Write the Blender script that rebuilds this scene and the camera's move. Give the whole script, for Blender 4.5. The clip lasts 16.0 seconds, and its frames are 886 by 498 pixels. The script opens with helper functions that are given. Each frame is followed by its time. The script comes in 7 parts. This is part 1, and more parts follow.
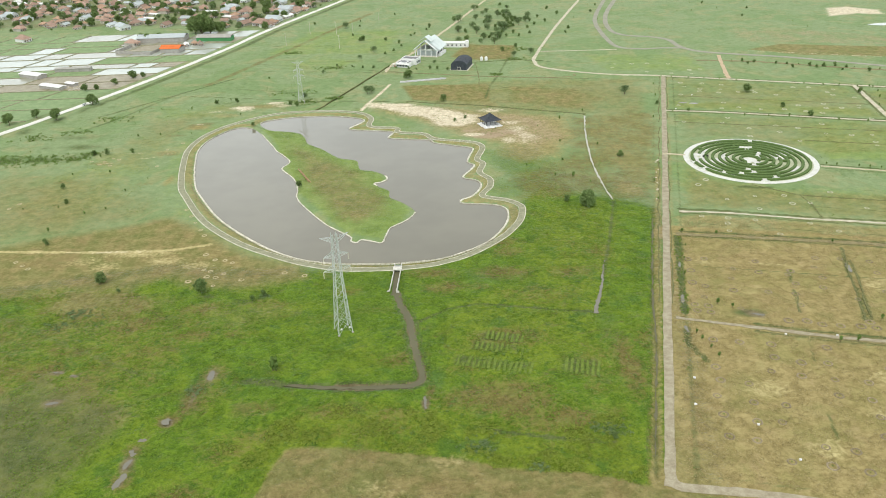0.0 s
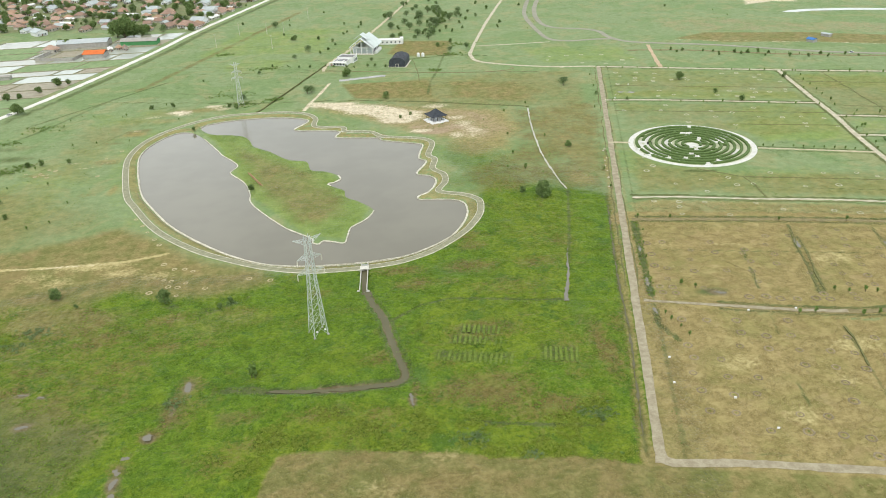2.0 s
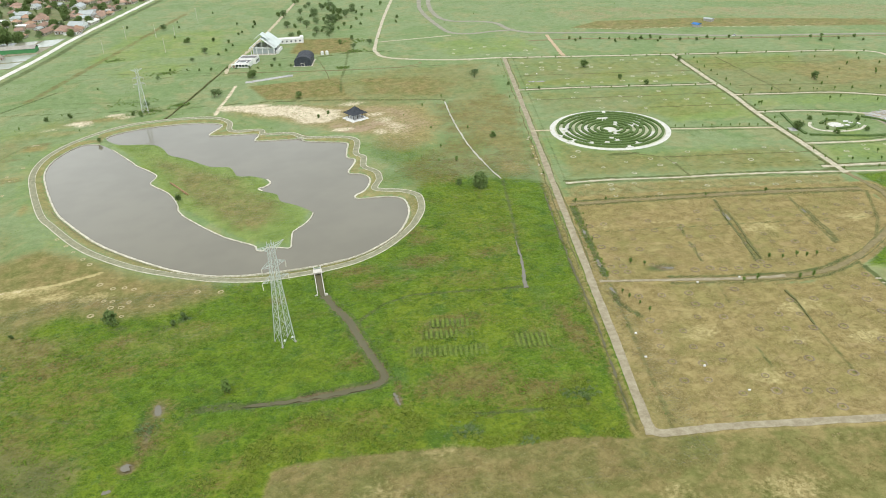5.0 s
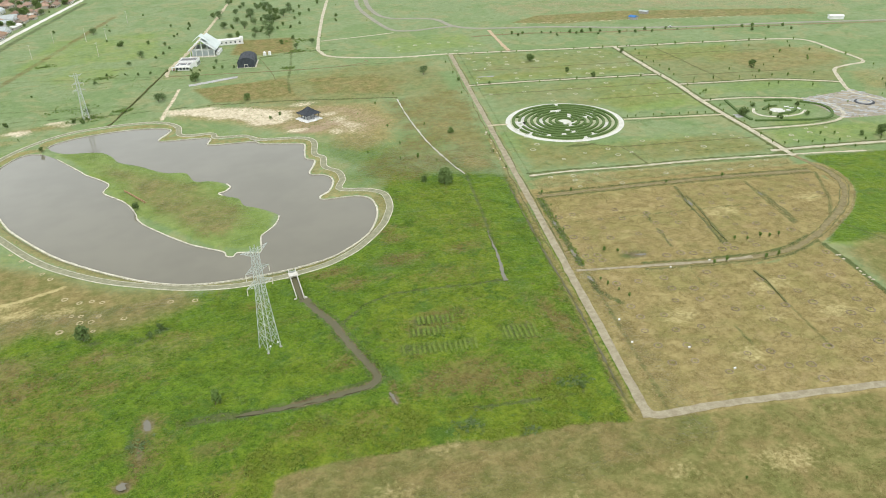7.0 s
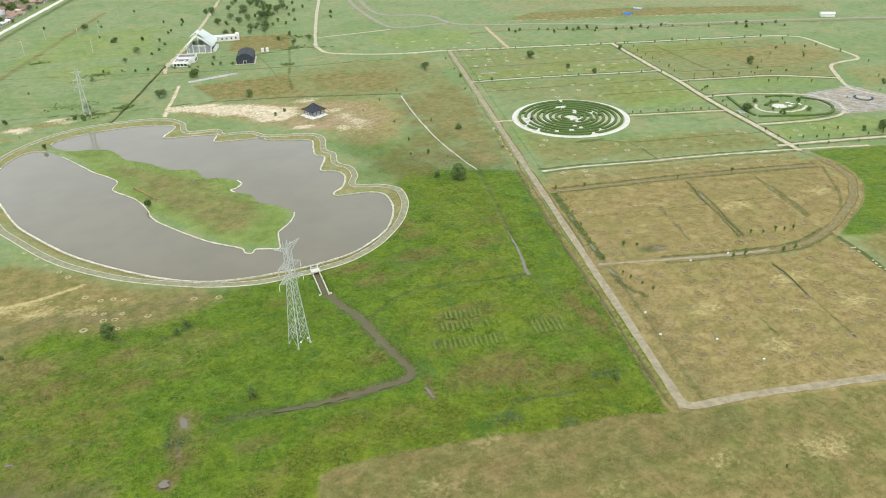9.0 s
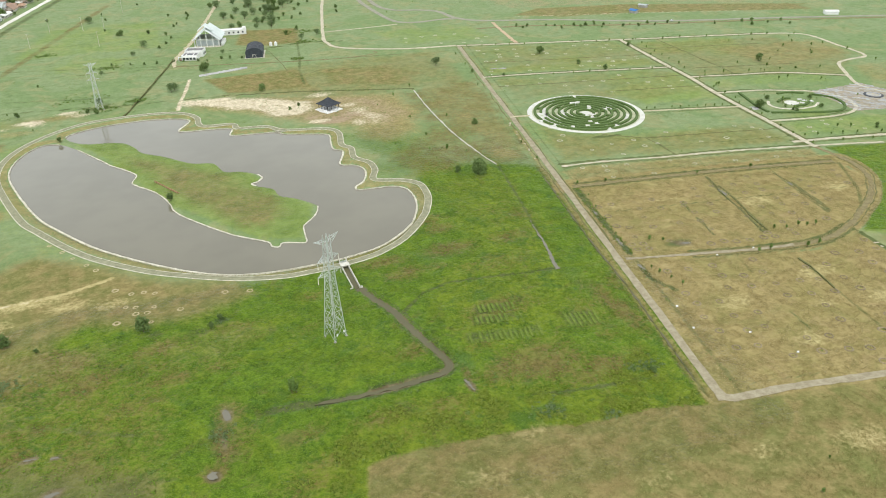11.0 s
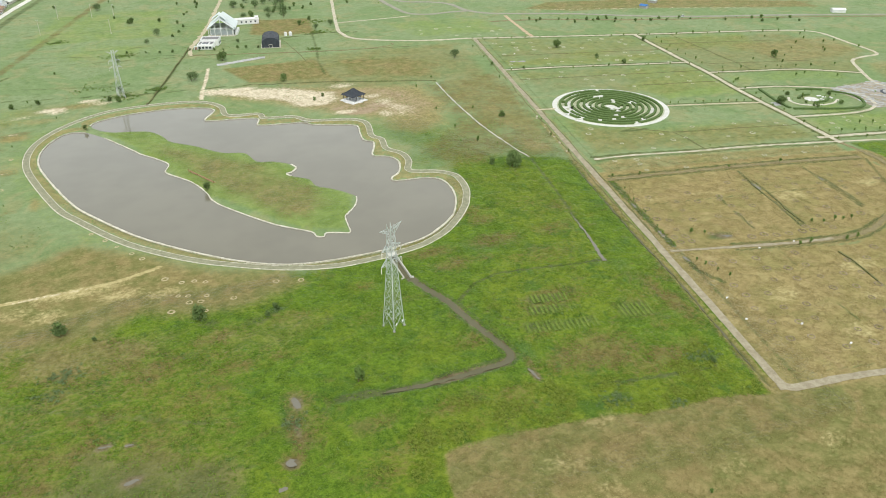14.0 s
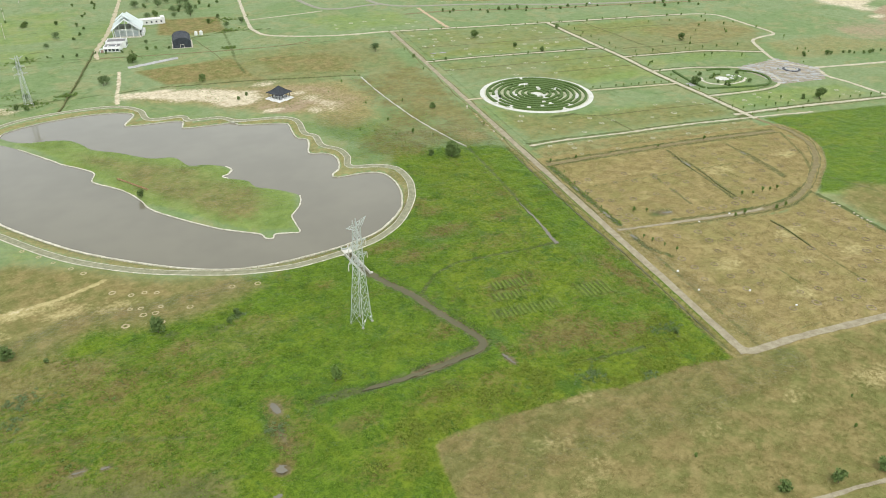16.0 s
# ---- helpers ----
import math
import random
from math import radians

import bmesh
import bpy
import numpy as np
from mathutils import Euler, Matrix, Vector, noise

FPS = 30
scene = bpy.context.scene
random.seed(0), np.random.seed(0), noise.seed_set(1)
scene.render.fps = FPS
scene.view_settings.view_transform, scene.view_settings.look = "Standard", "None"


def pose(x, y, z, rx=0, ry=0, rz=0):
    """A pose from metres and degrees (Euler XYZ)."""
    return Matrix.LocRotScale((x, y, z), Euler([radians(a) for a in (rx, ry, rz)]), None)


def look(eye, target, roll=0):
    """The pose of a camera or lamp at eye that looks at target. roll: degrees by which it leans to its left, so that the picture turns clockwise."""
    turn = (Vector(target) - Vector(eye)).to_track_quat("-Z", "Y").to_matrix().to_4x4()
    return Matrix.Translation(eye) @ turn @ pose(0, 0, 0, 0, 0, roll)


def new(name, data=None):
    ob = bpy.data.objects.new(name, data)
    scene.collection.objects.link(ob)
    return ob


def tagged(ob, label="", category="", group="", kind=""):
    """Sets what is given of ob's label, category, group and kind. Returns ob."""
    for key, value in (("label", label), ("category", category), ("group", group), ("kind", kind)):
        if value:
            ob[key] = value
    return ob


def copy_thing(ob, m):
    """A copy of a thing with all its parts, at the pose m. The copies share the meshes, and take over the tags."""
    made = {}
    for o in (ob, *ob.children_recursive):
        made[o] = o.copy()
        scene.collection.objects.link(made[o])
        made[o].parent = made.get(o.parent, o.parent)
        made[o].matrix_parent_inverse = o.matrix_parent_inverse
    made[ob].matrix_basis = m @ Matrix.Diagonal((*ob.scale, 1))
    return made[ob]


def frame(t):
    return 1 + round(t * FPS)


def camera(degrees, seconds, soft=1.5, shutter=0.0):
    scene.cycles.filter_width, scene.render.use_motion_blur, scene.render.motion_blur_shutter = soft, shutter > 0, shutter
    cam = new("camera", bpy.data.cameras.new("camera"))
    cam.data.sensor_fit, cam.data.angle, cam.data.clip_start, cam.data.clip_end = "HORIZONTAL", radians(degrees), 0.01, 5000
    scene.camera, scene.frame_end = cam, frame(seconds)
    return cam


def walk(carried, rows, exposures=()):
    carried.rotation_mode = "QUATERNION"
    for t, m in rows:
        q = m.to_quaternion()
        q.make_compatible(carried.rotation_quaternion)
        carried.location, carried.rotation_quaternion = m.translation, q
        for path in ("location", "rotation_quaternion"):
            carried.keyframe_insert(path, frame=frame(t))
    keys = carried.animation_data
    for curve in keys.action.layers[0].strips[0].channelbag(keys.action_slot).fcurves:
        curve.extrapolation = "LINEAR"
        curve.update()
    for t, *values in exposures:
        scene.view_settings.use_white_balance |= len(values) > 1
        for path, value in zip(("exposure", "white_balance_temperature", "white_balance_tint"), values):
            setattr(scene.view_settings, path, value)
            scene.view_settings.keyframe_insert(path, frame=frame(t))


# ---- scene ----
cam = camera(59.6, 16.0, 0.95)
PATH = [
    (0, (37.018, -249.823, 159.002), (37.031, -248.037, 158.102), -1.9),
    (0.5, (33.469, -250.227, 159.05), (33.525, -248.444, 158.147), -2.1),
    (1, (29.235, -250.377, 159.242), (29.339, -248.597, 158.336), -2.1),
    (1.5, (24.806, -250.008, 159.477), (24.957, -248.233, 158.568), -2.1),
    (2, (20.352, -249.469, 159.542), (20.55, -247.701, 158.629), -2.2),
    (2.5, (15.86, -248.718, 159.697), (16.105, -246.957, 158.781), -2.2),
    (3, (11.154, -247.831, 159.796), (11.448, -246.079, 158.878), -2.2),
    (3.5, (6.532, -246.81, 159.906), (6.874, -245.068, 158.985), -2.1),
    (4, (1.707, -245.647, 159.947), (2.098, -243.917, 159.023), -2.1),
    (4.5, (-2.916, -244.485, 160.043), (-2.48, -242.768, 159.115), -2.1),
    (7, (-25.017, -236.874, 159.949), (-24.372, -235.232, 159.007), -2.1),
    (7.5, (-29.37, -235.33, 159.877), (-28.701, -233.698, 158.933), -2.0),
    (8, (-33.867, -233.745, 159.801), (-33.187, -232.118, 158.856), -1.9),
    (8.5, (-38.033, -232.24, 159.921), (-37.345, -230.618, 158.974), -1.7),
    (9, (-42.3, -230.778, 159.897), (-41.605, -229.16, 158.948), -1.6),
    (11.5, (-62.562, -223.654, 160.086), (-61.835, -222.058, 159.125), -0.8),
    (12, (-66.714, -222.08, 160.093), (-65.981, -220.488, 159.129), -0.6),
    (12.5, (-70.95, -220.396, 159.909), (-70.212, -218.808, 158.943), -0.4),
    (13, (-75.547, -218.807, 160.05), (-74.802, -217.223, 159.082), -0.2),
    (13.5, (-80.119, -217.138, 160.159), (-79.369, -215.558, 159.188), -0.0),
    (14, (-84.638, -215.149, 160.055), (-83.876, -213.577, 159.082), 0.2),
    (14.5, (-89.188, -213.144, 159.752), (-88.388, -211.592, 158.777), 0.2),
    (15, (-93.759, -210.876, 159.73), (-92.904, -209.356, 158.751), 0.3),
    (15.5, (-98.181, -208.113, 159.506), (-97.269, -206.628, 158.523), 0.3),
    (16, (-102.539, -205.414, 159.081), (-101.571, -203.967, 158.096), 0.3),
]
exposure_rows = [(0.0, 0.20), (16.0, 0.17)]
walk(cam, [(t, look(e, g, r)) for t, e, g, r in PATH], exposure_rows)

# ---- world and sun: bright overcast day ----
world = bpy.data.worlds.new("overcast_sky")
scene.world = world
world.use_nodes = True
wn, wl = world.node_tree.nodes, world.node_tree.links
sky = wn.new("ShaderNodeTexSky")
sky.sky_type, sky.sun_disc = "NISHITA", False
sky.sun_elevation, sky.sun_rotation = radians(62), radians(200)
sky.dust_density = 4.0
cloud = wn.new("ShaderNodeTexNoise")
cloud.inputs["Scale"].default_value, cloud.inputs["Detail"].default_value = 2.2, 6.0
cloud_ramp = wn.new("ShaderNodeValToRGB")
cloud_ramp.color_ramp.elements[0].position, cloud_ramp.color_ramp.elements[0].color = 0.30, (5.4, 5.7, 5.7, 1)
cloud_ramp.color_ramp.elements[1].position, cloud_ramp.color_ramp.elements[1].color = 0.72, (10.6, 10.8, 10.4, 1)
sky_mix = wn.new("ShaderNodeMix")
sky_mix.data_type = "RGBA"
sky_mix.inputs["Factor"].default_value = 0.85
wl.new(cloud.outputs["Fac"], cloud_ramp.inputs["Fac"])
wl.new(sky.outputs["Color"], sky_mix.inputs["A"])
wl.new(cloud_ramp.outputs["Color"], sky_mix.inputs["B"])
lift = wn.new("ShaderNodeMix")  # the haze near the horizon is brighter than the cloud overhead
lift.data_type, lift.blend_type = "RGBA", "MULTIPLY"
lift.inputs["Factor"].default_value = 1.0
coord, split, lift_ramp = wn.new("ShaderNodeTexCoord"), wn.new("ShaderNodeSeparateXYZ"), wn.new("ShaderNodeValToRGB")
lift_ramp.color_ramp.elements[0].position, lift_ramp.color_ramp.elements[0].color = 0.15, (1.84, 1.92, 2.02, 1)
lift_ramp.color_ramp.elements[1].position, lift_ramp.color_ramp.elements[1].color = 0.62, (0.86, 0.86, 0.85, 1)
wl.new(coord.outputs["Generated"], split.inputs["Vector"])
wl.new(split.outputs["Z"], lift_ramp.inputs["Fac"])
wl.new(sky_mix.outputs["Result"], lift.inputs["A"])
wl.new(lift_ramp.outputs["Color"], lift.inputs["B"])
wl.new(lift.outputs["Result"], wn["Background"].inputs["Color"])
wn["Background"].inputs["Strength"].default_value = 0.11

sun_data = bpy.data.lights.new("sun", "SUN")
sun_data.energy, sun_data.angle, sun_data.color = 1.3, radians(14), (1.0, 0.975, 0.92)
sun = new("sun", sun_data)
sun.matrix_world = look((-60, -160, 330), (0, 0, 0))


# ---- materials ----
class Mat:
    """A node material in the making."""

    def __init__(self, name, rough=0.9, metal=0.0, spec=0.3):
        self.m = bpy.data.materials.new(name)
        self.m.use_nodes = True
        self.n, self.l = self.m.node_tree.nodes, self.m.node_tree.links
        self.b = self.n["Principled BSDF"]
        self.b.inputs["Roughness"].default_value = rough
        self.b.inputs["Metallic"].default_value = metal
        self.b.inputs["Specular IOR Level"].default_value = spec
        self.pos = self.n.new("ShaderNodeNewGeometry").outputs["Position"]

    def noise(self, size, detail=4.0, rough=0.6, stretch=None, swirl=0.0):
        """Noise with blotches of about size metres."""
        t = self.n.new("ShaderNodeTexNoise")
        t.inputs["Scale"].default_value = 1.0 / size
        t.inputs["Detail"].default_value, t.inputs["Roughness"].default_value = detail, rough
        t.inputs["Distortion"].default_value = swirl
        if stretch:
            v = self.n.new("ShaderNodeVectorMath")
            v.operation = "MULTIPLY"
            v.inputs[1].default_value = stretch
            self.l.new(self.pos, v.inputs[0])
            self.l.new(v.outputs[0], t.inputs["Vector"])
        else:
            self.l.new(self.pos, t.inputs["Vector"])
        return t.outputs["Fac"]

    def span(self, value, lo, hi, a=0.0, b=1.0):
        r = self.n.new("ShaderNodeMapRange")
        r.interpolation_type = "SMOOTHSTEP"
        for k, x in (("From Min", lo), ("From Max", hi), ("To Min", a), ("To Max", b)):
            r.inputs[k].default_value = x
        self.l.new(value, r.inputs["Value"])
        return r.outputs["Result"]

    def math(self, op, a, b):
        r = self.n.new("ShaderNodeMath")
        r.operation = op
        for i, x in enumerate((a, b)):
            if isinstance(x, (int, float)):
                r.inputs[i].default_value = x
            else:
                self.l.new(x, r.inputs[i])
        return r.outputs[0]

    def mix(self, fac, a, b):
        r = self.n.new("ShaderNodeMix")
        r.data_type = "RGBA"
        for k, x in (("Factor", fac), ("A", a), ("B", b)):
            if isinstance(x, tuple):
                r.inputs[k].default_value = (*x, 1)
            elif isinstance(x, (int, float)):
                r.inputs[k].default_value = x
            else:
                self.l.new(x, r.inputs[k])
        return r.outputs["Result"]

    def attr(self, name):
        a = self.n.new("ShaderNodeAttribute")
        a.attribute_name = name
        return a.outputs["Fac"]

    def random(self):
        return self.n.new("ShaderNodeObjectInfo").outputs["Random"]

    def island(self):
        return self.n.new("ShaderNodeNewGeometry").outputs["Random Per Island"]

    def done(self, colour, bump=None, strength=0.5, distance=0.1):
        self.l.new(colour, self.b.inputs["Base Color"])
        if bump is not None:
            b = self.n.new("ShaderNodeBump")
            b.inputs["Strength"].default_value, b.inputs["Distance"].default_value = strength, distance
            self.l.new(bump, b.inputs["Height"])
            self.l.new(b.outputs["Normal"], self.b.inputs["Normal"])
        return self.m


def simple(name, a, b, size=1.0, fine=0.12, rough=0.85, metal=0.0, spec=0.3, bump=0.3, per=0.0):
    """Two tones in blotches of size metres with finer grain; per: how far whole objects differ."""
    m = Mat(name, rough, metal, spec)
    big, small = m.noise(size), m.noise(fine)
    f = m.math("ADD", m.math("MULTIPLY", m.span(big, 0.3, 0.7), 0.65), m.math("MULTIPLY", m.span(small, 0.3, 0.7), 0.35))
    c = m.mix(f, a, b)
    if per:
        c = m.mix(m.math("MULTIPLY", m.random(), per), c, tuple(x * 0.45 for x in a))
    return m.done(c, small, bump, 0.02)


def ground_material():
    m = Mat("ground_cover", 0.95, 0, 0.15)
    m.b.inputs["Sheen Weight"].default_value, m.b.inputs["Sheen Roughness"].default_value = 0.16, 0.14  # soft fuzz of the grass, its bluish sheen standing in for far haze
    m.b.inputs["Sheen Tint"].default_value = (0.86, 0.95, 1.0, 1)
    n18, n5, n15, n04 = m.noise(18, 4), m.noise(5, 4), m.noise(1.6, 3), m.noise(0.45, 2)
    fleck = m.math("ADD", m.math("MULTIPLY", n5, 0.45), m.math("ADD", m.math("MULTIPLY", n15, 0.35), m.math("MULTIPLY", n04, 0.2)))
    f = m.span(fleck, 0.37, 0.63)

    def edge(name, wide=0.5, lo=0.22, hi=0.78):
        """A mask with its border broken up by noise."""
        a = m.math("ADD", m.attr(name), m.math("MULTIPLY", m.math("SUBTRACT", m.math("ADD", m.math("MULTIPLY", n18, 0.5), m.math("MULTIPLY", n15, 0.5)), 0.5), wide * 2))
        return m.span(a, lo, hi)

    clump = m.span(m.math("ADD", m.math("MULTIPLY", n15, 0.6), m.math("MULTIPLY", m.noise(2.8, 3), 0.4)), 0.40, 0.62)
    w60, w26, w11, w6 = m.noise(60, 5, 0.55, None, 0.8), m.noise(26, 6, 0.6, None, 1.2), m.noise(11, 6, 0.62, None, 1.0), m.noise(6, 5, 0.6, None, 0.8)
    tuft = m.span(m.noise(2.2, 3, 0.7), 0.58, 0.70)
    # meadow tones raised and blued, with some far haze mixed into the colour
    meadow = m.mix(f, (0.190, 0.256, 0.118), (0.256, 0.328, 0.162))
    meadow = m.mix(m.math("MULTIPLY", m.span(w60, 0.46, 0.58), 0.8), meadow, m.mix(f, (0.152, 0.234, 0.090), (0.214, 0.300, 0.124)))
    meadow = m.mix(m.math("MULTIPLY", m.span(w26, 0.50, 0.62), 0.62), meadow, m.mix(f, (0.258, 0.266, 0.122), (0.330, 0.328, 0.164)))
    meadow = m.mix(m.math("MULTIPLY", m.span(w11, 0.54, 0.68), 0.5), meadow, m.mix(f, (0.100, 0.160, 0.050), (0.160, 0.232, 0.082)))
    meadow = m.mix(m.math("MULTIPLY", m.span(w6, 0.60, 0.74), 0.5), meadow, (0.262, 0.244, 0.124))
    meadow = m.mix(m.math("MULTIPLY", tuft, 0.28), meadow, (0.096, 0.142, 0.044))
    fresh = m.mix(f, (0.166, 0.236, 0.056), (0.252, 0.334, 0.100))
    fresh = m.mix(m.math("MULTIPLY", m.span(w26, 0.48, 0.64), 0.5), fresh, m.mix(f, (0.232, 0.284, 0.092), (0.296, 0.346, 0.126)))
    fresh = m.mix(m.math("MULTIPLY", m.span(w11, 0.54, 0.68), 0.4), fresh, (0.094, 0.168, 0.040))
    grain = m.math("ADD", m.math("MULTIPLY", f, 0.5), m.math("ADD", m.math("MULTIPLY", clump, 0.18), m.math("MULTIPLY", m.span(n04, 0.36, 0.64), 0.32)))
    lush = m.mix(grain, (0.054, 0.112, 0.008), (0.172, 0.272, 0.026))
    lush = m.mix(m.math("MULTIPLY", tuft, 0.22), lush, (0.044, 0.094, 0.012))
    lush = m.mix(m.math("MULTIPLY", edge("gold", 0.6), 0.75), lush, m.mix(grain, (0.090, 0.138, 0.010), (0.232, 0.284, 0.032)))
    lush = m.mix(m.math("MULTIPLY", m.span(w26, 0.46, 0.64), 0.55), lush, m.mix(grain, (0.108, 0.166, 0.012), (0.222, 0.284, 0.028)))
    lush = m.mix(m.math("MULTIPLY", m.span(w11, 0.52, 0.66), 0.8), lush, m.mix(grain, (0.042, 0.100, 0.012), (0.108, 0.194, 0.028)))
    lush = m.mix(m.math("MULTIPLY", m.span(m.noise(15, 6, 0.68, None, 1.5), 0.55, 0.70), 0.6), lush, m.mix(grain, (0.120, 0.126, 0.034), (0.205, 0.188, 0.062)))
    lush = m.mix(m.math("MULTIPLY", m.span(w6, 0.58, 0.72), 0.4), lush, m.mix(f, (0.150, 0.180, 0.030), (0.215, 0.240, 0.055)))
    lush = m.mix(m.math("MULTIPLY", edge("teal", 0.9), 0.6), lush, m.mix(grain, (0.044, 0.108, 0.024), (0.100, 0.190, 0.050)))
    rust = m.mix(grain, (0.115, 0.085, 0.026), (0.255, 0.195, 0.078))
    rust = m.mix(m.math("MULTIPLY", m.span(n5, 0.42, 0.62), 0.6), rust, m.mix(f, (0.105, 0.130, 0.022), (0.200, 0.215, 0.055)))
    dry = m.mix(f, (0.215, 0.170, 0.066), (0.382, 0.312, 0.138))
    dry = m.mix(m.math("MULTIPLY", m.span(n18, 0.44, 0.64), 0.6), dry, m.mix(f, (0.205, 0.188, 0.060), (0.305, 0.275, 0.102)))
    dry = m.mix(m.math("MULTIPLY", m.span(m.noise(13, 4), 0.58, 0.72), 0.55), dry, (0.450, 0.380, 0.175))
    dry = m.mix(m.math("MULTIPLY", m.span(m.noise(9, 5), 0.56, 0.74), 0.35), dry, (0.235, 0.168, 0.080))
    dry = m.mix(m.math("MULTIPLY", m.span(w26, 0.50, 0.64), 0.5), dry, m.mix(f, (0.190, 0.182, 0.062), (0.290, 0.268, 0.104)))
    dry = m.mix(m.math("MULTIPLY", m.span(w11, 0.54, 0.68), 0.5), dry, m.mix(f, (0.300, 0.222, 0.108), (0.385, 0.300, 0.158)))
    dry = m.mix(m.math("MULTIPLY", tuft, 0.13), dry, (0.160, 0.135, 0.050))
    dry = m.mix(m.math("MULTIPLY", m.span(n04, 0.52, 0.68), 0.2), dry, (0.420, 0.360, 0.180))
    olive = m.mix(m.span(m.noise(10, 5), 0.40, 0.60), m.mix(f, (0.150, 0.150, 0.046), (0.255, 0.242, 0.090)), m.mix(f, (0.185, 0.150, 0.056), (0.300, 0.252, 0.105)))
    olive = m.mix(m.math("MULTIPLY", m.span(m.noise(7, 5), 0.54, 0.70), 0.55), olive, (0.120, 0.145, 0.038))
    olive = m.mix(m.math("MULTIPLY", m.span(m.noise(16, 5), 0.54, 0.70), 0.5), olive, (0.250, 0.185, 0.082))
    olive = m.mix(m.math("MULTIPLY", m.span(n15, 0.60, 0.74), 0.32), olive, (0.380, 0.320, 0.165))
    olive = m.mix(m.math("MULTIPLY", m.span(w26, 0.50, 0.66), 0.55), olive, m.mix(f, (0.128, 0.150, 0.040), (0.205, 0.222, 0.072)))
    olive = m.mix(m.math("MULTIPLY", m.span(w11, 0.56, 0.70), 0.5), olive, m.mix(f, (0.235, 0.196, 0.082), (0.330, 0.282, 0.126)))
    olive = m.mix(m.math("MULTIPLY", tuft, 0.2), olive, (0.115, 0.108, 0.036))
    straw = m.mix(f, (0.360, 0.305, 0.130), (0.540, 0.465, 0.235))
    bare = m.mix(f, (0.460, 0.385, 0.255), (0.760, 0.685, 0.520))
    soil = m.mix(f, (0.300, 0.226, 0.140), (0.420, 0.332, 0.222))
    dark = m.mix(f, (0.062, 0.090, 0.026), (0.135, 0.160, 0.058))
    mud = m.mix(f, (0.130, 0.105, 0.055), (0.225, 0.190, 0.110))
    c = m.mix(edge("fresh", 0.8), meadow, fresh)
    c = m.mix(edge("lush", 0.7), c, lush)
    c = m.mix(m.math("MULTIPLY", edge("rust", 1.1, 0.2, 0.9), 0.85), c, rust)
    c = m.mix(edge("dry", 0.5), c, dry)
    c = m.mix(edge("olive", 0.4), c, olive)
    c = m.mix(edge("straw", 0.8), c, straw)
    c = m.mix(edge("soil", 0.7), c, soil)
    c = m.mix(edge("bare", 0.8), c, bare)
    c = m.mix(edge("weed", 0.6), c, dark)
    c = m.mix(edge("mud", 0.35), c, mud)
    clumps = m.math("ADD", m.math("MULTIPLY", n15, 0.5), m.math("ADD", m.math("MULTIPLY", n5, 0.3), m.math("MULTIPLY", n04, 0.2)))
    tall = m.math("ADD", 0.16, m.math("MULTIPLY", edge("lush", 0.7), 0.84))  # rank growth is lumpier than mown grass
    return m.done(c, m.math("MULTIPLY", clumps, tall), 1.0, 1.7)


MAT_GROUND = ground_material()


def water_material(name, tone, rough=0.07, wave=0.25, spec=0.5):
    m = Mat(name, rough, 0, spec)
    m.b.inputs["IOR"].default_value = 1.46
    c = m.mix(m.span(m.noise(40, 3), 0.35, 0.65), tone, tuple(x * 1.12 for x in tone))
    return m.done(c, m.noise(0.9, 2), wave, 0.02)


MAT_LAKE = water_material("lake_water", (0.178, 0.166, 0.124), 0.06, 0.04)
MAT_CANAL = water_material("canal_water", (0.132, 0.126, 0.074), 0.5, 0.3, 0.12)
MAT_PALE_DRAIN = water_material("pale_drain_water", (0.42, 0.41, 0.34), 0.3, 0.2, 0.3)
MAT_POOL = water_material("pool_water", (0.190, 0.180, 0.140), 0.25, 0.25, 0.4)
MAT_CONCRETE = simple("road_concrete", (0.25, 0.212, 0.138), (0.44, 0.395, 0.282), 2.6, 0.5)
MAT_DUSTY = simple("dusty_concrete", (0.38, 0.345, 0.240), (0.66, 0.61, 0.48), 4, 0.5)
MAT_WHITE_ROAD = simple("pale_concrete", (0.62, 0.60, 0.54), (0.80, 0.79, 0.74), 9, 0.6)
MAT_ASPHALT = simple("asphalt", (0.27, 0.265, 0.21), (0.37, 0.36, 0.29), 8, 0.4, 0.95, spec=0.1)
MAT_DIRT = simple("dirt_track", (0.42, 0.36, 0.23), (0.60, 0.54, 0.39), 3, 0.4)
MAT_RED_DIRT = simple("red_dirt", (0.44, 0.32, 0.20), (0.60, 0.47, 0.33), 3, 0.4)
MAT_OLD_LANE = simple("weedy_lane", (0.170, 0.142, 0.066), (0.300, 0.255, 0.130), 2.0, 0.4)
MAT_VERGE = simple("verge_weeds", (0.092, 0.104, 0.036), (0.215, 0.208, 0.088), 1.2, 0.3, 0.95)
MAT_STONE = simple("pale_stone", (0.40, 0.38, 0.29), (0.78, 0.75, 0.64), 2.2, 0.5)
MAT_PAVER = simple("path_paving", (0.19, 0.195, 0.115), (0.37, 0.365, 0.25), 2.2, 0.4)
MAT_WHITE_PAVE = simple("white_paving", (0.58, 0.58, 0.53), (0.76, 0.76, 0.72), 3, 0.4)
MAT_HEDGE = simple("hedge_leaves", (0.055, 0.100, 0.026), (0.140, 0.210, 0.066), 0.7, 0.2, 0.9, bump=0.8)
MAT_STEEL = simple("galvanised_steel", (0.47, 0.51, 0.48), (0.62, 0.65, 0.62), 2, 0.2, 0.5, 0.2)
MAT_BARK = simple("bark", (0.10, 0.075, 0.05), (0.19, 0.15, 0.10), 0.5, 0.08)
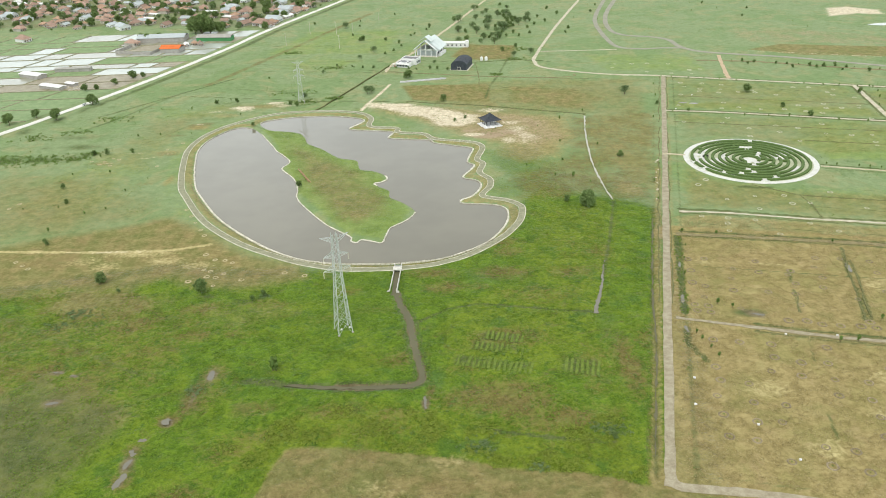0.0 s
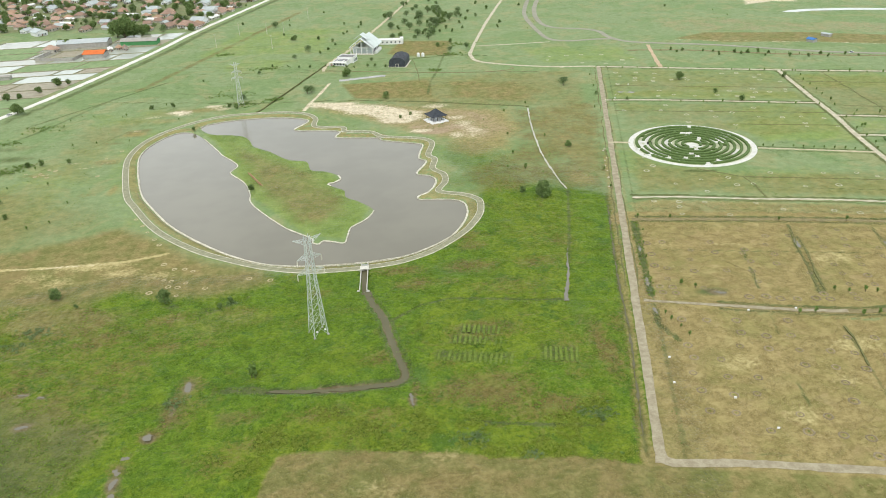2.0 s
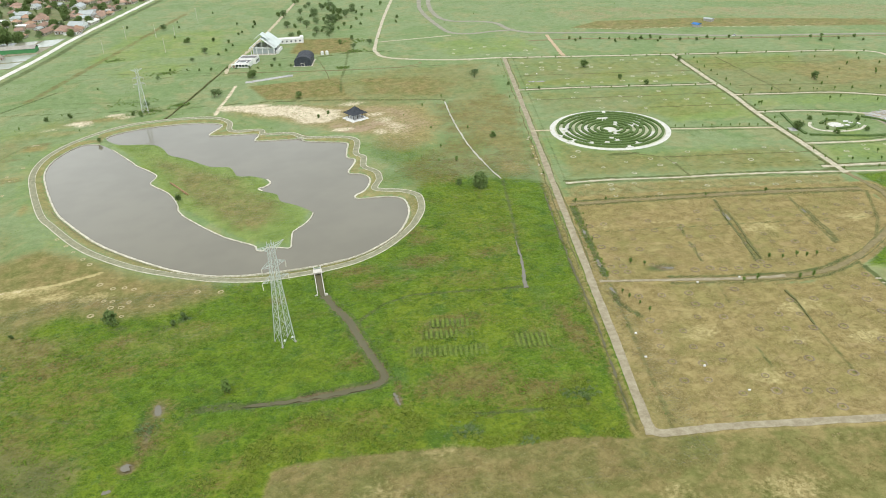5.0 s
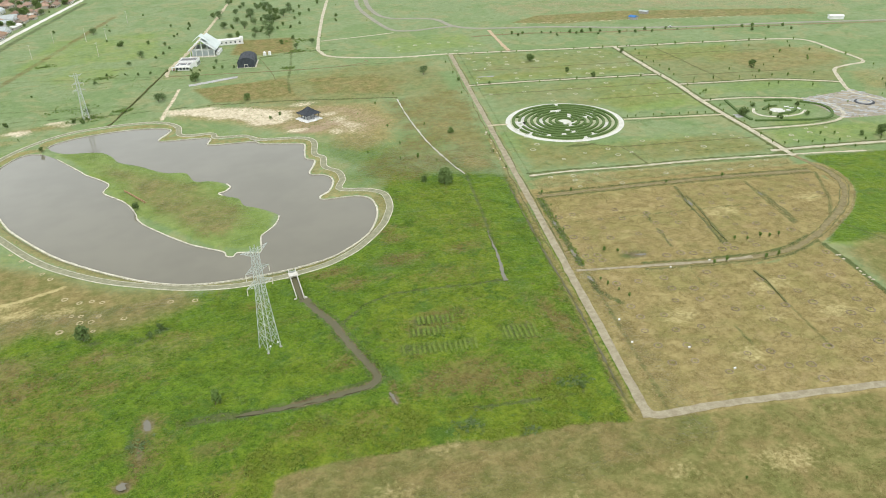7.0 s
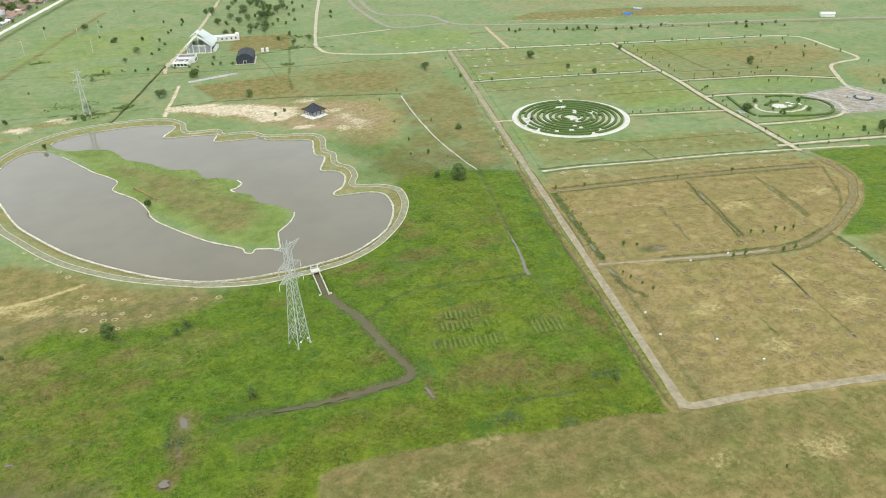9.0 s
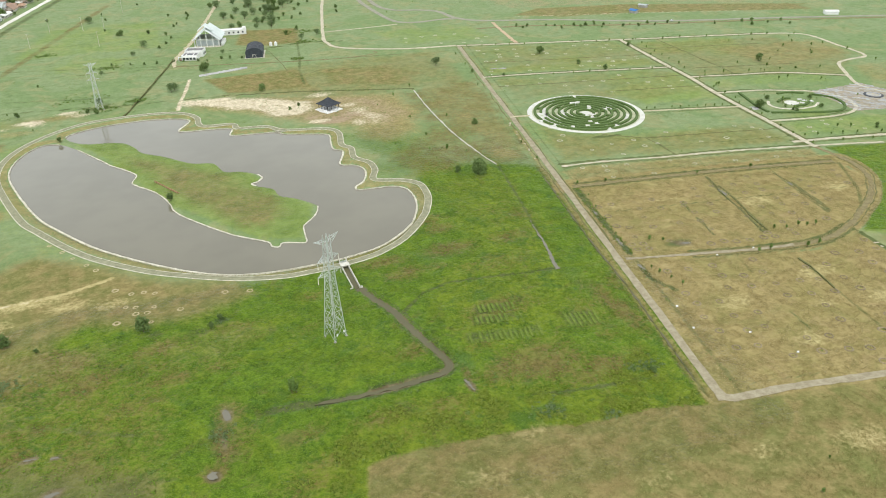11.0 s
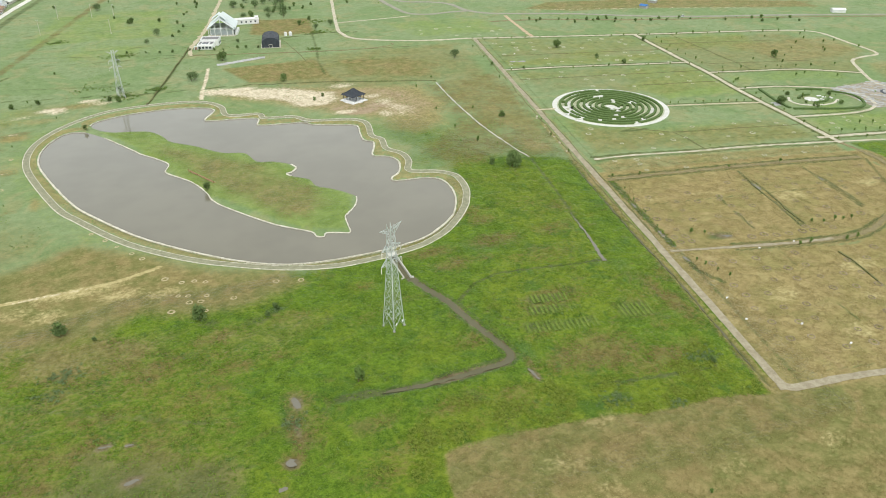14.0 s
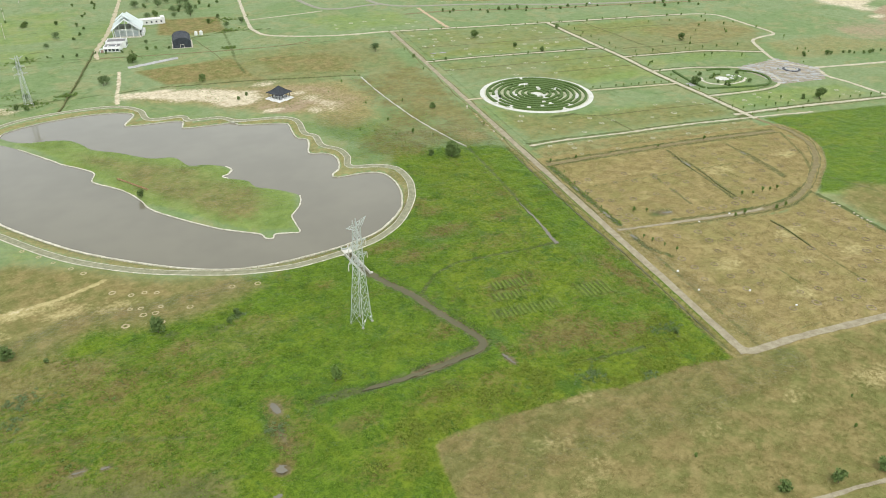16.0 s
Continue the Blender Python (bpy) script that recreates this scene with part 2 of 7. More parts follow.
MAT_WHITE = simple("white_paint", (0.72, 0.72, 0.70), (0.82, 0.82, 0.80), 3, 0.3)
MAT_FENCE = simple("weathered_timber", (0.17, 0.145, 0.09), (0.33, 0.29, 0.19), 1.5, 0.2)
MAT_DARK_TIMBER = simple("dark_timber", (0.045, 0.040, 0.038), (0.085, 0.075, 0.068), 0.8, 0.1)
MAT_PALE_WALL = simple("weathered_white_concrete", (0.50, 0.48, 0.42), (0.76, 0.74, 0.68), 1.4, 0.3)
MAT_WALL = simple("house_plaster", (0.50, 0.47, 0.41), (0.70, 0.66, 0.58), 3, 0.4, per=0.35)
# tile tones lightened to hold some of the haze over the village
MAT_TILE_RED = simple("clay_roof_tile", (0.36, 0.235, 0.175), (0.52, 0.37, 0.29), 2.0, 0.35, per=0.55)
MAT_TILE_ORANGE = simple("orange_roof", (0.62, 0.14, 0.035), (0.72, 0.20, 0.06), 3, 0.4)
MAT_ROOF_GREY = simple("grey_metal_roof", (0.40, 0.45, 0.46), (0.52, 0.56, 0.56), 3, 0.5, 0.5, per=0.2)
MAT_ROOF_PALE = simple("pale_metal_roof", (0.55, 0.62, 0.60), (0.66, 0.72, 0.70), 4, 0.5, 0.45)
MAT_ROOF_DARK = simple("dark_roof", (0.030, 0.036, 0.046), (0.058, 0.066, 0.080), 2, 0.3, 0.6)
MAT_GLASS = simple("dark_window", (0.05, 0.06, 0.07), (0.09, 0.10, 0.11), 1, 0.3, 0.15, spec=0.5)
MAT_WOOD = simple("brown_wood", (0.16, 0.075, 0.035), (0.26, 0.14, 0.07), 0.8, 0.1)
MAT_GREEN_PAINT = simple("green_paint", (0.06, 0.22, 0.08), (0.10, 0.30, 0.12), 2, 0.3)
MAT_BLUE = simple("blue_tarpaulin", (0.05, 0.16, 0.42), (0.08, 0.24, 0.55), 2, 0.3)
MAT_SLAB = simple("concrete_slab", (0.38, 0.38, 0.38), (0.60, 0.60, 0.60), 2.5, 0.3, per=0.4)
MAT_STONE_BLUE = simple("blue_grey_slab", (0.40, 0.43, 0.45), (0.62, 0.64, 0.65), 2.0, 0.3, per=0.4)
MAT_WALL_GREY = simple("raw_block_wall", (0.30, 0.29, 0.26), (0.44, 0.42, 0.38), 3, 0.3)


def leaf_material(name, a, b):
    m = Mat(name, 0.75, 0, 0.2)
    # slight sheen pales the leaves in place of far haze
    m.b.inputs["Sheen Weight"].default_value, m.b.inputs["Sheen Roughness"].default_value = 0.06, 0.4
    c = m.mix(m.island(), a, b)
    c = m.mix(m.math("MULTIPLY", m.random(), 0.3), c, tuple(x * 1.4 for x in b))
    thin = m.n.new("ShaderNodeBsdfTranslucent")  # light passes through the thin leaves
    blend = m.n.new("ShaderNodeMixShader")
    blend.inputs["Fac"].default_value = 0.4
    m.l.new(c, thin.inputs["Color"])
    m.l.new(m.b.outputs["BSDF"], blend.inputs[1])
    m.l.new(thin.outputs["BSDF"], blend.inputs[2])
    m.l.new(blend.outputs["Shader"], m.n["Material Output"].inputs["Surface"])
    return m.done(c)


MAT_LEAF = leaf_material("tree_leaves", (0.090, 0.150, 0.046), (0.205, 0.282, 0.096))
MAT_LEAF_PALE = leaf_material("pale_leaves", (0.110, 0.170, 0.070), (0.205, 0.275, 0.120))
MAT_WEED = leaf_material("weed_leaves", (0.120, 0.215, 0.024), (0.230, 0.330, 0.050))
MAT_WEED_GOLD = leaf_material("yellow_weed_leaves", (0.160, 0.230, 0.028), (0.290, 0.345, 0.062))
MAT_DRY_GRASS = leaf_material("dry_grass", (0.250, 0.205, 0.085), (0.520, 0.450, 0.240))
MAT_OLIVE_GRASS = leaf_material("olive_grass", (0.150, 0.150, 0.045), (0.380, 0.330, 0.140))
MAT_WEED_DARK = leaf_material("dark_weed_leaves", (0.115, 0.195, 0.044), (0.205, 0.295, 0.080))


# ---- building helpers ----
def mesh_of(name, bm, mat):
    me = bpy.data.meshes.new(name)
    bm.to_mesh(me)
    bm.free()
    me.materials.append(mat)
    return me


def part(name, bm, mat, parent, label=""):
    """One mesh under a thing or part."""
    ob = new(name, mesh_of(name, bm, mat))
    ob.parent = parent
    return tagged(ob, label)


def thing(name, label, category, group="", kind="", m=None):
    ob = new(name)
    if m is not None:
        ob.matrix_basis = m
    return tagged(ob, label, category, group, kind)


def solo(name, bm, mat, label, category, group="", kind="", m=None):
    ob = new(name, mesh_of(name, bm, mat))
    if m is not None:
        ob.matrix_basis = m
    return tagged(ob, label, category, group, kind)


def box(bm, x0, y0, z0, x1, y1, z1, turn=None):
    vs = [bm.verts.new((x, y, z)) for z in (z0, z1) for x, y in ((x0, y0), (x1, y0), (x1, y1), (x0, y1))]
    if turn is not None:
        for v in vs:
            v.co = turn @ v.co
    for q in ((3, 2, 1, 0), (4, 5, 6, 7), (0, 1, 5, 4), (1, 2, 6, 5), (2, 3, 7, 6), (3, 0, 4, 7)):
        bm.faces.new([vs[i] for i in q])
    return vs


def beam(bm, a, b, w):
    """A square bar from a to b."""
    a, b = Vector(a), Vector(b)
    d = (b - a).normalized()
    s = d.cross(Vector((0.31, 0.17, 0.94))).normalized() * w / 2
    u = d.cross(s).normalized() * w / 2
    lo = [bm.verts.new(a + i * s + j * u) for i, j in ((-1, -1), (1, -1), (1, 1), (-1, 1))]
    hi = [bm.verts.new(b + i * s + j * u) for i, j in ((-1, -1), (1, -1), (1, 1), (-1, 1))]
    for i in range(4):
        bm.faces.new((lo[i], lo[(i + 1) % 4], hi[(i + 1) % 4], hi[i]))
    bm.faces.new(lo[::-1]), bm.faces.new(hi)


def taper(bm, a, b, r0, r1, sides=7):
    a, b = Vector(a), Vector(b)
    d = (b - a).normalized()
    s = d.cross(Vector((0.3, 0.9, 0.2))).normalized()
    u = d.cross(s)
    rings = []
    for c, r in ((a, r0), (b, r1)):
        rings.append([bm.verts.new(c + r * (math.cos(k * 2 * math.pi / sides) * s + math.sin(k * 2 * math.pi / sides) * u)) for k in range(sides)])
    for i in range(sides):
        bm.faces.new((rings[0][i], rings[0][(i + 1) % sides], rings[1][(i + 1) % sides], rings[1][i]))
    bm.faces.new(rings[1])


def smooth(points, step=3.0, closed=False):
    """A Catmull-Rom line through the points, sampled about every step metres."""
    p = [np.array(q, float) for q in points]
    n = len(p)
    out = []
    for i in range(n if closed else n - 1):
        if closed:
            a, b, c, d = p[i - 1], p[i], p[(i + 1) % n], p[(i + 2) % n]
        else:
            a, b, c, d = p[max(i - 1, 0)], p[i], p[i + 1], p[min(i + 2, n - 1)]
        k = max(2, int(np.linalg.norm(c - b) / step) + 1)
        for j in range(k):
            t = j / k
            out.append(0.5 * (2 * b + (c - a) * t + (2 * a - 5 * b + 4 * c - d) * t * t + (3 * b - a - 3 * c + d) * t ** 3))
    if not closed:
        out.append(p[-1])
    return np.array(out)


def sides(line, closed=False):
    """Unit normals to the left of a line."""
    d = np.roll(line, -1, 0) - np.roll(line, 1, 0)
    if not closed:
        d[0], d[-1] = line[1] - line[0], line[-1] - line[-2]
    d /= np.linalg.norm(d, axis=1)[:, None] + 1e-9
    return np.stack([-d[:, 1], d[:, 0]], 1)


def ribbon(line, left, right, z0, z1, closed=False, rough=0.0, base=-0.4, taper_to=1.0):
    """A slab along a line from offset left to offset right, top z0 at the left and z1 at the right."""
    bm = bmesh.new()
    nrm = sides(line, closed)
    rows = []
    for i, (p, q) in enumerate(zip(line, nrm)):
        jl = jr = 0.0
        if rough:
            jl = rough * noise.noise((p[0] * 0.35, p[1] * 0.35, 3.1))
            jr = rough * noise.noise((p[0] * 0.35, p[1] * 0.35, 9.7))
        k = 1.0 + (taper_to - 1.0) * i / max(1, len(line) - 1)
        a, b = p + q * (left * k + jl), p + q * (right * k + jr)
        rows.append([bm.verts.new(v) for v in ((a[0], a[1], base), (a[0], a[1], z0), (b[0], b[1], z1), (b[0], b[1], base))])
    k = len(rows)
    for i in range(k if closed else k - 1):
        u, v = rows[i], rows[(i + 1) % k]
        for j in range(3):
            bm.faces.new((u[j], v[j], v[j + 1], u[j + 1]))
    if not closed:
        bm.faces.new(rows[0]), bm.faces.new(rows[-1][::-1])
    bmesh.ops.recalc_face_normals(bm, faces=bm.faces[:])
    return bm


def distance(px, py, line, closed=False):
    """Distance of many places from a line."""
    best = np.full(px.shape, 1e9)
    for i in range(len(line) if closed else len(line) - 1):
        a, b = line[i], line[(i + 1) % len(line)]
        d = b - a
        t = np.clip(((px - a[0]) * d[0] + (py - a[1]) * d[1]) / (d @ d + 1e-9), 0, 1)
        best = np.minimum(best, np.hypot(px - a[0] - t * d[0], py - a[1] - t * d[1]))
    return best


def inside(px, py, poly):
    hit = np.zeros(px.shape, bool)
    for i in range(len(poly)):
        a, b = poly[i - 1], poly[i]
        if a[1] == b[1]:
            continue
        hit ^= ((a[1] > py) != (b[1] > py)) & (px < (b[0] - a[0]) * (py - a[1]) / (b[1] - a[1]) + a[0])
    return hit


# ---- the plan: lines on the ground ----
U, V = np.array((0.965, -0.262)), np.array((0.262, 0.965))  # across and along the main road

SHORE_SOUTH = [(-86, 260), (-93.5, 263.5), (-101, 258.5), (-108.5, 244.5), (-112, 229), (-111.6, 213), (-106, 186), (-98, 157), (-89.3, 138), (-76.3, 114.5),
               (-65.6, 99.6), (-53, 85), (-40, 72), (-26, 62), (-12, 57), (3, 55), (18, 54.4), (33, 56), (43, 59.5), (54, 67),
               (62, 75), (70, 90), (73, 103), (72, 112), (65.5, 117), (51, 119.7)]
SHORE_NORTH = [(50.7, 124), (56, 128), (61, 138), (62, 146), (59, 152), (54, 154.5), (53, 158), (58, 168), (60, 175.4), (56.5, 180.5),
               (58.5, 192), (61, 202), (59, 206.3), (48, 212), (37.6, 217.3), (34.8, 223), (27, 225), (9.3, 229.3), (8.4, 233),
               (10.7, 240.7), (4, 245), (-17, 250), (-18.6, 254), (-12, 264), (-10.7, 270.5), (-17, 276.5), (-33.5, 282.4),
               (-53.6, 283.5), (-69, 281), (-80, 276), (-83, 271)]
ISLE_EAST = [(-79.5, 262), (-72, 254), (-60, 250), (-52, 245.4), (-47, 235.5), (-43.6, 224), (-33, 212), (-21, 195.3), (-10, 189.3),
             (-6.7, 174.7), (1, 171), (8, 164), (9.5, 157), (3.4, 151.7), (5, 147.4), (11.5, 140.3), (12.4, 131), (18.6, 124), (24, 116.2)]
ISLE_WEST = [(26.2, 110.3), (24.8, 106), (22, 101), (16.6, 95), (14, 92), (12.4, 83.7), (10.8, 76.5), (6.5, 78), (1, 80.3),
             (-1, 77.5), (-3.7, 79), (-4.6, 84), (-10.7, 90.7), (-17, 97.7), (-24, 108.4), (-29.5, 118), (-35.4, 129), (-38, 137),
             (-38.4, 143.4), (-40.5, 154), (-44, 164), (-50.6, 175), (-53, 181), (-50, 190), (-53.5, 199), (-61.5, 212),
             (-64.5, 219), (-70, 231), (-77, 246)]
LAKE = smooth(SHORE_SOUTH + SHORE_NORTH + ISLE_EAST + ISLE_WEST, 2.0, True)
RING = [(80.3, 107.4), (78.9, 113.7), (73.3, 119.6), (61.5, 126.5), (66.2, 138.7), (67, 150), (62.2, 160.4), (65, 175), (62, 182.3), (66.2, 199.5), (65.5, 208), (59, 214),
        (38, 222), (30, 233), (14, 238), (12, 247), (-5.5, 252.5), (-6, 270.7), (-14, 284), (-30, 290.5), (-52, 292.5), (-71, 290.5),
        (-89, 280), (-105, 263), (-115, 242), (-117.8, 218), (-114, 192), (-105, 155), (-97.5, 138.3), (-85, 114.3), (-73.5, 97.5), (-56.3, 79.1), (-39.5, 66.3), (-23.3, 56.3),
        (-6.6, 50), (5, 48.6), (17, 48.5), (31.9, 50.2), (39.6, 52.9), (47.5, 56.9), (54.4, 62.2), (61.2, 68.9), (66.5, 74.8), (71, 81), (77.6, 94)]
RING_LINE = smooth(RING, 2.0, True)
CANAL = smooth([(19.2, 28), (21.4, 18), (24.6, 7), (26.2, -5), (28, -17), (29.6, -26), (30, -31.5), (28.4, -34.8), (24, -36), (14.5, -35.9), (3, -35.5), (-8, -34.2), (-20, -32.2), (-31, -30.2)], 1.5)
MAIN_A, MAIN_B = np.array((99.8, -87.5)), np.array((221.4, 358.5))
MAIN = np.array([MAIN_A + (MAIN_B - MAIN_A) * k / 90 for k in range(91)])
MAIN_DITCH = smooth([(97, -84), (99.8, -72), (108, -42), (115, -16), (122, 15), (130, 46), (146, 106)], 3)
FIELD_EDGE = smooth([(-30, -130), (-18, -88), (-13, -70), (-9, -65.5), (4.7, -66), (22, -69), (39, -72.5), (47, -75), (60, -78.5), (79, -81), (97, -88)], 3)

# ---- the ground: one sheet to the horizon ----
def spread(lo, hi, step, far, grow=1.25):
    """Grid lines: even between lo and hi, then ever wider out to far."""
    mid = list(np.arange(lo, hi + 0.01, step))
    out, s = [], step
    x = mid[-1]
    while x < far[1]:
        s *= grow
        x += s
        out.append(x)
    pre, s = [], step
    x = mid[0]
    while x > far[0]:
        s *= grow
        x -= s
        pre.append(x)
    return np.array(pre[::-1] + mid + out)


GX = spread(-190, 330, 1.3, (-2600, 330))
GX = np.concatenate([GX[GX < 330], np.arange(330, 520, 2.0), spread(520, 523, 3, (520, 2600), 1.2)[1:]])
GY = spread(-150, 300, 1.3, (-900, 300))
GY = np.concatenate([GY[GY < 300], np.arange(300, 620, 3.0), np.arange(620, 960, 8.0), spread(960, 968, 8, (960, 3200), 1.3)[1:]])
GX = np.unique(np.round(GX, 3))
GY = np.unique(np.round(GY, 3))
PX, PY = np.meshgrid(GX, GY)
PX, PY = PX.ravel(), PY.ravel()
height = np.zeros(PX.shape)
MASKS = {k: np.zeros(PX.shape) for k in ("lush", "gold", "fresh", "rust", "dry", "olive", "straw", "soil", "bare", "weed", "mud", "teal")}


def near(line, margin):
    line = np.array(line)
    lo, hi = line.min(0) - margin, line.max(0) + margin
    return np.nonzero((PX > lo[0]) & (PX < hi[0]) & (PY > lo[1]) & (PY < hi[1]))[0]


def ease(x):
    x = np.clip(x, 0, 1)
    return x * x * (3 - 2 * x)


def area(mask, poly, soft=3.0, value=1.0):
    """Fill a region of a mask, with a soft border."""
    poly = np.array(poly, float)
    i = near(poly, soft)
    x, y = PX[i], PY[i]
    d = distance(x, y, poly, True) * np.where(inside(x, y, poly), 1, -1)
    MASKS[mask][i] = np.maximum(MASKS[mask][i], value * ease(0.5 + d / (2 * soft)))


def blot(mask, x, y, rx, ry, value=1.0, turn=0.0):
    """An oval spot that fades out."""
    i = near([(x - max(rx, ry), y - max(rx, ry)), (x + max(rx, ry), y + max(rx, ry))], 1)
    c, s = math.cos(radians(turn)), math.sin(radians(turn))
    u, v = PX[i] - x, PY[i] - y
    r = np.hypot((u * c + v * s) / rx, (v * c - u * s) / ry)
    MASKS[mask][i] = np.maximum(MASKS[mask][i], value * ease(1.0 - r) ** 0.7)


def trail(mask, line, half, value=1.0, soft=1.5):
    line = np.array(line, float)
    i = near(line, half + soft + 1)
    d = distance(PX[i], PY[i], line)
    MASKS[mask][i] = np.maximum(MASKS[mask][i], value * ease((half + soft - d) / (soft + 1e-6)))


def carve(line, half, depth, bank=1.5):
    line = np.array(line, float)
    i = near(line, half + bank + 1)
    d = distance(PX[i], PY[i], line)
    height[i] = np.minimum(height[i], -depth * ease((half + bank - d) / bank))


# cover
TRACK = [(-146, 376), (-109, 474), (-61, 605), (-32, 684)]  # a worn track across the north meadow
area("lush", [(-16, 50), (16, 53), (56, 65), (75, 90), (78, 114), (92, 140), (112, 128), (130, 116), (148, 104), (112, -100), (60, -100), (26, -90),
              (-10, -90), (-20, -100), (-30, -140), (-100, -170), (-220, -170), (-220, 20), (-170, 34), (-130, 46), (-90, 58), (-60, 52), (-30, 50)], 12)
area("olive", np.concatenate([FIELD_EDGE, [(160, -104), (330, -150), (300, -260), (-40, -260)]]), 2.4, 1.0)
trail("dry", FIELD_EDGE + np.array((1.0, -3.0)), 0.8, 0.62, 2.2)
area("dry", [(104, -87), (127, -1), (152, -13), (205, -29), (233, -25), (226, -62), (210, -112), (160, -99)], 2)
area("dry", [(231, -28), (262, -42), (300, -150), (215, -112), (226, -62)], 8, 0.4)
area("olive", [(237, -31), (262, -26), (300, -60), (330, -150), (225, -112), (228, -62)], 8, 0.74)
area("dry", [(128, 0), (146, 70), (186, 57), (234, 48), (290, 33), (288, 15), (270, -1), (248, -12), (231, -22), (190, -18), (155, -8)], 2)
area("fresh", [(236, -25), (252, -14.5), (271, -5.5), (289.5, 9), (299.5, 26), (302, 42), (303, 56), (420, 20), (520, -60), (420, -160), (310, -110)], 5, 0.9)
area("lush", [(68, 116), (90, 112), (122, 118), (112, 150), (100, 196), (78, 206), (70, 190), (72, 150)], 24, 0.62)
area("lush", [(88, 116), (152, 102), (160, 140), (120, 156)], 30, 0.55)
area("lush", [(236, -25), (252, -14.5), (271, -5.5), (289.5, 9), (299.5, 26), (302, 42), (303, 56), (420, 20), (520, -60), (420, -160), (306, -108), (280, -40)], 3, 0.84)
blot("dry", 300, -40, 34, 16, 0.6)
for x, y, rx, ry, v in ((300, 10, 30, 10, 0.6), (350, 0, 40, 16, 0.5), (320, -40, 40, 14, 0.5)):
    blot("gold", x, y, rx, ry, v)
trail("weed", [(291, 36), (272, 8), (256, -8), (262, -40)], 0.5, 0.6, 1.4)
for x, y, rx, ry, v in ((280, 280, 46, 22, 0.62), (290, 215, 50, 30, 0.62), (400, 240, 40, 25, 0.6), (30, 480, 60, 60, 0.5), (-60, 440, 70, 60, 0.55),
                        (-20, 560, 90, 60, 0.5), (110, 330, 40, 30, 0.45), (180, 150, 25, 60, 0.45), (250, 110, 50, 25, 0.5), (100, 170, 26, 50, 0.5),
                        (340, 100, 30, 30, 0.6), (-120, 0, 60, 50, 0.6), (-130, 300, 80, 40, 0.45)):
    blot("fresh", x, y, rx, ry, v)
area("dry", [(430, 250), (495, 240), (487, 190), (440, 185), (400, 190), (395, 255)], 12, 0.55)
area("dry", [(450, 170), (520, 160), (560, 90), (470, 110), (425, 130)], 14, 0.5)
area("olive", [(12, 356), (84, 352), (80, 300), (22, 312)], 5, 0.85)
area("olive", [(92, 350), (150, 334), (170, 300), (140, 268), (84, 296)], 14, 0.7)
area("olive", [(54, 448), (70, 500), (118, 488), (108, 432), (80, 432)], 6, 0.85)
area("dry", [(152, 93), (165, 95), (296, 59), (290, 42), (150, 74)], 4, 0.58)
for x, y, rx, ry, v in ((-100, 62, 50, 26, 0.75), (-115, 48, 40, 20, 0.6), (-85, 310, 30, 12, 0.6), (-110, 290, 26, 12, 0.55), (100, 225, 34, 40, 0.62),
                        (86, 190, 22, 24, 0.55), (120, 245, 30, 24, 0.45), (70, 300, 60, 26, 0.5), (140, 130, 18, 22, 0.6), (-14, 132, 12, 16, 0.4),
                        (-4, 108, 16, 16, 0.5), (-28, 160, 14, 22, 0.45), (-180, 130, 34, 30, 0.4), (148, 175, 14, 60, 0.45), (205, 320, 40, 24, 0.4),
                        (60, -45, 28, 15, 0.66), (75, -55, 24, 10, 0.6), (62, -8, 20, 9, 0.55), (66, 42, 20, 9, 0.64), (36, 43, 16, 7, 0.66), (80, 22, 22, 10, 0.45), (92, 40, 14, 8, 0.5), (50, 30, 14, 6, 0.45), (70, 62, 12, 9, 0.5), (20, -20, 12, 8, 0.4), (0, -48, 18, 7, 0.45),
                        (-85, -45, 20, 10, 0.4), (-135, -60, 26, 12, 0.5), (-160, -30, 40, 14, 0.55), (-95, -80, 20, 10, 0.4), (-60, 8, 20, 8, 0.35), (-40, 0, 14, 6, 0.3),
                        (100, 60, 16, 20, 0.3), (112, -20, 8, 30, 0.35), (20, -52, 16, 6, 0.35), (-5, 10, 12, 6, 0.3), (90, -30, 14, 20, 0.36)):
    green = -210 < x < 116 and y < 72 and not (x < -75 and y > 40)
    blot("rust" if green else "dry", x, y, rx * (1.15 if green else 1), ry * (1.15 if green else 1), v + (0.22 if green else 0))
for x, y, rx, ry, v in ((-100, 304, 12, 12, 0.7), (-72, 310, 16, 8, 0.5), (34, 279, 30, 13, 0.95), (10, 300, 24, 8, 0.9), (52, 256, 24, 14, 1.0), (60, 268, 14, 9, 0.9), (63, 228, 12, 6, 0.75), (92, 238, 14, 12, 0.62),
                        (84, 214, 10, 14, 0.62), (100, 222, 10, 8, 0.5), (88, 250, 12, 8, 0.6), (-104, 308, 14, 7, 0.72), (-80, 318, 16, 6, 0.6), (-120, 300, 14, 6, 0.5), (78, 280, 20, 10, 0.55),
                        (-150, 215, 14, 4, 0.4), (-140, 205, 12, 3, 0.4)):
    blot("bare", x, y, rx, ry, v)
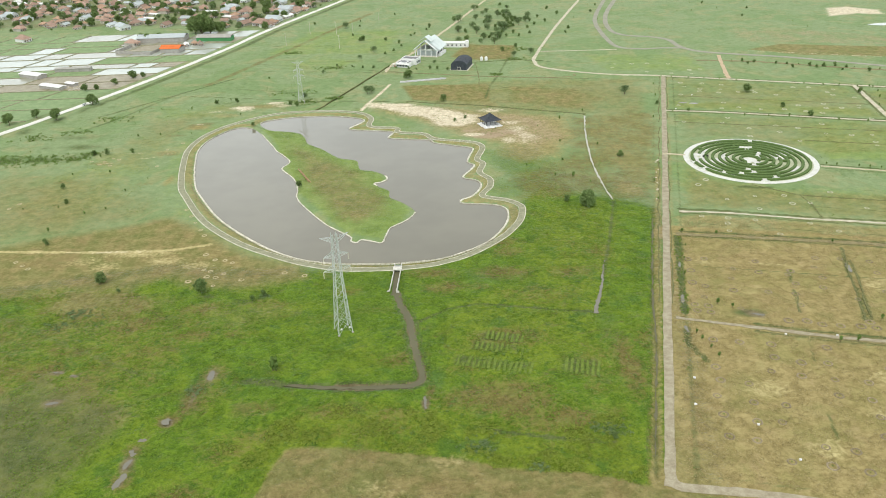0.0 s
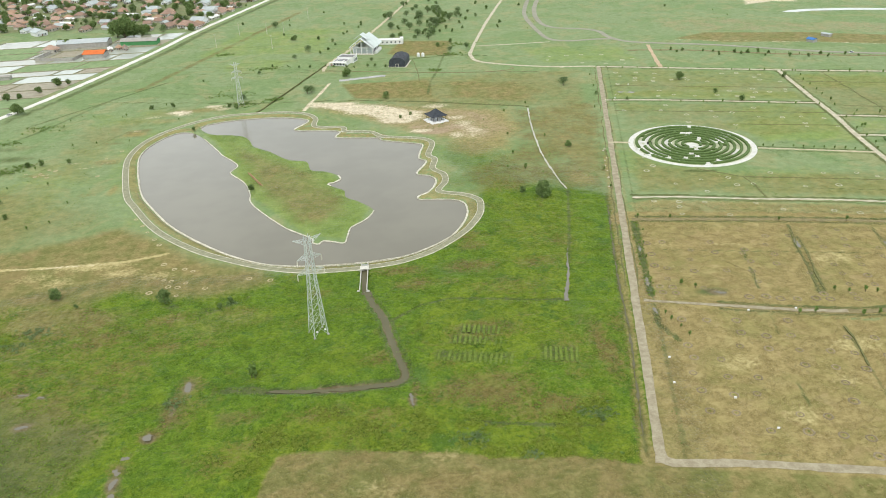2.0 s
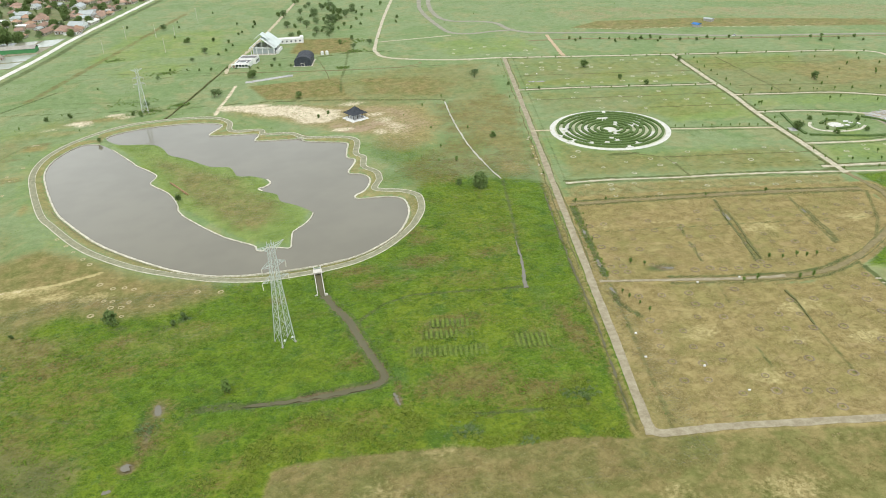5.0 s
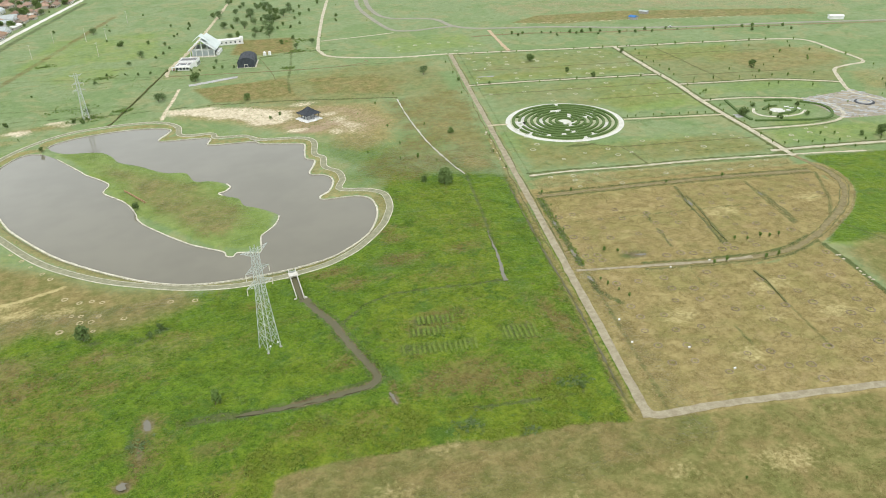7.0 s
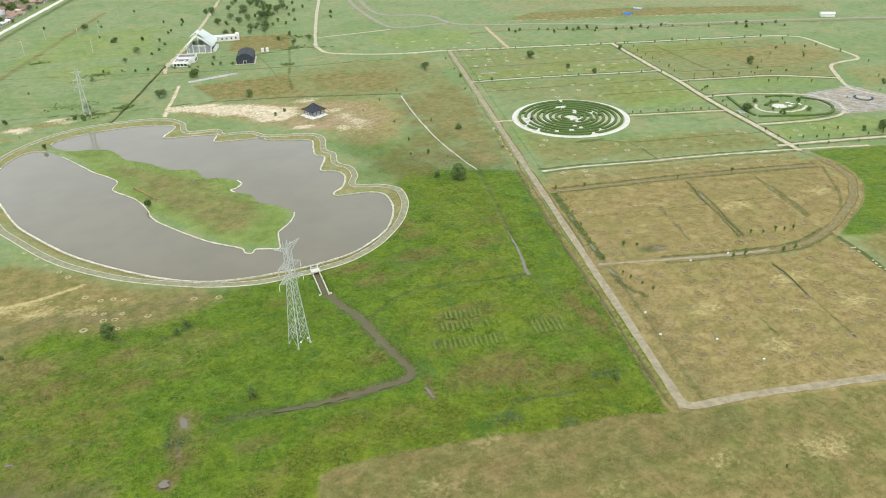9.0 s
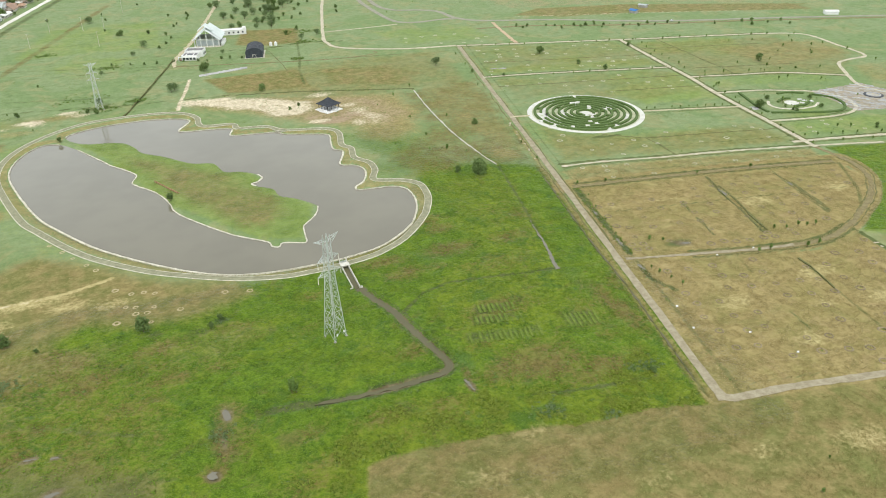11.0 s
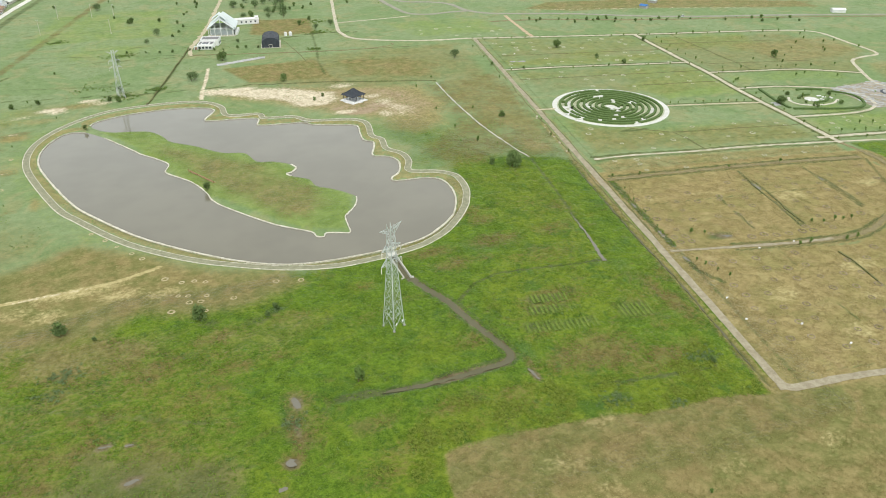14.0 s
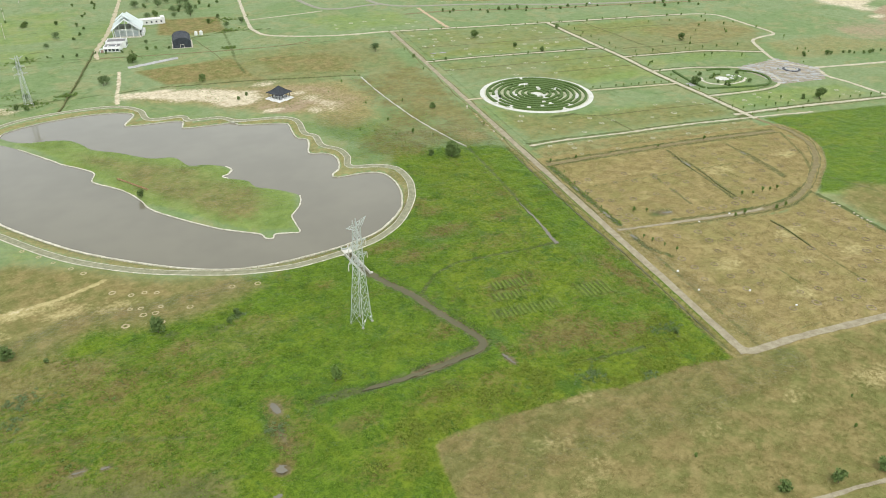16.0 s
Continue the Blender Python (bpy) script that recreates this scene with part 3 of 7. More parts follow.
for x, y, rx, ry, v in ((145, -45, 14, 8, 0.6), (188, -42, 16, 8, 0.65), (197, -66, 14, 9, 0.6), (150, -75, 13, 7, 0.55), (215, 20, 20, 10, 0.6), (265, 15, 16, 9, 0.6), (175, -60, 10, 6, 0.5),
                        (20, -100, 22, 9, 0.36), (125, -118, 16, 10, 0.5), (60, -105, 18, 7, 0.34), (37, -74, 14, 5, 0.42), (15, -85, 20, 7, 0.36), (150, 45, 12, 6, 0.5), (180, 40, 14, 5, 0.45), (95, -110, 12, 8, 0.4)):
    blot("straw", x, y, rx, ry, v)
for x, y, rx, ry, v in ((-100, 72, 28, 7, 0.62), (-88, 64, 14, 8, 0.6), (-112, 60, 12, 9, 0.6), (-70, 58, 12, 7, 0.5), (-125, 66, 14, 8, 0.5)):
    blot("straw", x, y, rx, ry, v)
area("bare", [(-10, 311), (18, 302), (42, 290), (66, 270), (68, 254), (52, 246), (38, 260), (20, 279), (0, 293), (-12, 298)], 7, 0.86)
area("bare", [(82, 252), (98, 238), (106, 216), (97, 198), (84, 204), (88, 230)], 9, 0.42)
area("dry", [(-16, 312), (60, 290), (130, 262), (128, 215), (112, 180), (84, 172), (72, 208), (60, 220), (20, 262), (-8, 290)], 14, 0.66)
area("dry", [(-130, 24), (-118, 36), (-98, 30), (-96, 18), (-110, 14)], 9, 0.5)
for x, y, rx, ry, v in ((56, -44, 30, 13, 0.95), (78, -56, 20, 8, 0.8), (62, -12, 22, 9, 0.75), (102, -28, 9, 34, 0.8), (40, 31, 18, 9, 0.7), (75, 24, 24, 6, 0.6),
                        (-82, 10, 18, 14, 0.8), (-70, -10, 14, 12, 0.7), (-57, 0, 16, 9, 0.75), (-43, -39, 12, 14, 0.6), (-24, -45, 16, 8, 0.55), (-88, -33, 24, 10, 0.7), (-66, -28, 14, 8, 0.55),
                        (14, -58, 24, 7, 0.6), (-30, -66, 16, 10, 0.6), (98, 66, 18, 16, 0.55), (-110, -20, 30, 16, 0.75), (-150, -50, 30, 14, 0.7), (-125, -75, 24, 12, 0.75), (10, 14, 16, 6, 0.45), (44, -28, 14, 5, 0.5),
                        (-101, 307, 14, 10, 0.7), (-125, 270, 13, 8, 0.75), (-130, 210, 14, 6, 0.7), (-134, 247, 14, 6, 0.55), (-160, 197, 18, 6, 0.6), (-128, 162, 12, 8, 0.5), (-174, 168, 18, 8, 0.5), (-119, 272, 10, 8, 0.7),
                        (-5, 106, 17, 16, 0.72), (5, 126, 15, 14, 0.62), (-17, 142, 17, 16, 0.68), (-31, 168, 13, 18, 0.58), (-46, 205, 9, 20, 0.35)):
    blot("rust", x, y, rx, ry, v)
for x, y, rx, ry, v in ((-101, 307, 9, 5, 0.6), (-125, 271, 7, 3, 0.5), (-160, 198, 10, 2, 0.5), (-130, 211, 8, 2, 0.5)):
    blot("bare", x, y, rx, ry, v)
area("rust", [(84, 118), (126, 122), (150, 106), (196, 270), (150, 262), (128, 262), (112, 180), (74, 150)], 12, 0.62)
for poly, v in (([(160, 103), (178, 165), (190, 140), (215, 122), (300, 105), (296, 66)], 0.46), ([(200, 262), (330, 221), (318, 165), (262, 168), (225, 205), (190, 205)], 0.36), ([(200, 270), (224, 352), (345, 308), (333, 228)], 0.36),
                ([(345, 300), (470, 262), (485, 190), (430, 150), (332, 196)], 0.42), ([(84, 268), (150, 262), (205, 350), (120, 364), (60, 360), (20, 310)], 0.44), ([(150, 110), (186, 250), (200, 350), (166, 360), (128, 200)], 0.4)):
    area("olive", poly, 9, v + 0.08)
area("gold", [(-36, -62), (0, -42), (34, -48), (70, -60), (96, -50), (98, -90), (40, -90), (-12, -90)], 12, 0.85)
area("gold", [(34, -34), (40, 20), (70, 40), (86, 110), (128, 118), (122, 60), (100, -10), (92, -30)], 14, 0.62)
for x, y, rx, ry, v in ((-20, 20, 24, 10, 0.6), (-60, -70, 20, 14, 0.5), (8, -10, 14, 18, 0.45), (-110, -60, 26, 10, 0.45)):
    blot("gold", x, y, rx, ry, v)
area("rust", [(-100, 36), (-58, 22), (-52, -8), (-64, -40), (-76, -60), (-110, -60), (-150, -20), (-150, 20)], 16, 0.46)
area("rust", [(-125, 42), (-92, 36), (-78, 26), (-84, 14), (-104, 10), (-122, 22)], 6, 0.75)
area("weed", [(-220, -160), (-220, -50), (-130, -20), (-85, -60), (-60, -150)], 35, 0.5)
area("olive", [(-150, -110), (-140, -60), (-100, -42), (-72, -58), (-80, -95), (-110, -130)], 14, 0.46)
area("olive", [(-150, 14), (-100, 16), (-76, 6), (-92, -10), (-140, -8)], 10, 0.38)
area("olive", [(-60, 26), (-34, 30), (-14, 14), (-40, 2), (-64, 8)], 10, 0.46)
for x, y, rx, ry, v in ((-60, 20, 14, 6, 0.5), (-82, 8, 18, 7, 0.45), (-100, -8, 20, 8, 0.5), (-120, -30, 24, 9, 0.5), (-90, -28, 14, 7, 0.4), (-30, 22, 12, 5, 0.4), (-145, -75, 20, 9, 0.55), (-110, -62, 16, 7, 0.5), (0, 30, 10, 5, 0.3), (110, 60, 8, 18, 0.35), (70, 70, 12, 8, 0.35), (-25, -60, 12, 6, 0.35), (-40, -85, 14, 7, 0.4)):
    blot("rust", x, y, rx * 1.3, ry * 1.3, v + 0.25)
for poly, v in (([(228, 350), (346, 308), (336, 270), (214, 310)], 0.42), ([(208, 290), (334, 255), (330, 232), (202, 270)], 0.62), ([(250, 200), (330, 216), (316, 150), (262, 160)], 0.6),
                ([(200, 258), (330, 216), (326, 200), (196, 240)], 0.4), ([(170, 165), (184, 150), (215, 126), (300, 100), (297, 68), (162, 104)], 0.42), ([(352, 300), (440, 275), (420, 235), (342, 262)], 0.6),
                ([(332, 192), (420, 165), (410, 140), (322, 168)], 0.45), ([(310, 98), (366, 88), (404, 74), (404, 44), (304, 72)], 0.5), ([(170, 440), (262, 430), (262, 365), (180, 380)], 0.5),
                ([(-120, 480), (0, 470), (10, 580), (-90, 590)], 0.5), ([(20, 330), (120, 320), (170, 350), (80, 372)], 0.35)):
    area("fresh", poly, 8, v + 0.02)
area("dry", [(-220, 60), (-150, 92), (-98, 112), (-72, 92), (-50, 68), (-24, 54), (-21, 42), (-31, 38), (-49, 36), (-65, 38), (-82, 46), (-93, 36), (-130, 46), (-220, 30)], 9, 0.36)
area("olive", [(-220, 66), (-150, 96), (-98, 114), (-72, 94), (-50, 70), (-24, 56), (-19, 42), (-31, 36), (-49, 35), (-65, 36), (-82, 46), (-93, 36), (-130, 40), (-220, 24)], 12, 0.8)
area("olive", [(-220, 60), (-150, 84), (-100, 104), (-112, 140), (-150, 190), (-230, 190)], 40, 0.56)
area("olive", [(-125, 170), (-128, 240), (-110, 290), (-60, 305), (-110, 330), (-170, 280), (-170, 190)], 30, 0.5)
area("olive", [(-120, 46), (-93, 38), (-74, 34), (-62, 30), (-76, 18), (-92, 14), (-124, 26)], 8, 0.5)
# darker ground tone over the bed plots, showing between the ridges
for bed_plot in ([(41, -18), (69, -25), (68, -30), (40, -26)], [(49, -10), (66, -14), (64, -19), (47, -16)], [(53, -3), (68, -7), (66, -13), (51, -10)], [(79, -22), (93, -25), (91, -35), (77, -32)]):
    area("weed", bed_plot, 2.6, 0.56)
area("rust", [(43, -41), (53, -34), (67, -37), (77, -48), (74, -54), (63, -53), (47, -50)], 5, 0.8)
area("olive", [(-119, 60), (-90, 46), (-88, 28), (-80, 22), (-89, 17), (-111, 26), (-118, 33), (-170, 30), (-170, 70)], 6, 0.5)
area("rust", [(-119, 58), (-92, 46), (-88, 28), (-80, 22), (-89, 17), (-111, 26), (-160, 28), (-160, 60)], 7, 0.5)
area("gold", [(-106, -8), (-100, 8), (-80, 10), (-60, -8), (-74, -28), (-90, -26)], 10, 0.5)
area("olive", [(-112, -30), (-106, -20), (-85, -28), (-69, -39), (-61, -46), (-66, -60), (-80, -90), (-130, -90), (-150, -40)], 8, 0.56)
area("weed", [(-113, -30), (-105, -20), (-85, -29), (-68, -41), (-64, -56), (-80, -110), (-160, -110), (-160, -50)], 14, 0.54)
for x, y, rx, ry, v in ((88, -62, 9, 5, 0.9), (47, -68, 10, 6, 0.9), (-108, 19, 12, 5, 0.9), (-112, 11, 9, 4, 0.8), (-35, 28, 6, 4, 0.9), (60, 40, 30, 14, 0.7), (-47, -36, 8, 18, 0.8), (34, -34, 8, 14, 0.8), (100, 0, 10, 24, 0.5)):
    blot("teal", x, y, rx, ry, v)
for a, b in (((-214, 230), (-207, 258)), ((-207, 258), (-189, 289)), ((-189, 289), (-160, 358)), ((-129, 450), (-65, 428)), ((-65, 428), (17, 397)), ((-127, 365), (-77, 348)), ((-77, 348), (-33, 334))):
    trail("weed", np.array((a, b), float), 0.7, 0.5, 2.6)
for x, y, rx, ry, v in ((-228, 209, 22, 14, 0.58), (-205, 207, 24, 9, 0.55), (-185, 208, 12, 11, 0.52), (-178, 216, 10, 6, 0.5), (-60, 318, 16, 7, 0.6), (-36, 326, 7, 12, 0.75), (-93, 486, 8, 4, 0.7), (-50, 423, 14, 5, 0.7)):
    blot("weed", x, y, rx, ry, v)
for x, y, rx, ry, v in ((-115, 165, 5, 16, 0.6), (-124, 264, 16, 10, 0.7), (-130, 214, 20, 8, 0.6), (-194, 178, 14, 6, 0.5), (-165, 198, 18, 6, 0.5)):
    blot("dry", x, y, rx, ry, v)
area("dry", [(327, 521), (328, 468), (394, 450), (440, 435), (640, 340), (680, 400), (461, 475), (402, 517)], 6, 0.36)
area("soil", [(327, 521), (328, 468), (394, 450), (440, 435), (640, 340), (680, 400), (461, 475), (402, 517)], 8, 0.36)
area("dry", [(316, 438), (354, 456), (439, 432), (600, 350), (590, 320), (418, 394), (355, 410)], 4, 0.34)
area("olive", [(316, 438), (354, 456), (439, 432), (600, 350), (590, 320), (418, 394), (355, 410)], 4, 0.7)
trail("bare", np.array([(317, 433), (358, 417), (418, 394), (520, 352)], float), 0.8, 0.5, 1.4)
area("bare", [(455, 575), (475, 622), (500, 626), (520, 600), (514, 576), (490, 585)], 8, 0.9)
area("bare", [(633, 243), (632, 207), (628, 187), (600, 160), (610, 156), (660, 205), (693, 204), (700, 240)], 5, 0.8)
area("soil", [(640, 186), (585, 138), (620, 110), (740, 180), (690, 196)], 6, 0.9)
trail("fresh", RING_LINE - sides(RING_LINE, True) * 5.0 * (1 if np.sum(RING_LINE[:, 0] * np.roll(RING_LINE[:, 1], -1) - RING_LINE[:, 1] * np.roll(RING_LINE[:, 0], -1)) > 0 else -1), 2.5, 0.34, 5)
area("fresh", [(-190, 110), (-125, 120), (-128, 250), (-150, 260), (-200, 180)], 25, 0.42)
area("olive", [(-60, 235), (-35, 205), (0, 165), (14, 110), (-2, 92), (-24, 118), (-36, 150), (-48, 190)], 11, 0.56)
area("fresh", [(-80, 255), (-50, 248), (-5, 190), (12, 150), (25, 112), (10, 78), (-8, 88), (-38, 140), (-54, 190), (-68, 235)], 4, 0.8)
area("lush", [(-80, 255), (-50, 248), (-5, 190), (12, 150), (25, 112), (10, 78), (-8, 88), (-38, 140), (-54, 190), (-68, 235)], 6, 0.36)
for line in ([(298, 58), (307, 102), (312, 130), (319, 162), (328, 199), (335, 237), (350, 309)], [(197, 265), (238, 255), (303, 234), (332, 225)], [(157, 98), (179, 94), (213, 84), (250, 75), (298, 60)],
             [(252, 151.5), (312, 130.6)], [(220, 357), (352, 310), (418, 289), (471, 271)], [(293, 69), (334, 59), (403, 38)], [(309, 101), (345, 92), (366, 92)], [(317, 160), (348, 151), (378, 131)], [(329, 197), (363, 186), (394, 175), (428, 150)],
             [(150, 73), (192, 64), (239, 53), (290, 39)], [(154, -8.5), (183, -17.6), (212, -23.3), (234, -19)]):
    ln = smooth(line, 4)
    trail("weed", ln + sides(ln) * 2.7, 0.5, 0.74, 1.0)
    trail("weed", ln - sides(ln) * 2.8, 0.4, 0.66, 1.0)
for a, b in (((225, 112), (300, 91)), ((222, 98), (298, 77)), ((205, 128), (222, 113)), ((196, 240), (326, 204)), ((200, 256), (210, 253)), ((215, 300), (340, 262)), ((220, 330), (345, 290)), ((262, 195), (322, 178)),
             ((340, 280), (440, 248)), ((378, 300), (362, 190)), ((345, 215), (420, 190)), ((150, 40), (286, 8)), ((150, 86), (292, 50)), ((90, 340), (160, 320)), ((-90, 450), (0, 440)), ((-120, 520), (20, 500))):
    trail("weed", np.array((a, b), float), 0.2, 0.58, 1.0)
area("dry", [(150, 262), (215, 330), (215, 355), (120, 372), (90, 330), (88, 290)], 14, 0.3)
for x, y, rx, ry, v in ((72, 226, 22, 12, 0.9), (84, 232, 16, 10, 0.8), (60, 236, 12, 8, 0.6), (90, 258, 12, 10, 0.5), (400, 120, 20, 20, 0.3), (560, 140, 60, 60, 0.6)):
    blot("soil", x, y, rx, ry, v)
area("soil", [(14, 312), (60, 284), (118, 262), (122, 214), (100, 196), (66, 216), (40, 240), (10, 284)], 14, 0.46)
trail("straw", smooth([(-175, 80), (-133, 76.2), (-114, 74.6), (-96, 74.2), (-83, 75.8), (-70, 79.5)]), 0.5, 0.95, 1.2)
trail("bare", smooth([(-140, 77), (-114, 74.6), (-96, 74.2)]), 0.1, 0.55, 1.2)
trail("bare", smooth([(3.5, 360), (-4, 330), (-11, 306), (-14, 291)]), 0.8, 0.8, 1.2)
trail("rust", smooth(TRACK, 8), 1.6, 0.64, 4)
trail("weed", smooth([(-207, 292), (-168, 344), (-128, 396)], 8), 0.8, 0.6, 2)
trail("weed", smooth([(-286, 190), (-246, 264), (-224, 312), (-192, 392), (-150, 513), (-123, 609), (-60, 793)], 8), 1.5, 0.62, 5)
area("mud", [(-150, 612), (-235, 645), (-640, 680), (-640, 1000), (-30, 1000), (-80, 800)], 12, 0.46)
trail("dry", smooth([(150, -7), (183, -17.6), (212, -23.3), (234, -19), (252, -10.5), (270, -1), (287, 13.5), (296, 28.5), (298, 42)]), 4, 0.75, 2)
trail("dry", np.array([(146, 74), (192.5, 64), (239, 53), (292, 39)]), 7, 0.8, 3)
for line, half, v in (([(-47, 296), (-27, 347), (-12, 389), (1, 427)], 0.9, 0.62), ([(6.7, 399.7), (77, 376.5), (169, 354.6)], 0.7, 0.55),
                      ([(18, 309.6), (71, 293), (141, 264)], 1.2, 0.75), ([(128, 114), (117, 72), (106, 34)], 1.0, 0.58), ([(98, 7.5), (84, 9.5), (70, 13), (52, 16.6), (40, 13.5), (34, 9), (27, 3.5)], 0.9, 0.62),
                      ([(192, -30), (186.6, -52), (179, -82)], 0.45, 0.56), ([(215.7, 52.9), (208.4, 32.6), (204.2, 15.2), (196.3, -6.1)], 0.8, 0.66), ([(213.8, 41.5), (209, 23.5), (199.1, -5.4)], 0.5, 0.6),
                      ([(251, 42), (246.2, 28.4), (242, 12.4), (237.6, -4.6)], 0.6, 0.56), ([(248.4, 28.4), (244.4, 12.4), (240, -3)], 0.5, 0.54), ([(185.2, 34.5), (180.9, 23.7)], 0.4, 0.55), ([(179.1, 17.7), (174.8, 0.6)], 0.5, 0.6), ([(169.5, -19), (166, -31)], 0.15, 0.55),
                      ([(157.6, -59), (155, -71)], 0.2, 0.55), ([(234, -25), (231, -42), (225.5, -62), (214, -100)], 1.6, 0.7), ([(223.6, 112.6), (222.4, 84)], 0.5, 0.6),
                      ([(-200, 150), (-160, 215), (-120, 290)], 1.0, 0.35), ([(-150, 345), (-47, 318), (20, 309)], 1.2, 0.6), ([(-120, 420), (-30, 405), (0, 398)], 1.0, 0.5),
                      ([(46.3, -58.6), (60, -62.6), (72, -65.8), (88.5, -68.4)], 0.9, 0.62), ([(128.8, -7.5), (125.3, -22.6), (119.1, -45.8), (114.2, -64.4), (109.4, -83.6), (115.9, -85.1), (138.2, -90.8)], 0.3, 0.46), ([(76, 425), (110, 430), (140, 420)], 1.4, 0.85),
                      ([(24, 440), (60, 428), (76, 425)], 0.8, 0.6), ([(104, 432), (92, 380), (82, 345), (76, 310)], 1.6, 0.52), ([(-190, 40), (-140, 20), (-110, 0), (-70, -24)], 2, 0.4)):
    trail("weed", np.array(line, float), half * 0.5, v + 0.04, 1.2)
for k in range(3):  # weedy margins on both sides of the lanes
    off = (6.6, 7.0, -6.5)[k]
    trail("weed", MAIN + np.array(U) * off, 0.2, (0.3, 0.52, 0.42)[k], 1.0)
trail("weed", MAIN_DITCH, 0.4, 0.5, 1.2)
trail("rust", MAIN[:52] + U * -4.6, 1.2, 0.6, 1.6)
trail("dry", np.array([(99, -84), (101, -90), (120.5, -93), (145, -99), (162, -103), (232, -121)], float), 3.5, 0.8, 2)
trail("dry", np.array([(104, -84), (120.5, -88), (145, -94), (162, -98), (230, -115)], float), 2.0, 0.9, 2)
trail("dry", MAIN[:50] + U * -3.6, 1.2, 0.55, 1.5)
trail("dry", MAIN[:34] + U * 3.4, 2.0, 0.78, 1.2)
trail("dry", np.array([(127, 1), (142, -4.5), (156, -9)], float), 4.0, 0.95, 2)
blot("mud", 157.5, 1, 8, 4.5, 0.8, -35)
trail("weed", smooth([(147.7, 70.3), (141.4, 44.9), (133.5, 12.4), (131.4, 3.8)], 2), 1.0, 0.8, 1.2)
trail("weed", [(128.8, -7.5), (126.4, -17), (129.6, -28)], 0.9, 0.66, 1.4)
trail("dry", MAIN[33:] + U * 3.0, 0.6, 0.42, 1.2)
for x, y, rx, ry, v in ((156, 2, 11, 5, 0.8), (-60, 30, 8, 5, 0.6), (-44, 24, 10, 5, 0.55), (200, 126, 9, 3, 0.8), (207, 124, 14, 2.4, 0.8), (232, 110, 10, 2, 0.6), (88, 84, 16, 10, 0.42), (-95, -65, 18, 8, 0.5),
                        (-130, -90, 26, 12, 0.6), (62, -78.5, 5, 2, 0.8), (140, 152, 9, 12, 0.42), (-155, 150, 8, 30, 0.3), (-190, 230, 30, 12, 0.55), (-200, 250, 40, 10, 0.5)):
    blot("weed", x, y, rx, ry, v)
trail("mud", CANAL[: len(CANAL) * 3 // 4], 1.1, 0.85, 1.2)
trail("weed", CANAL[len(CANAL) // 2:], 1.2, 0.75, 1.6)
trail("teal", CANAL, 1.4, 0.6, 4.0)
for side_ in (-2.7, 2.7):
    trail("weed", CANAL[: len(CANAL) * 3 // 4] + sides(CANAL)[: len(CANAL) * 3 // 4] * side_, 0.2, 0.6, 1.1)
for x, y, rx, ry in ((-52.4, -50.6, 4, 4), (-58.4, -70, 4, 7), (-94, -38.6, 6, 4), (-99.6, -21, 5, 2.5), (-93, -23.3, 4, 2), (31.2, -46, 2.4, 7), (-43.9, -26, 3.4, 7)):
    blot("mud", x, y, rx, ry, 0.9)
for x, y, rx, ry in ((-43, -25, 4, 8), (-51.8, -50, 3.5, 4), (-58.5, -64, 3, 5), (-57.7, -77, 3, 7), (-92.8, -38, 6, 4), (-47, -38, 3, 10), (33, -40, 1.5, 6)):
    blot("mud", x, y, rx * 0.8, ry * 0.8, 0.7)
    blot("rust", x, y, rx * 2.2, ry * 1.5, 0.8)

# relief: the lake basin, the canal, ditches and rough weedy ground
idx = near(LAKE, 12)
d = distance(PX[idx], PY[idx], LAKE, True) * np.where(inside(PX[idx], PY[idx], LAKE), -1, 1)
height[idx] = np.where(d < 3, np.clip(-1.0 + d * 0.36, -2.6, 0.0), 0.0)
lake_side = np.full(PX.shape, 50.0)
lake_side[idx] = d
bank = np.where((d > 0.5) & (d < 5.5) & ~inside(PX[idx], PY[idx], smooth(SHORE_SOUTH + SHORE_NORTH, 4.0, True)), 0.56, 0.0)
MASKS["dry"][idx] = np.maximum(MASKS["dry"][idx], bank)
carve(CANAL[: len(CANAL) * 9 // 10], 0.55, 0.9, 1.3)
carve(MAIN_DITCH, 0.45, 0.6, 1.0)
carve([(127.8, 114), (117.2, 72), (107.4, 41), (103.4, 25), (97.4, 5.5)], 1.0, 0.6, 1.5)
carve(smooth([(98, 7.5), (84, 9.5), (70, 13), (52, 16.6), (40, 13.5), (34, 9), (27, 3.5)], 3), 0.5, 0.45, 1.3)
carve([(140.5, 262), (133.3, 218), (128, 168), (127.4, 133), (127.8, 114)], 0.9, 0.6, 1.2)
carve([(192, -30), (186.6, -52), (179, -82)], 0.5, 0.4, 1.2)
carve([(212, 44), (206.6, 21), (197.8, -6)], 0.6, 0.35, 1.0)
carve([(-47, 296), (-27, 347), (-12, 389), (1, 427)], 0.8, 0.6, 1.5)
carve([(18.9, 52), (18.9, 28)], 1.2, 1.3, 1.4)
carve([(-51.8, -47), (-52, -53)], 1.0, 0.5, 2)
rough = np.array([noise.noise((x * 0.22, y * 0.22, 0.3)) + 0.6 * noise.noise((x * 0.6, y * 0.6, 5.3)) for x, y in zip(PX, PY)]) if len(PX) < 600000 else 0
lanes_near = np.zeros(PX.shape)
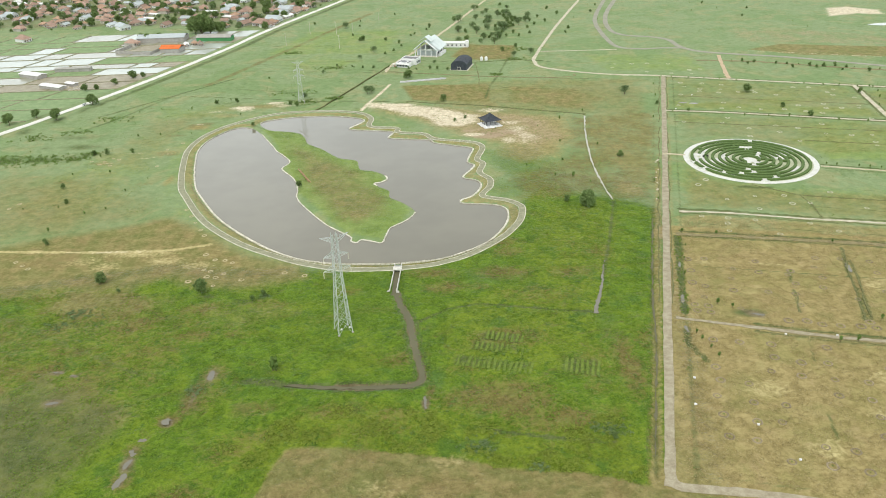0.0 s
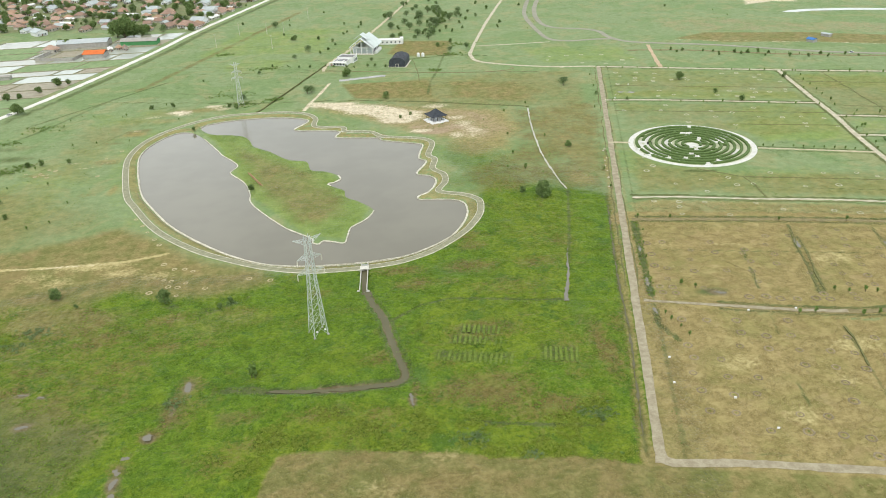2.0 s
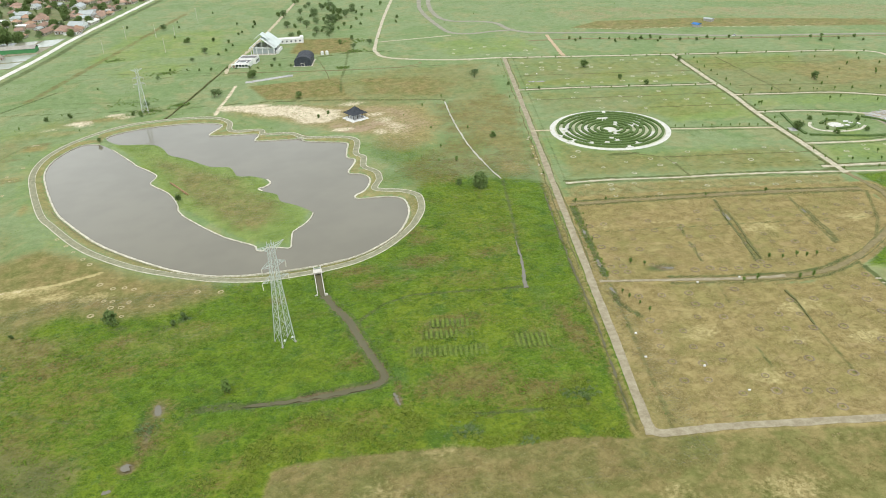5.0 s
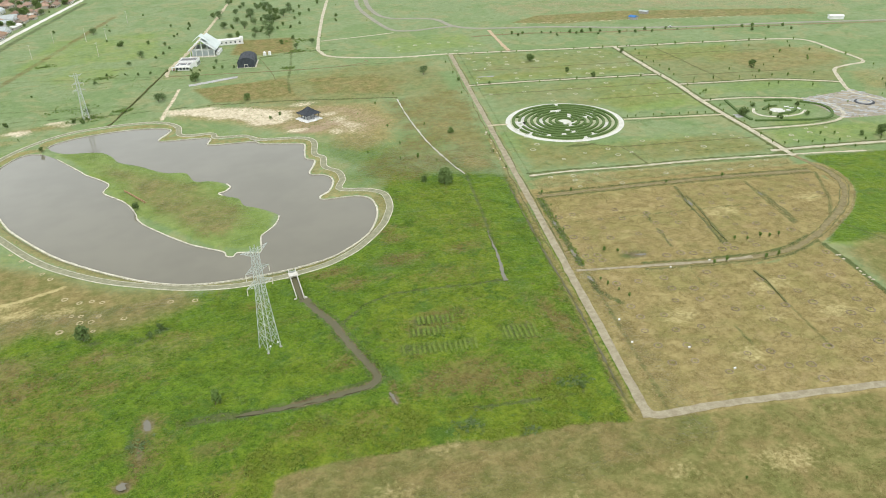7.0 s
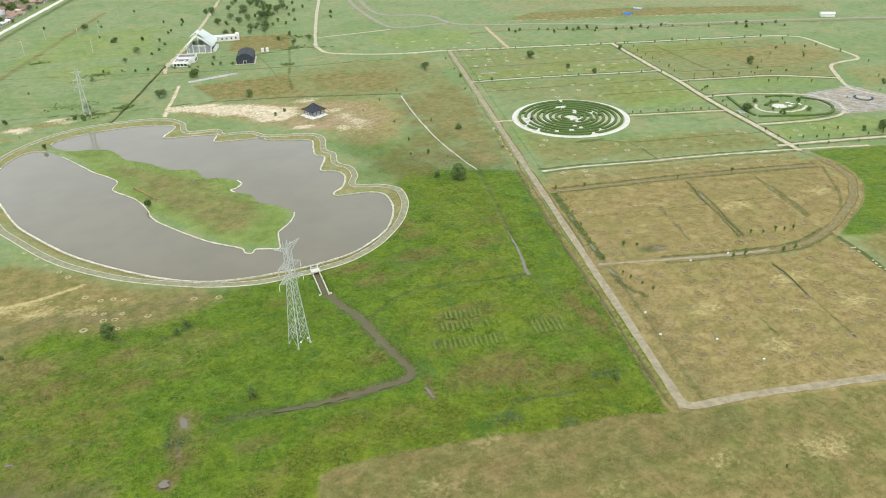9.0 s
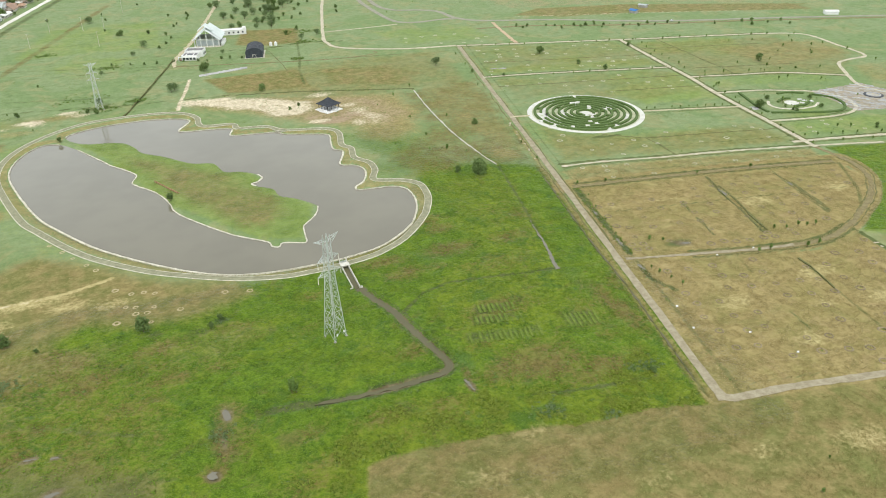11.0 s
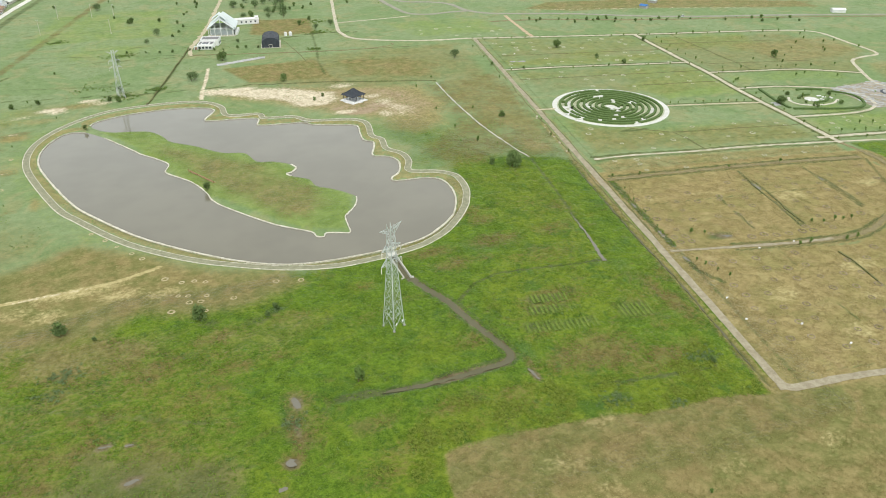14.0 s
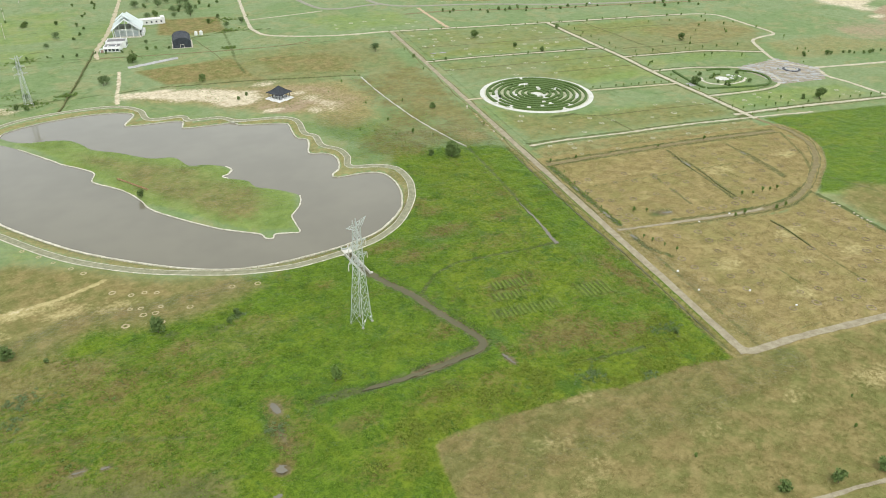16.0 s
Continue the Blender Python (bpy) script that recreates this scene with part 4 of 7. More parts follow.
for line, half in ((MAIN, 6.0), (RING_LINE, 5.0), (np.array([(-43, -20), (-43, -28)], float), 5.0), (np.array([(-51.8, -49), (-51.8, -51)], float), 5.0), (np.array([(-58.5, -62), (-57.7, -80)], float), 5.0), (np.array([(-95, -38), (-90, -38)], float), 5.0), (np.array([(100, -87.5), (162, -101.3), (230, -119)], float), 6.0)):  # level ground beside lanes and pools
    i = near(line, half + 2)
    lanes_near[i] = np.maximum(lanes_near[i], ease((half - distance(PX[i], PY[i], line)) / 3))
flat = np.minimum(1, np.maximum(0, np.abs(height) < 0.05))
height += rough * (0.03 + 0.42 * MASKS["lush"] * (1 - MASKS["dry"])) * flat * (lake_side > 5) * (1 - lanes_near)
height[(lake_side > 5)] -= 0.03

ground_mesh = bpy.data.meshes.new("ground")
nx, ny = len(GX), len(GY)
base = (np.arange(ny - 1)[:, None] * nx + np.arange(nx - 1)[None, :]).ravel()
quads = np.stack([base, base + 1, base + nx + 1, base + nx], 1)
ground_mesh.vertices.add(nx * ny)
ground_mesh.vertices.foreach_set("co", np.stack([PX, PY, height], 1).ravel())
ground_mesh.loops.add(quads.size)
ground_mesh.loops.foreach_set("vertex_index", quads.ravel().astype(np.int32))
ground_mesh.polygons.add(len(quads))
ground_mesh.polygons.foreach_set("loop_start", (np.arange(len(quads)) * 4).astype(np.int32))
ground_mesh.polygons.foreach_set("use_smooth", np.ones(len(quads), bool))
for key, values in MASKS.items():
    layer = ground_mesh.attributes.new(key, "FLOAT", "POINT")
    layer.data.foreach_set("value", values.astype(np.float32))
ground_mesh.update()
ground_mesh.validate()
ground_mesh.materials.append(MAT_GROUND)
ground = tagged(new("ground", ground_mesh), "grassy park land, green meadow with dry brown plots and bare sand", "ground", "", "structure")


# ---- water ----
def sheet(poly, z):
    bm = bmesh.new()
    f = bm.faces.new([bm.verts.new((p[0], p[1], z)) for p in poly])
    if f.normal.z < 0 or f.calc_area() and (f.normal_update() or f.normal.z < 0):
        f.normal_flip()
    bmesh.ops.triangulate(bm, faces=bm.faces[:])
    return bm


def grow(poly, by):
    """The closed line moved outwards or inwards; by > 0 is to its right."""
    return poly - sides(poly, True) * by


wide = grow(LAKE, 0.8)
if abs(np.sum(wide[:, 0] * np.roll(wide[:, 1], -1) - wide[:, 1] * np.roll(wide[:, 0], -1))) < abs(np.sum(LAKE[:, 0] * np.roll(LAKE[:, 1], -1) - LAKE[:, 1] * np.roll(LAKE[:, 0], -1))):
    wide = grow(LAKE, -0.8)
solo("water", sheet(wide, -1.0), MAT_LAKE, "murky grey-brown water of the ornamental lake", "lake water", "", "structure")
solo("water", ribbon(CANAL[: len(CANAL) * 9 // 10], 2.1, -2.1, -0.45, -0.45, False, 1.0, -1.2, 0.3), MAT_CANAL, "shallow brown water in an earth canal", "canal water", "", "structure")
solo("water", ribbon(smooth([(97.6, 6.4), (98.7, 11), (103.4, 25), (107.4, 41), (110, 50)], 2), 0.95, -0.85, -0.42, -0.42, False, 0.7, -0.9, 0.2), MAT_POOL, "grey water standing in a ditch", "ditch water", "", "structure")
solo("water", ribbon(smooth([(140.3, 261), (133.3, 218), (128, 168), (127.4, 133), (128, 117)], 3), 0.42, -0.42, -0.36, -0.36, False, 0.7, -0.8), MAT_PALE_DRAIN, "pale water in a narrow drain", "drain water", "", "structure")
solo("water", ribbon(MAIN_DITCH[4:-6], 0.25, -0.25, -0.40, -0.40, False, 0.8, -0.9), MAT_CANAL, "dark water in the roadside ditch", "ditch water", "", "structure")
for x, y, rx, ry, turn in ((-43.9, -26, 1.0, 3.2, 6), (-52.4, -50.6, 1.5, 1.7, 0), (-58.5, -65, 0.8, 1.6, 30), (-58.2, -77, 1.2, 3.4, -16), (-94, -38.6, 2.2, 0.8, 10), (31.2, -46, 0.6, 3.6, 4),
                           (-57.2, -59.1, 1.6, 0.8, 20), (-58.4, -70, 0.8, 2.4, -14), (-99.6, -21, 1.9, 0.5, -10), (-93, -23.3, 1.3, 0.4, 0), (210, 34.5, 0.8, 4.4, -12), (247, 27, 0.6, 2.2, -12),
                           (141, 43, 0.6, 3.0, -14), (133.6, 14, 0.7, 4.0, -14), (128.6, -7.6, 0.6, 2.2, 0), (158.5, 0.6, 2.6, 0.7, -20), (214, 282, 3.4, 1.2, -15), (221, 280, 3.6, 1.6, -10)):
    line = [(x + rx * math.cos(a) * math.cos(radians(turn)) - ry * math.sin(a) * math.sin(radians(turn)),
             y + rx * math.cos(a) * math.sin(radians(turn)) + ry * math.sin(a) * math.cos(radians(turn))) for a in np.arange(32) * math.tau / 32]
    wob = 0.5 * min(rx, ry) + 0.25
    line = [(px + wob * noise.noise((px * 0.8, py * 0.8, 1)), py + wob * noise.noise((px * 0.8, py * 0.8, 7))) for px, py in line]
    solo("puddle", sheet(line, 0.01), MAT_POOL, "shallow rainwater puddle among the weeds", "puddle", "puddles in the field", "structure")


# ---- lake edging, ring path ----
outer = smooth(SHORE_SOUTH + SHORE_NORTH, 1.5)
solo("lake_edging", ribbon(outer, 0.50, -0.36, -0.55, -0.85, False, 0.25, -2.0), MAT_STONE, "pale stone edging round the lake shore", "edging", "", "structure")
isle_rim = smooth(ISLE_WEST, 1.5)
solo("lake_edging", ribbon(isle_rim, 0.3, -0.3, -0.75, -0.7, False, 0.25, -2.0), MAT_STONE, "pale stone edging along the island shore", "edging", "", "structure")
solo("lake_edging", ribbon(smooth([(8.6, 163), (9.8, 157.5), (6.5, 153), (3, 151.5), (4.5, 148)], 1.0), 0.5, -0.5, -0.75, -0.75, False, 0.2, -2), MAT_STONE, "short pale stone edging of an island bay", "edging", "", "structure")
fence_line = smooth([p for p in SHORE_SOUTH if p[1] < (170 if p[0] < 0 else 80)], 2.4)
fence_line = fence_line + sides(fence_line) * (2.0 if (sides(fence_line)[len(fence_line) // 2][1] < 0) else -2.0)
fence = thing("shore_fence", "low weathered timber post fence along the lake shore", "fence")
bm = bmesh.new()
box(bm, -0.09, -0.09, -0.7, 0.09, 0.09, 0.75)
bmesh.ops.bevel(bm, geom=bm.edges[:], offset=0.02, segments=1, affect="EDGES")
post_mesh = mesh_of("post", bm, MAT_FENCE)
for px, py in fence_line:
    post = new("post", post_mesh)
    post.parent = fence
    post.matrix_basis = pose(px, py, -0.1)
for z in (0.25, 0.55):
    bm = bmesh.new()
    for p, q in zip(fence_line, fence_line[1:]):
        beam(bm, (p[0], p[1], z), (q[0], q[1], z), 0.08)
    part("rail", bm, MAT_FENCE, fence)
path_turn = np.sum(RING_LINE[:, 0] * np.roll(RING_LINE[:, 1], -1) - RING_LINE[:, 1] * np.roll(RING_LINE[:, 0], -1)) > 0
sgn = 1 if path_turn else -1
solo("pavement", ribbon(RING_LINE, 1.5, -1.5, 0.06, 0.06, True, 0.15), MAT_PAVER, "weathered grey paved footpath round the lake", "footpath", "", "structure")
solo("kerb", ribbon(RING_LINE, -1.5 * sgn, -1.9 * sgn, 0.16, 0.16, True, 0.06), MAT_STONE, "pale kerb on the outer side of the lake path", "kerb", "", "structure")
solo("kerb", ribbon(RING_LINE, 1.72 * sgn, 1.5 * sgn, 0.13, 0.13, True, 0.06), MAT_STONE, "pale kerb on the inner side of the lake path", "kerb", "", "structure")


# ---- roads and lanes ----
lane_count = [0]


def lane(name, points, width, mat, label, step=3.0, rough=0.3, z=0.07):
    line = points if isinstance(points, np.ndarray) else smooth(points, step)
    lane_count[0] += 1
    width, rough = width * 0.74, rough + 0.2
    z = z + 0.004 * lane_count[0]
    return solo(name, ribbon(line, width / 2, -width / 2, z, z, False, rough), mat, label, "road", "", "structure")


lane("road", MAIN, 4.3, MAT_CONCRETE, "long straight worn concrete park road", rough=0.25)
lane("road", smooth([(102.2, -88.0), (120.5, -91), (145, -97), (162, -101.3), (230, -119)], 3), 4.2, MAT_CONCRETE, "worn concrete park road beside the dry field", z=0.08)
lane("road", smooth([(102.6, -77), (101.2, -82.5), (101.0, -85.8), (102.6, -87.6), (106.5, -88.6), (113, -89.6)], 1.0), 4.5, MAT_CONCRETE, "worn concrete road corner at the dry field", rough=0.0, z=0.085)
lane("road", [(40, -132.4), (62, -139), (73, -142), (85, -145.6), (130, -158.6)], 1.9, MAT_CONCRETE, "narrow pale concrete path at the field edge")
lane("road", [(127, 0.4), (142, -4.5), (155, -8.8), (183, -17.6), (199, -21)], 2.2, MAT_CONCRETE, "short concrete lane leading off the park road", z=0.075)
lane("road", [(154, -8.5), (183, -17.6), (212, -23.3), (234, -19), (252, -10.5), (270, -1), (287, 13.5), (296, 28.5), (298, 42), (298.4, 58)], 3.6, MAT_OLD_LANE, "unpaved weedy lane curving round the plots", rough=0.8, z=0.05)
lane("road", [(298.4, 58), (307.3, 102.4), (312.2, 130.4), (318.7, 162), (328, 199), (335, 237), (349.6, 309)], 4.0, MAT_DUSTY, "pale concrete park lane between the plots")
lane("road", [(157, 97.6), (179, 93.8), (213, 84.2), (250, 75.2), (298.4, 60.2), (338, 46.5)], 2.2, MAT_DUSTY, "narrow pale concrete strip between two plots", rough=0.8, z=0.06)
lane("road", [(148, 72.6), (192.5, 63.6), (239, 53), (290, 39)], 3.4, MAT_OLD_LANE, "weedy unpaved strip beside the brown plot", rough=1.0, z=0.045)
lane("road", [(197, 265.4), (238, 255), (303, 234), (332.4, 224.7)], 2.6, MAT_DUSTY, "narrow pale lane across the grass plots", rough=0.5)
lane("road", [(252, 151.5), (312, 130.6)], 2.2, MAT_DIRT, "narrow sandy path to the hedge maze", rough=0.3, z=0.05)
lane("road", [(171.5, 180), (184, 177)], 2.6, MAT_DIRT, "short sandy path from the road to the maze", rough=0.3, z=0.05)
lane("road", [(220, 357.6), (352, 310.4), (418, 288.8), (471, 270.7), (494, 258), (499, 243), (493, 214), (490, 195), (484, 180), (465, 179), (450, 175), (436, 158), (418, 132), (417, 116),
              (422, 100), (413, 85), (412.7, 70), (408, 40), (400, -10)], 3.6, MAT_DUSTY, "pale park lane looping round the far plots", rough=0.5, z=0.05)
lane("road", [(423, 103), (482, 82.6), (600, 45)], 4.0, MAT_DUSTY, "pale lane leading away from the paved square", rough=0.6)
lane("road", [(293, 69.4), (334, 59), (403, 37.7), (470, 18)], 3.4, MAT_DUSTY, "pale park lane lined with young trees", rough=0.4)
lane("road", [(308.8, 101.4), (345, 91.5), (366, 91.5), (379, 101), (384, 116), (379, 131), (366, 141), (348, 151), (317, 160)], 2.8, MAT_DUSTY, "pale lane curving round the garden", rough=0.4)
lane("road", [(329, 197), (363, 186), (394.5, 175), (428.5, 149.6)], 2.6, MAT_DUSTY, "narrow pale lane across the grass plots", rough=0.4)
lane("road", [(222, 735), (170, 577), (132.5, 450), (126.5, 420), (133, 396), (173, 371), (219, 358.5)], 4.0, MAT_DUSTY, "pale dirt road bending through the meadow", rough=0.6)
lane("road", [(137, 458), (159, 457), (182, 456), (206, 456)], 2.4, MAT_DUSTY, "narrow pale lane crossing to the asphalt loop", rough=0.3, z=0.05)
lane("road", [(287, 420), (284, 411), (269.5, 350), (268, 343)], 4.0, MAT_RED_DIRT, "short reddish dirt track between two roads", rough=1.2)
lane("road", [(262, 760), (222.5, 633), (210, 570), (206.5, 500), (209, 467), (225, 455), (249, 455), (268, 452)], 6, MAT_ASPHALT, "worn grey asphalt road through the meadow", rough=0.5)
lane("road", [(276, 760), (233, 631), (219, 553), (225, 518), (249, 504), (262, 488), (264, 457), (276, 436), (301, 422), (344, 402), (409, 360), (463, 335), (519.5, 314), (640, 262), (900, 150)], 6.5, MAT_ASPHALT,
     "worn grey asphalt road along the park edge", rough=0.5, z=0.09)
lane("road", [(262, 405), (310, 392), (358, 368), (409, 346), (463, 327), (519.5, 305), (640, 255)], 4, MAT_OLD_LANE, "weedy verge strip beside the asphalt road", rough=1.5, z=0.05)
lane("road", [(125, 800), (108, 754), (61, 597), (25, 483), (3, 425), (-2, 400)], 4, MAT_DIRT, "unpaved dirt track beside the white buildings", rough=1.5)
lane("road", [(-2, 401), (8, 399), (77, 376.5), (122, 365), (150, 366), (152, 373)], 1.7, MAT_OLD_LANE, "narrow trodden lane across the meadow", rough=0.6, z=0.05)
lane("road", [(-300, 190), (-259, 264.4), (-236.7, 312), (-204, 391.5), (-162, 513), (-135, 609.4), (-72, 792.7), (0, 1000)], 7.0, MAT_WHITE_ROAD, "straight white concrete village road", 8, 0.6, 0.12)


# weedy verges along the lanes and narrow ditches across the plots
def verge(points, off, width=0.5, z=0.05):
    line = smooth(points, 2.0)
    line = line + np.array([(1.1 * noise.noise((x * 0.07, y * 0.07, 2.0)), 1.1 * noise.noise((x * 0.07, y * 0.07, 8.0))) for x, y in line])
    solo("verge", ribbon(line, off + width, off, z, z, False, 0.55), MAT_VERGE, "narrow strip of dark weeds beside a lane or ditch", "weed strip", "", "structure")


for line, half in (([(298, 58), (307, 102), (312, 130), (319, 162), (328, 199), (335, 237), (350, 309)], 2.2), ([(197, 265), (238, 255), (303, 234), (332, 225)], 1.4),
                   ([(157, 98), (179, 94), (213, 84), (250, 75), (298, 60)], 1.2), ([(220, 357), (352, 310), (418, 289), (471, 271)], 2.0), ([(293, 69), (334, 59), (403, 38)], 1.8),
                   ([(329, 197), (363, 186), (394, 175), (428, 150)], 1.5), ([(150, 73), (192, 64), (239, 53), (290, 39)], 1.6), ([(154, -8.5), (183, -17.6), (212, -23.3), (234, -19), (252, -10.5), (270, -1), (287, 13.5), (296, 28.5), (298, 42)], 1.6)):
    verge(line, half)
    verge(line, -half - 0.7)
for i0, i1 in ((20, 44), (44, 66), (66, 90)):
    verge(MAIN[i0:i1 + 1:4] + U * 2.3, 0.0, 0.6)
    verge(MAIN[i0:i1 + 1:4] - U * 2.9, 0.0, 0.6)
for a, b in (((225, 112), (300, 91)), ((205, 128), (222, 113)), ((196, 240), (326, 204)), ((215, 300), (340, 262)), ((262, 195), (322, 178)), ((340, 280), (440, 248)), ((378, 300), (362, 190)), ((345, 215), (420, 190)),
             ((208.4, 32.6), (196.3, -6.1)), ((215.7, 52.9), (209, 34)), ((213.8, 41.5), (199.1, -5.4)), ((250.2, 40.6), (238.4, -4.6)), ((248.6, 29), (240.2, -4)), ((179.1, 17.7), (174.8, 0.6)), ((192, -30), (186, -54)), ((224, 112), (222.4, 84)), ((-47, 296), (1, 427)),
             ((18, 309.6), (71, 293)), ((71, 293), (141, 264)), ((6.7, 399.7), (77, 376.5)), ((77, 376.5), (169, 354.6)), ((76, 425), (74, 350))):
    mid = (np.array(a) + np.array(b)) / 2 + np.array((0.6, -0.4))
    verge([a, tuple(mid), b], -0.3, 0.6)


# ---- trees and plants ----
def leaf_cloud(rng, lobes, count, size):
    """Many small bent leaf sprays filling a few lobes; returns a bmesh of loose quads."""
    vs, fs = [], []
    weights = np.array([r[3] * r[4] * r[5] for r in lobes]) ** 0.67
    pick = rng.choice(len(lobes), count, p=weights / weights.sum())
    for k in pick:
        x, y, z, a, b, c = lobes[k]
        d = rng.normal(size=3)
        d /= np.linalg.norm(d)
        r = rng.uniform(0.5, 1.06)
        p = np.array((x, y, z)) + d * r * np.array((a, b, c))
        u = rng.normal(size=3)
        u -= d * (u @ d) * 0.6
        u /= np.linalg.norm(u)
        w = np.cross(d + rng.normal(size=3) * 0.5, u)
        w /= np.linalg.norm(w) + 1e-9
        s = size * rng.uniform(0.6, 1.35)
        i = len(vs)
        vs += [p - u * s * 0.5, p + w * s * 0.33 - d * s * 0.1, p + u * s * 0.5, p - w * s * 0.33 - d * s * 0.1]
        fs.append((i, i + 1, i + 2, i + 3))
    me = bpy.data.meshes.new("crown")
    me.from_pydata([tuple(map(float, v)) for v in vs], [], fs)
    return me


def make_tree(seed, tall, spread_, leaf, label, leaves=420, size=0.75, trunk=0.22, low=0.32, slim=False):
    """A tree with a tapered trunk, limbs and an uneven crown."""
    rng = np.random.default_rng(seed)
    top = thing("sapling" if slim else "tree", label, "sapling" if slim else "tree", "young saplings" if slim else "trees of the park")
    bm = bmesh.new()
    lean = Vector((rng.uniform(-0.05, 0.05) * tall, rng.uniform(-0.05, 0.05) * tall, tall * 0.55))
    taper(bm, (0, 0, -0.3), lean * 0.55, trunk, trunk * 0.75)
    taper(bm, lean * 0.55, lean * 1.25, trunk * 0.75, trunk * 0.3)
    lobes = []
    n = 4 if slim else rng.integers(6, 9)
    for k in range(n):
        a = k * math.tau / n + rng.uniform(-0.5, 0.5)
        reach = spread_ * rng.uniform(0.12, 0.34) * (0.4 if slim else 1)
        z = tall * rng.uniform(low + 0.14, 0.76)
        tip = (lean.x + reach * math.cos(a), lean.y + reach * math.sin(a), z)
        taper(bm, lean * rng.uniform(0.4, 0.8), tip, trunk * 0.42, trunk * 0.1, 5)
        r = spread_ * rng.uniform(0.27, 0.38) * (0.8 if slim else 1)
        lobes.append((*tip, r, r * rng.uniform(0.85, 1.15), min(r * 0.95, tall * 0.26)))
    lobes.append((lean.x, lean.y, tall * 0.82, spread_ * 0.36, spread_ * 0.36, tall * 0.17))
    part("trunk", bm, MAT_BARK, top)
    me = leaf_cloud(rng, lobes, leaves, size)
    me.materials.append(leaf)
    crown = new("crown", me)
    crown.parent = top
    return top


def stand(ob, x, y, turn=0.0, size=1.0, z=-0.03):
    """Put a copy of a thing on the ground."""
    m = pose(x, y, z, 0, 0, turn)
    c = copy_thing(ob, m)
    c.scale = (size, size, size)
    return c


SEEDLINGS = [make_tree(s, 2.2, 1.5, MAT_WEED_DARK, "slim young tree newly planted in the grass", 110, 0.5, 0.06, 0.25, True) for s in (31, 32, 33)]
SMALL = [make_tree(s, 4.2, 3.6, MAT_LEAF, "small bushy green tree standing in the grass", 420, 0.7, 0.11, 0.12) for s in (41, 42, 43)]
BROAD = [make_tree(s, 8.6, 8.2, MAT_LEAF, "broad dark green tree with a dense crown", 1300, 1.0, 0.28, 0.14) for s in (51, 52, 53)]
AIRY = [make_tree(s, 7.0, 7.5, MAT_LEAF_PALE, "pale airy tree with a thin crown", 520, 0.8, 0.2, 0.25) for s in (61, 62)]
rng = np.random.default_rng(5)


def park(ob, first, size=1.0):
    """Move a model tree itself to its first place."""
    ob.matrix_basis = pose(first[0], first[1], -0.03, 0, 0, first[2]) @ Matrix.Scale(size, 4)
    return ob


park(BROAD[0], (112.8, 108.8, 10))
park(BROAD[1], (-233, 293.4, 80))
park(BROAD[2], (-221.8, 332, 140))
park(SMALL[0], (-109, 44.7, 20), 1.35)
park(SMALL[1], (-62.4, 33, 70), 1.5)
park(SMALL[2], (-37.9, 147.4, 160))
park(AIRY[0], (178.8, 308.8, 0))
park(AIRY[1], (-53.3, 601, 50))
park(SEEDLINGS[0], (-21.9, -24.2, 0))
park(SEEDLINGS[1], (113, 148, 0))
park(SEEDLINGS[2], (104.5, 115.5, 0))
for x, y, s in ((17.6, 377.4, 0.85), (266.8, 303.5, 0.75), (-262.6, 285, 1.0), (-217, 410, 0.8), (-214, 599, 2.1), (-206, 596, 2.4), (-198, 600, 2.0), (-210, 606, 1.9),
                (-190, 607, 1.2), (363.8, 59.2, 0.85), (-254, 566, 1.0), (-262, 571, 0.9), (-245, 575, 0.8), (319.6, 122.7, 0.7)):
    stand(BROAD[int(rng.integers(3))], x, y, rng.uniform(0, 360), s)
for x, y, s in ((104.2, 115.5, 0.9), (145.8, 178.2, 1.0), (44.7, 306.3, 1.35), (-150, 85, 0.85), (-171.8, 157.6, 0.8), (-161, 136, 0.7), (-168, 215, 0.9), (-175, 212.6, 0.9),
                (-152.3, 215.5, 0.7), (277, 263, 0.9), (287, 242, 1.0), (88.5, -66.5, 0.7), (-62.6, 308, 0.9), (-68, 312, 0.8), (-109.8, 322.7, 0.9), (-125.2, 321.6, 0.8),
                (-29.7, 533, 1.2), (51.6, 257.4, 0.6), (58.8, 263, 0.6), (57.4, -132.6, 0.95), (72.2, -138.7, 1.15), (87, -142.2, 1.0), (354.6, 65, 0.8), (401.6, 206.6, 1.5),
                (344.4, 291.6, 0.9), (-32.5, 532, 1.0), (-7, 527.6, 0.9), (-35.6, 28.4, 0.75), (-39.5, 25, 0.6), (-86, 262.5, 0.7), (-98, 36, 0.5), (195, 280, 0.7), (212, 262, 0.6)):
    stand(SMALL[int(rng.integers(3))], x, y, rng.uniform(0, 360), s)
for x, y, s in ((-12.8, 333.7, 0.95), (-10, 338, 0.8), (127, 451, 0.8), (111, 442, 0.7), (-60, 330, 0.6), (40, 425, 0.5)):
    stand(AIRY[int(rng.integers(2))], x, y, rng.uniform(0, 360), s)
for x, y, s in ((46.8, -111, 1.0), (96.4, -128.8, 0.9), (108.4, -120.2, 0.7), (-21.9, -23, 2.4), (-22.6, -24.5, 2.2), (-21.2, -25, 1.9), (113, 148, 1.6), (-155, 100, 1.2), (-145, 120, 1.0)):
    stand(SEEDLINGS[int(rng.integers(3))], x, y, rng.uniform(0, 360), s)


WOODS = []


def far_tree(ob, x, y, turn, size):
    """Note a tree of the far woods; they are joined into one object below."""
    WOODS.append((ob, pose(x, y, -0.03, 0, 0, turn) @ Matrix.Scale(size, 4)))


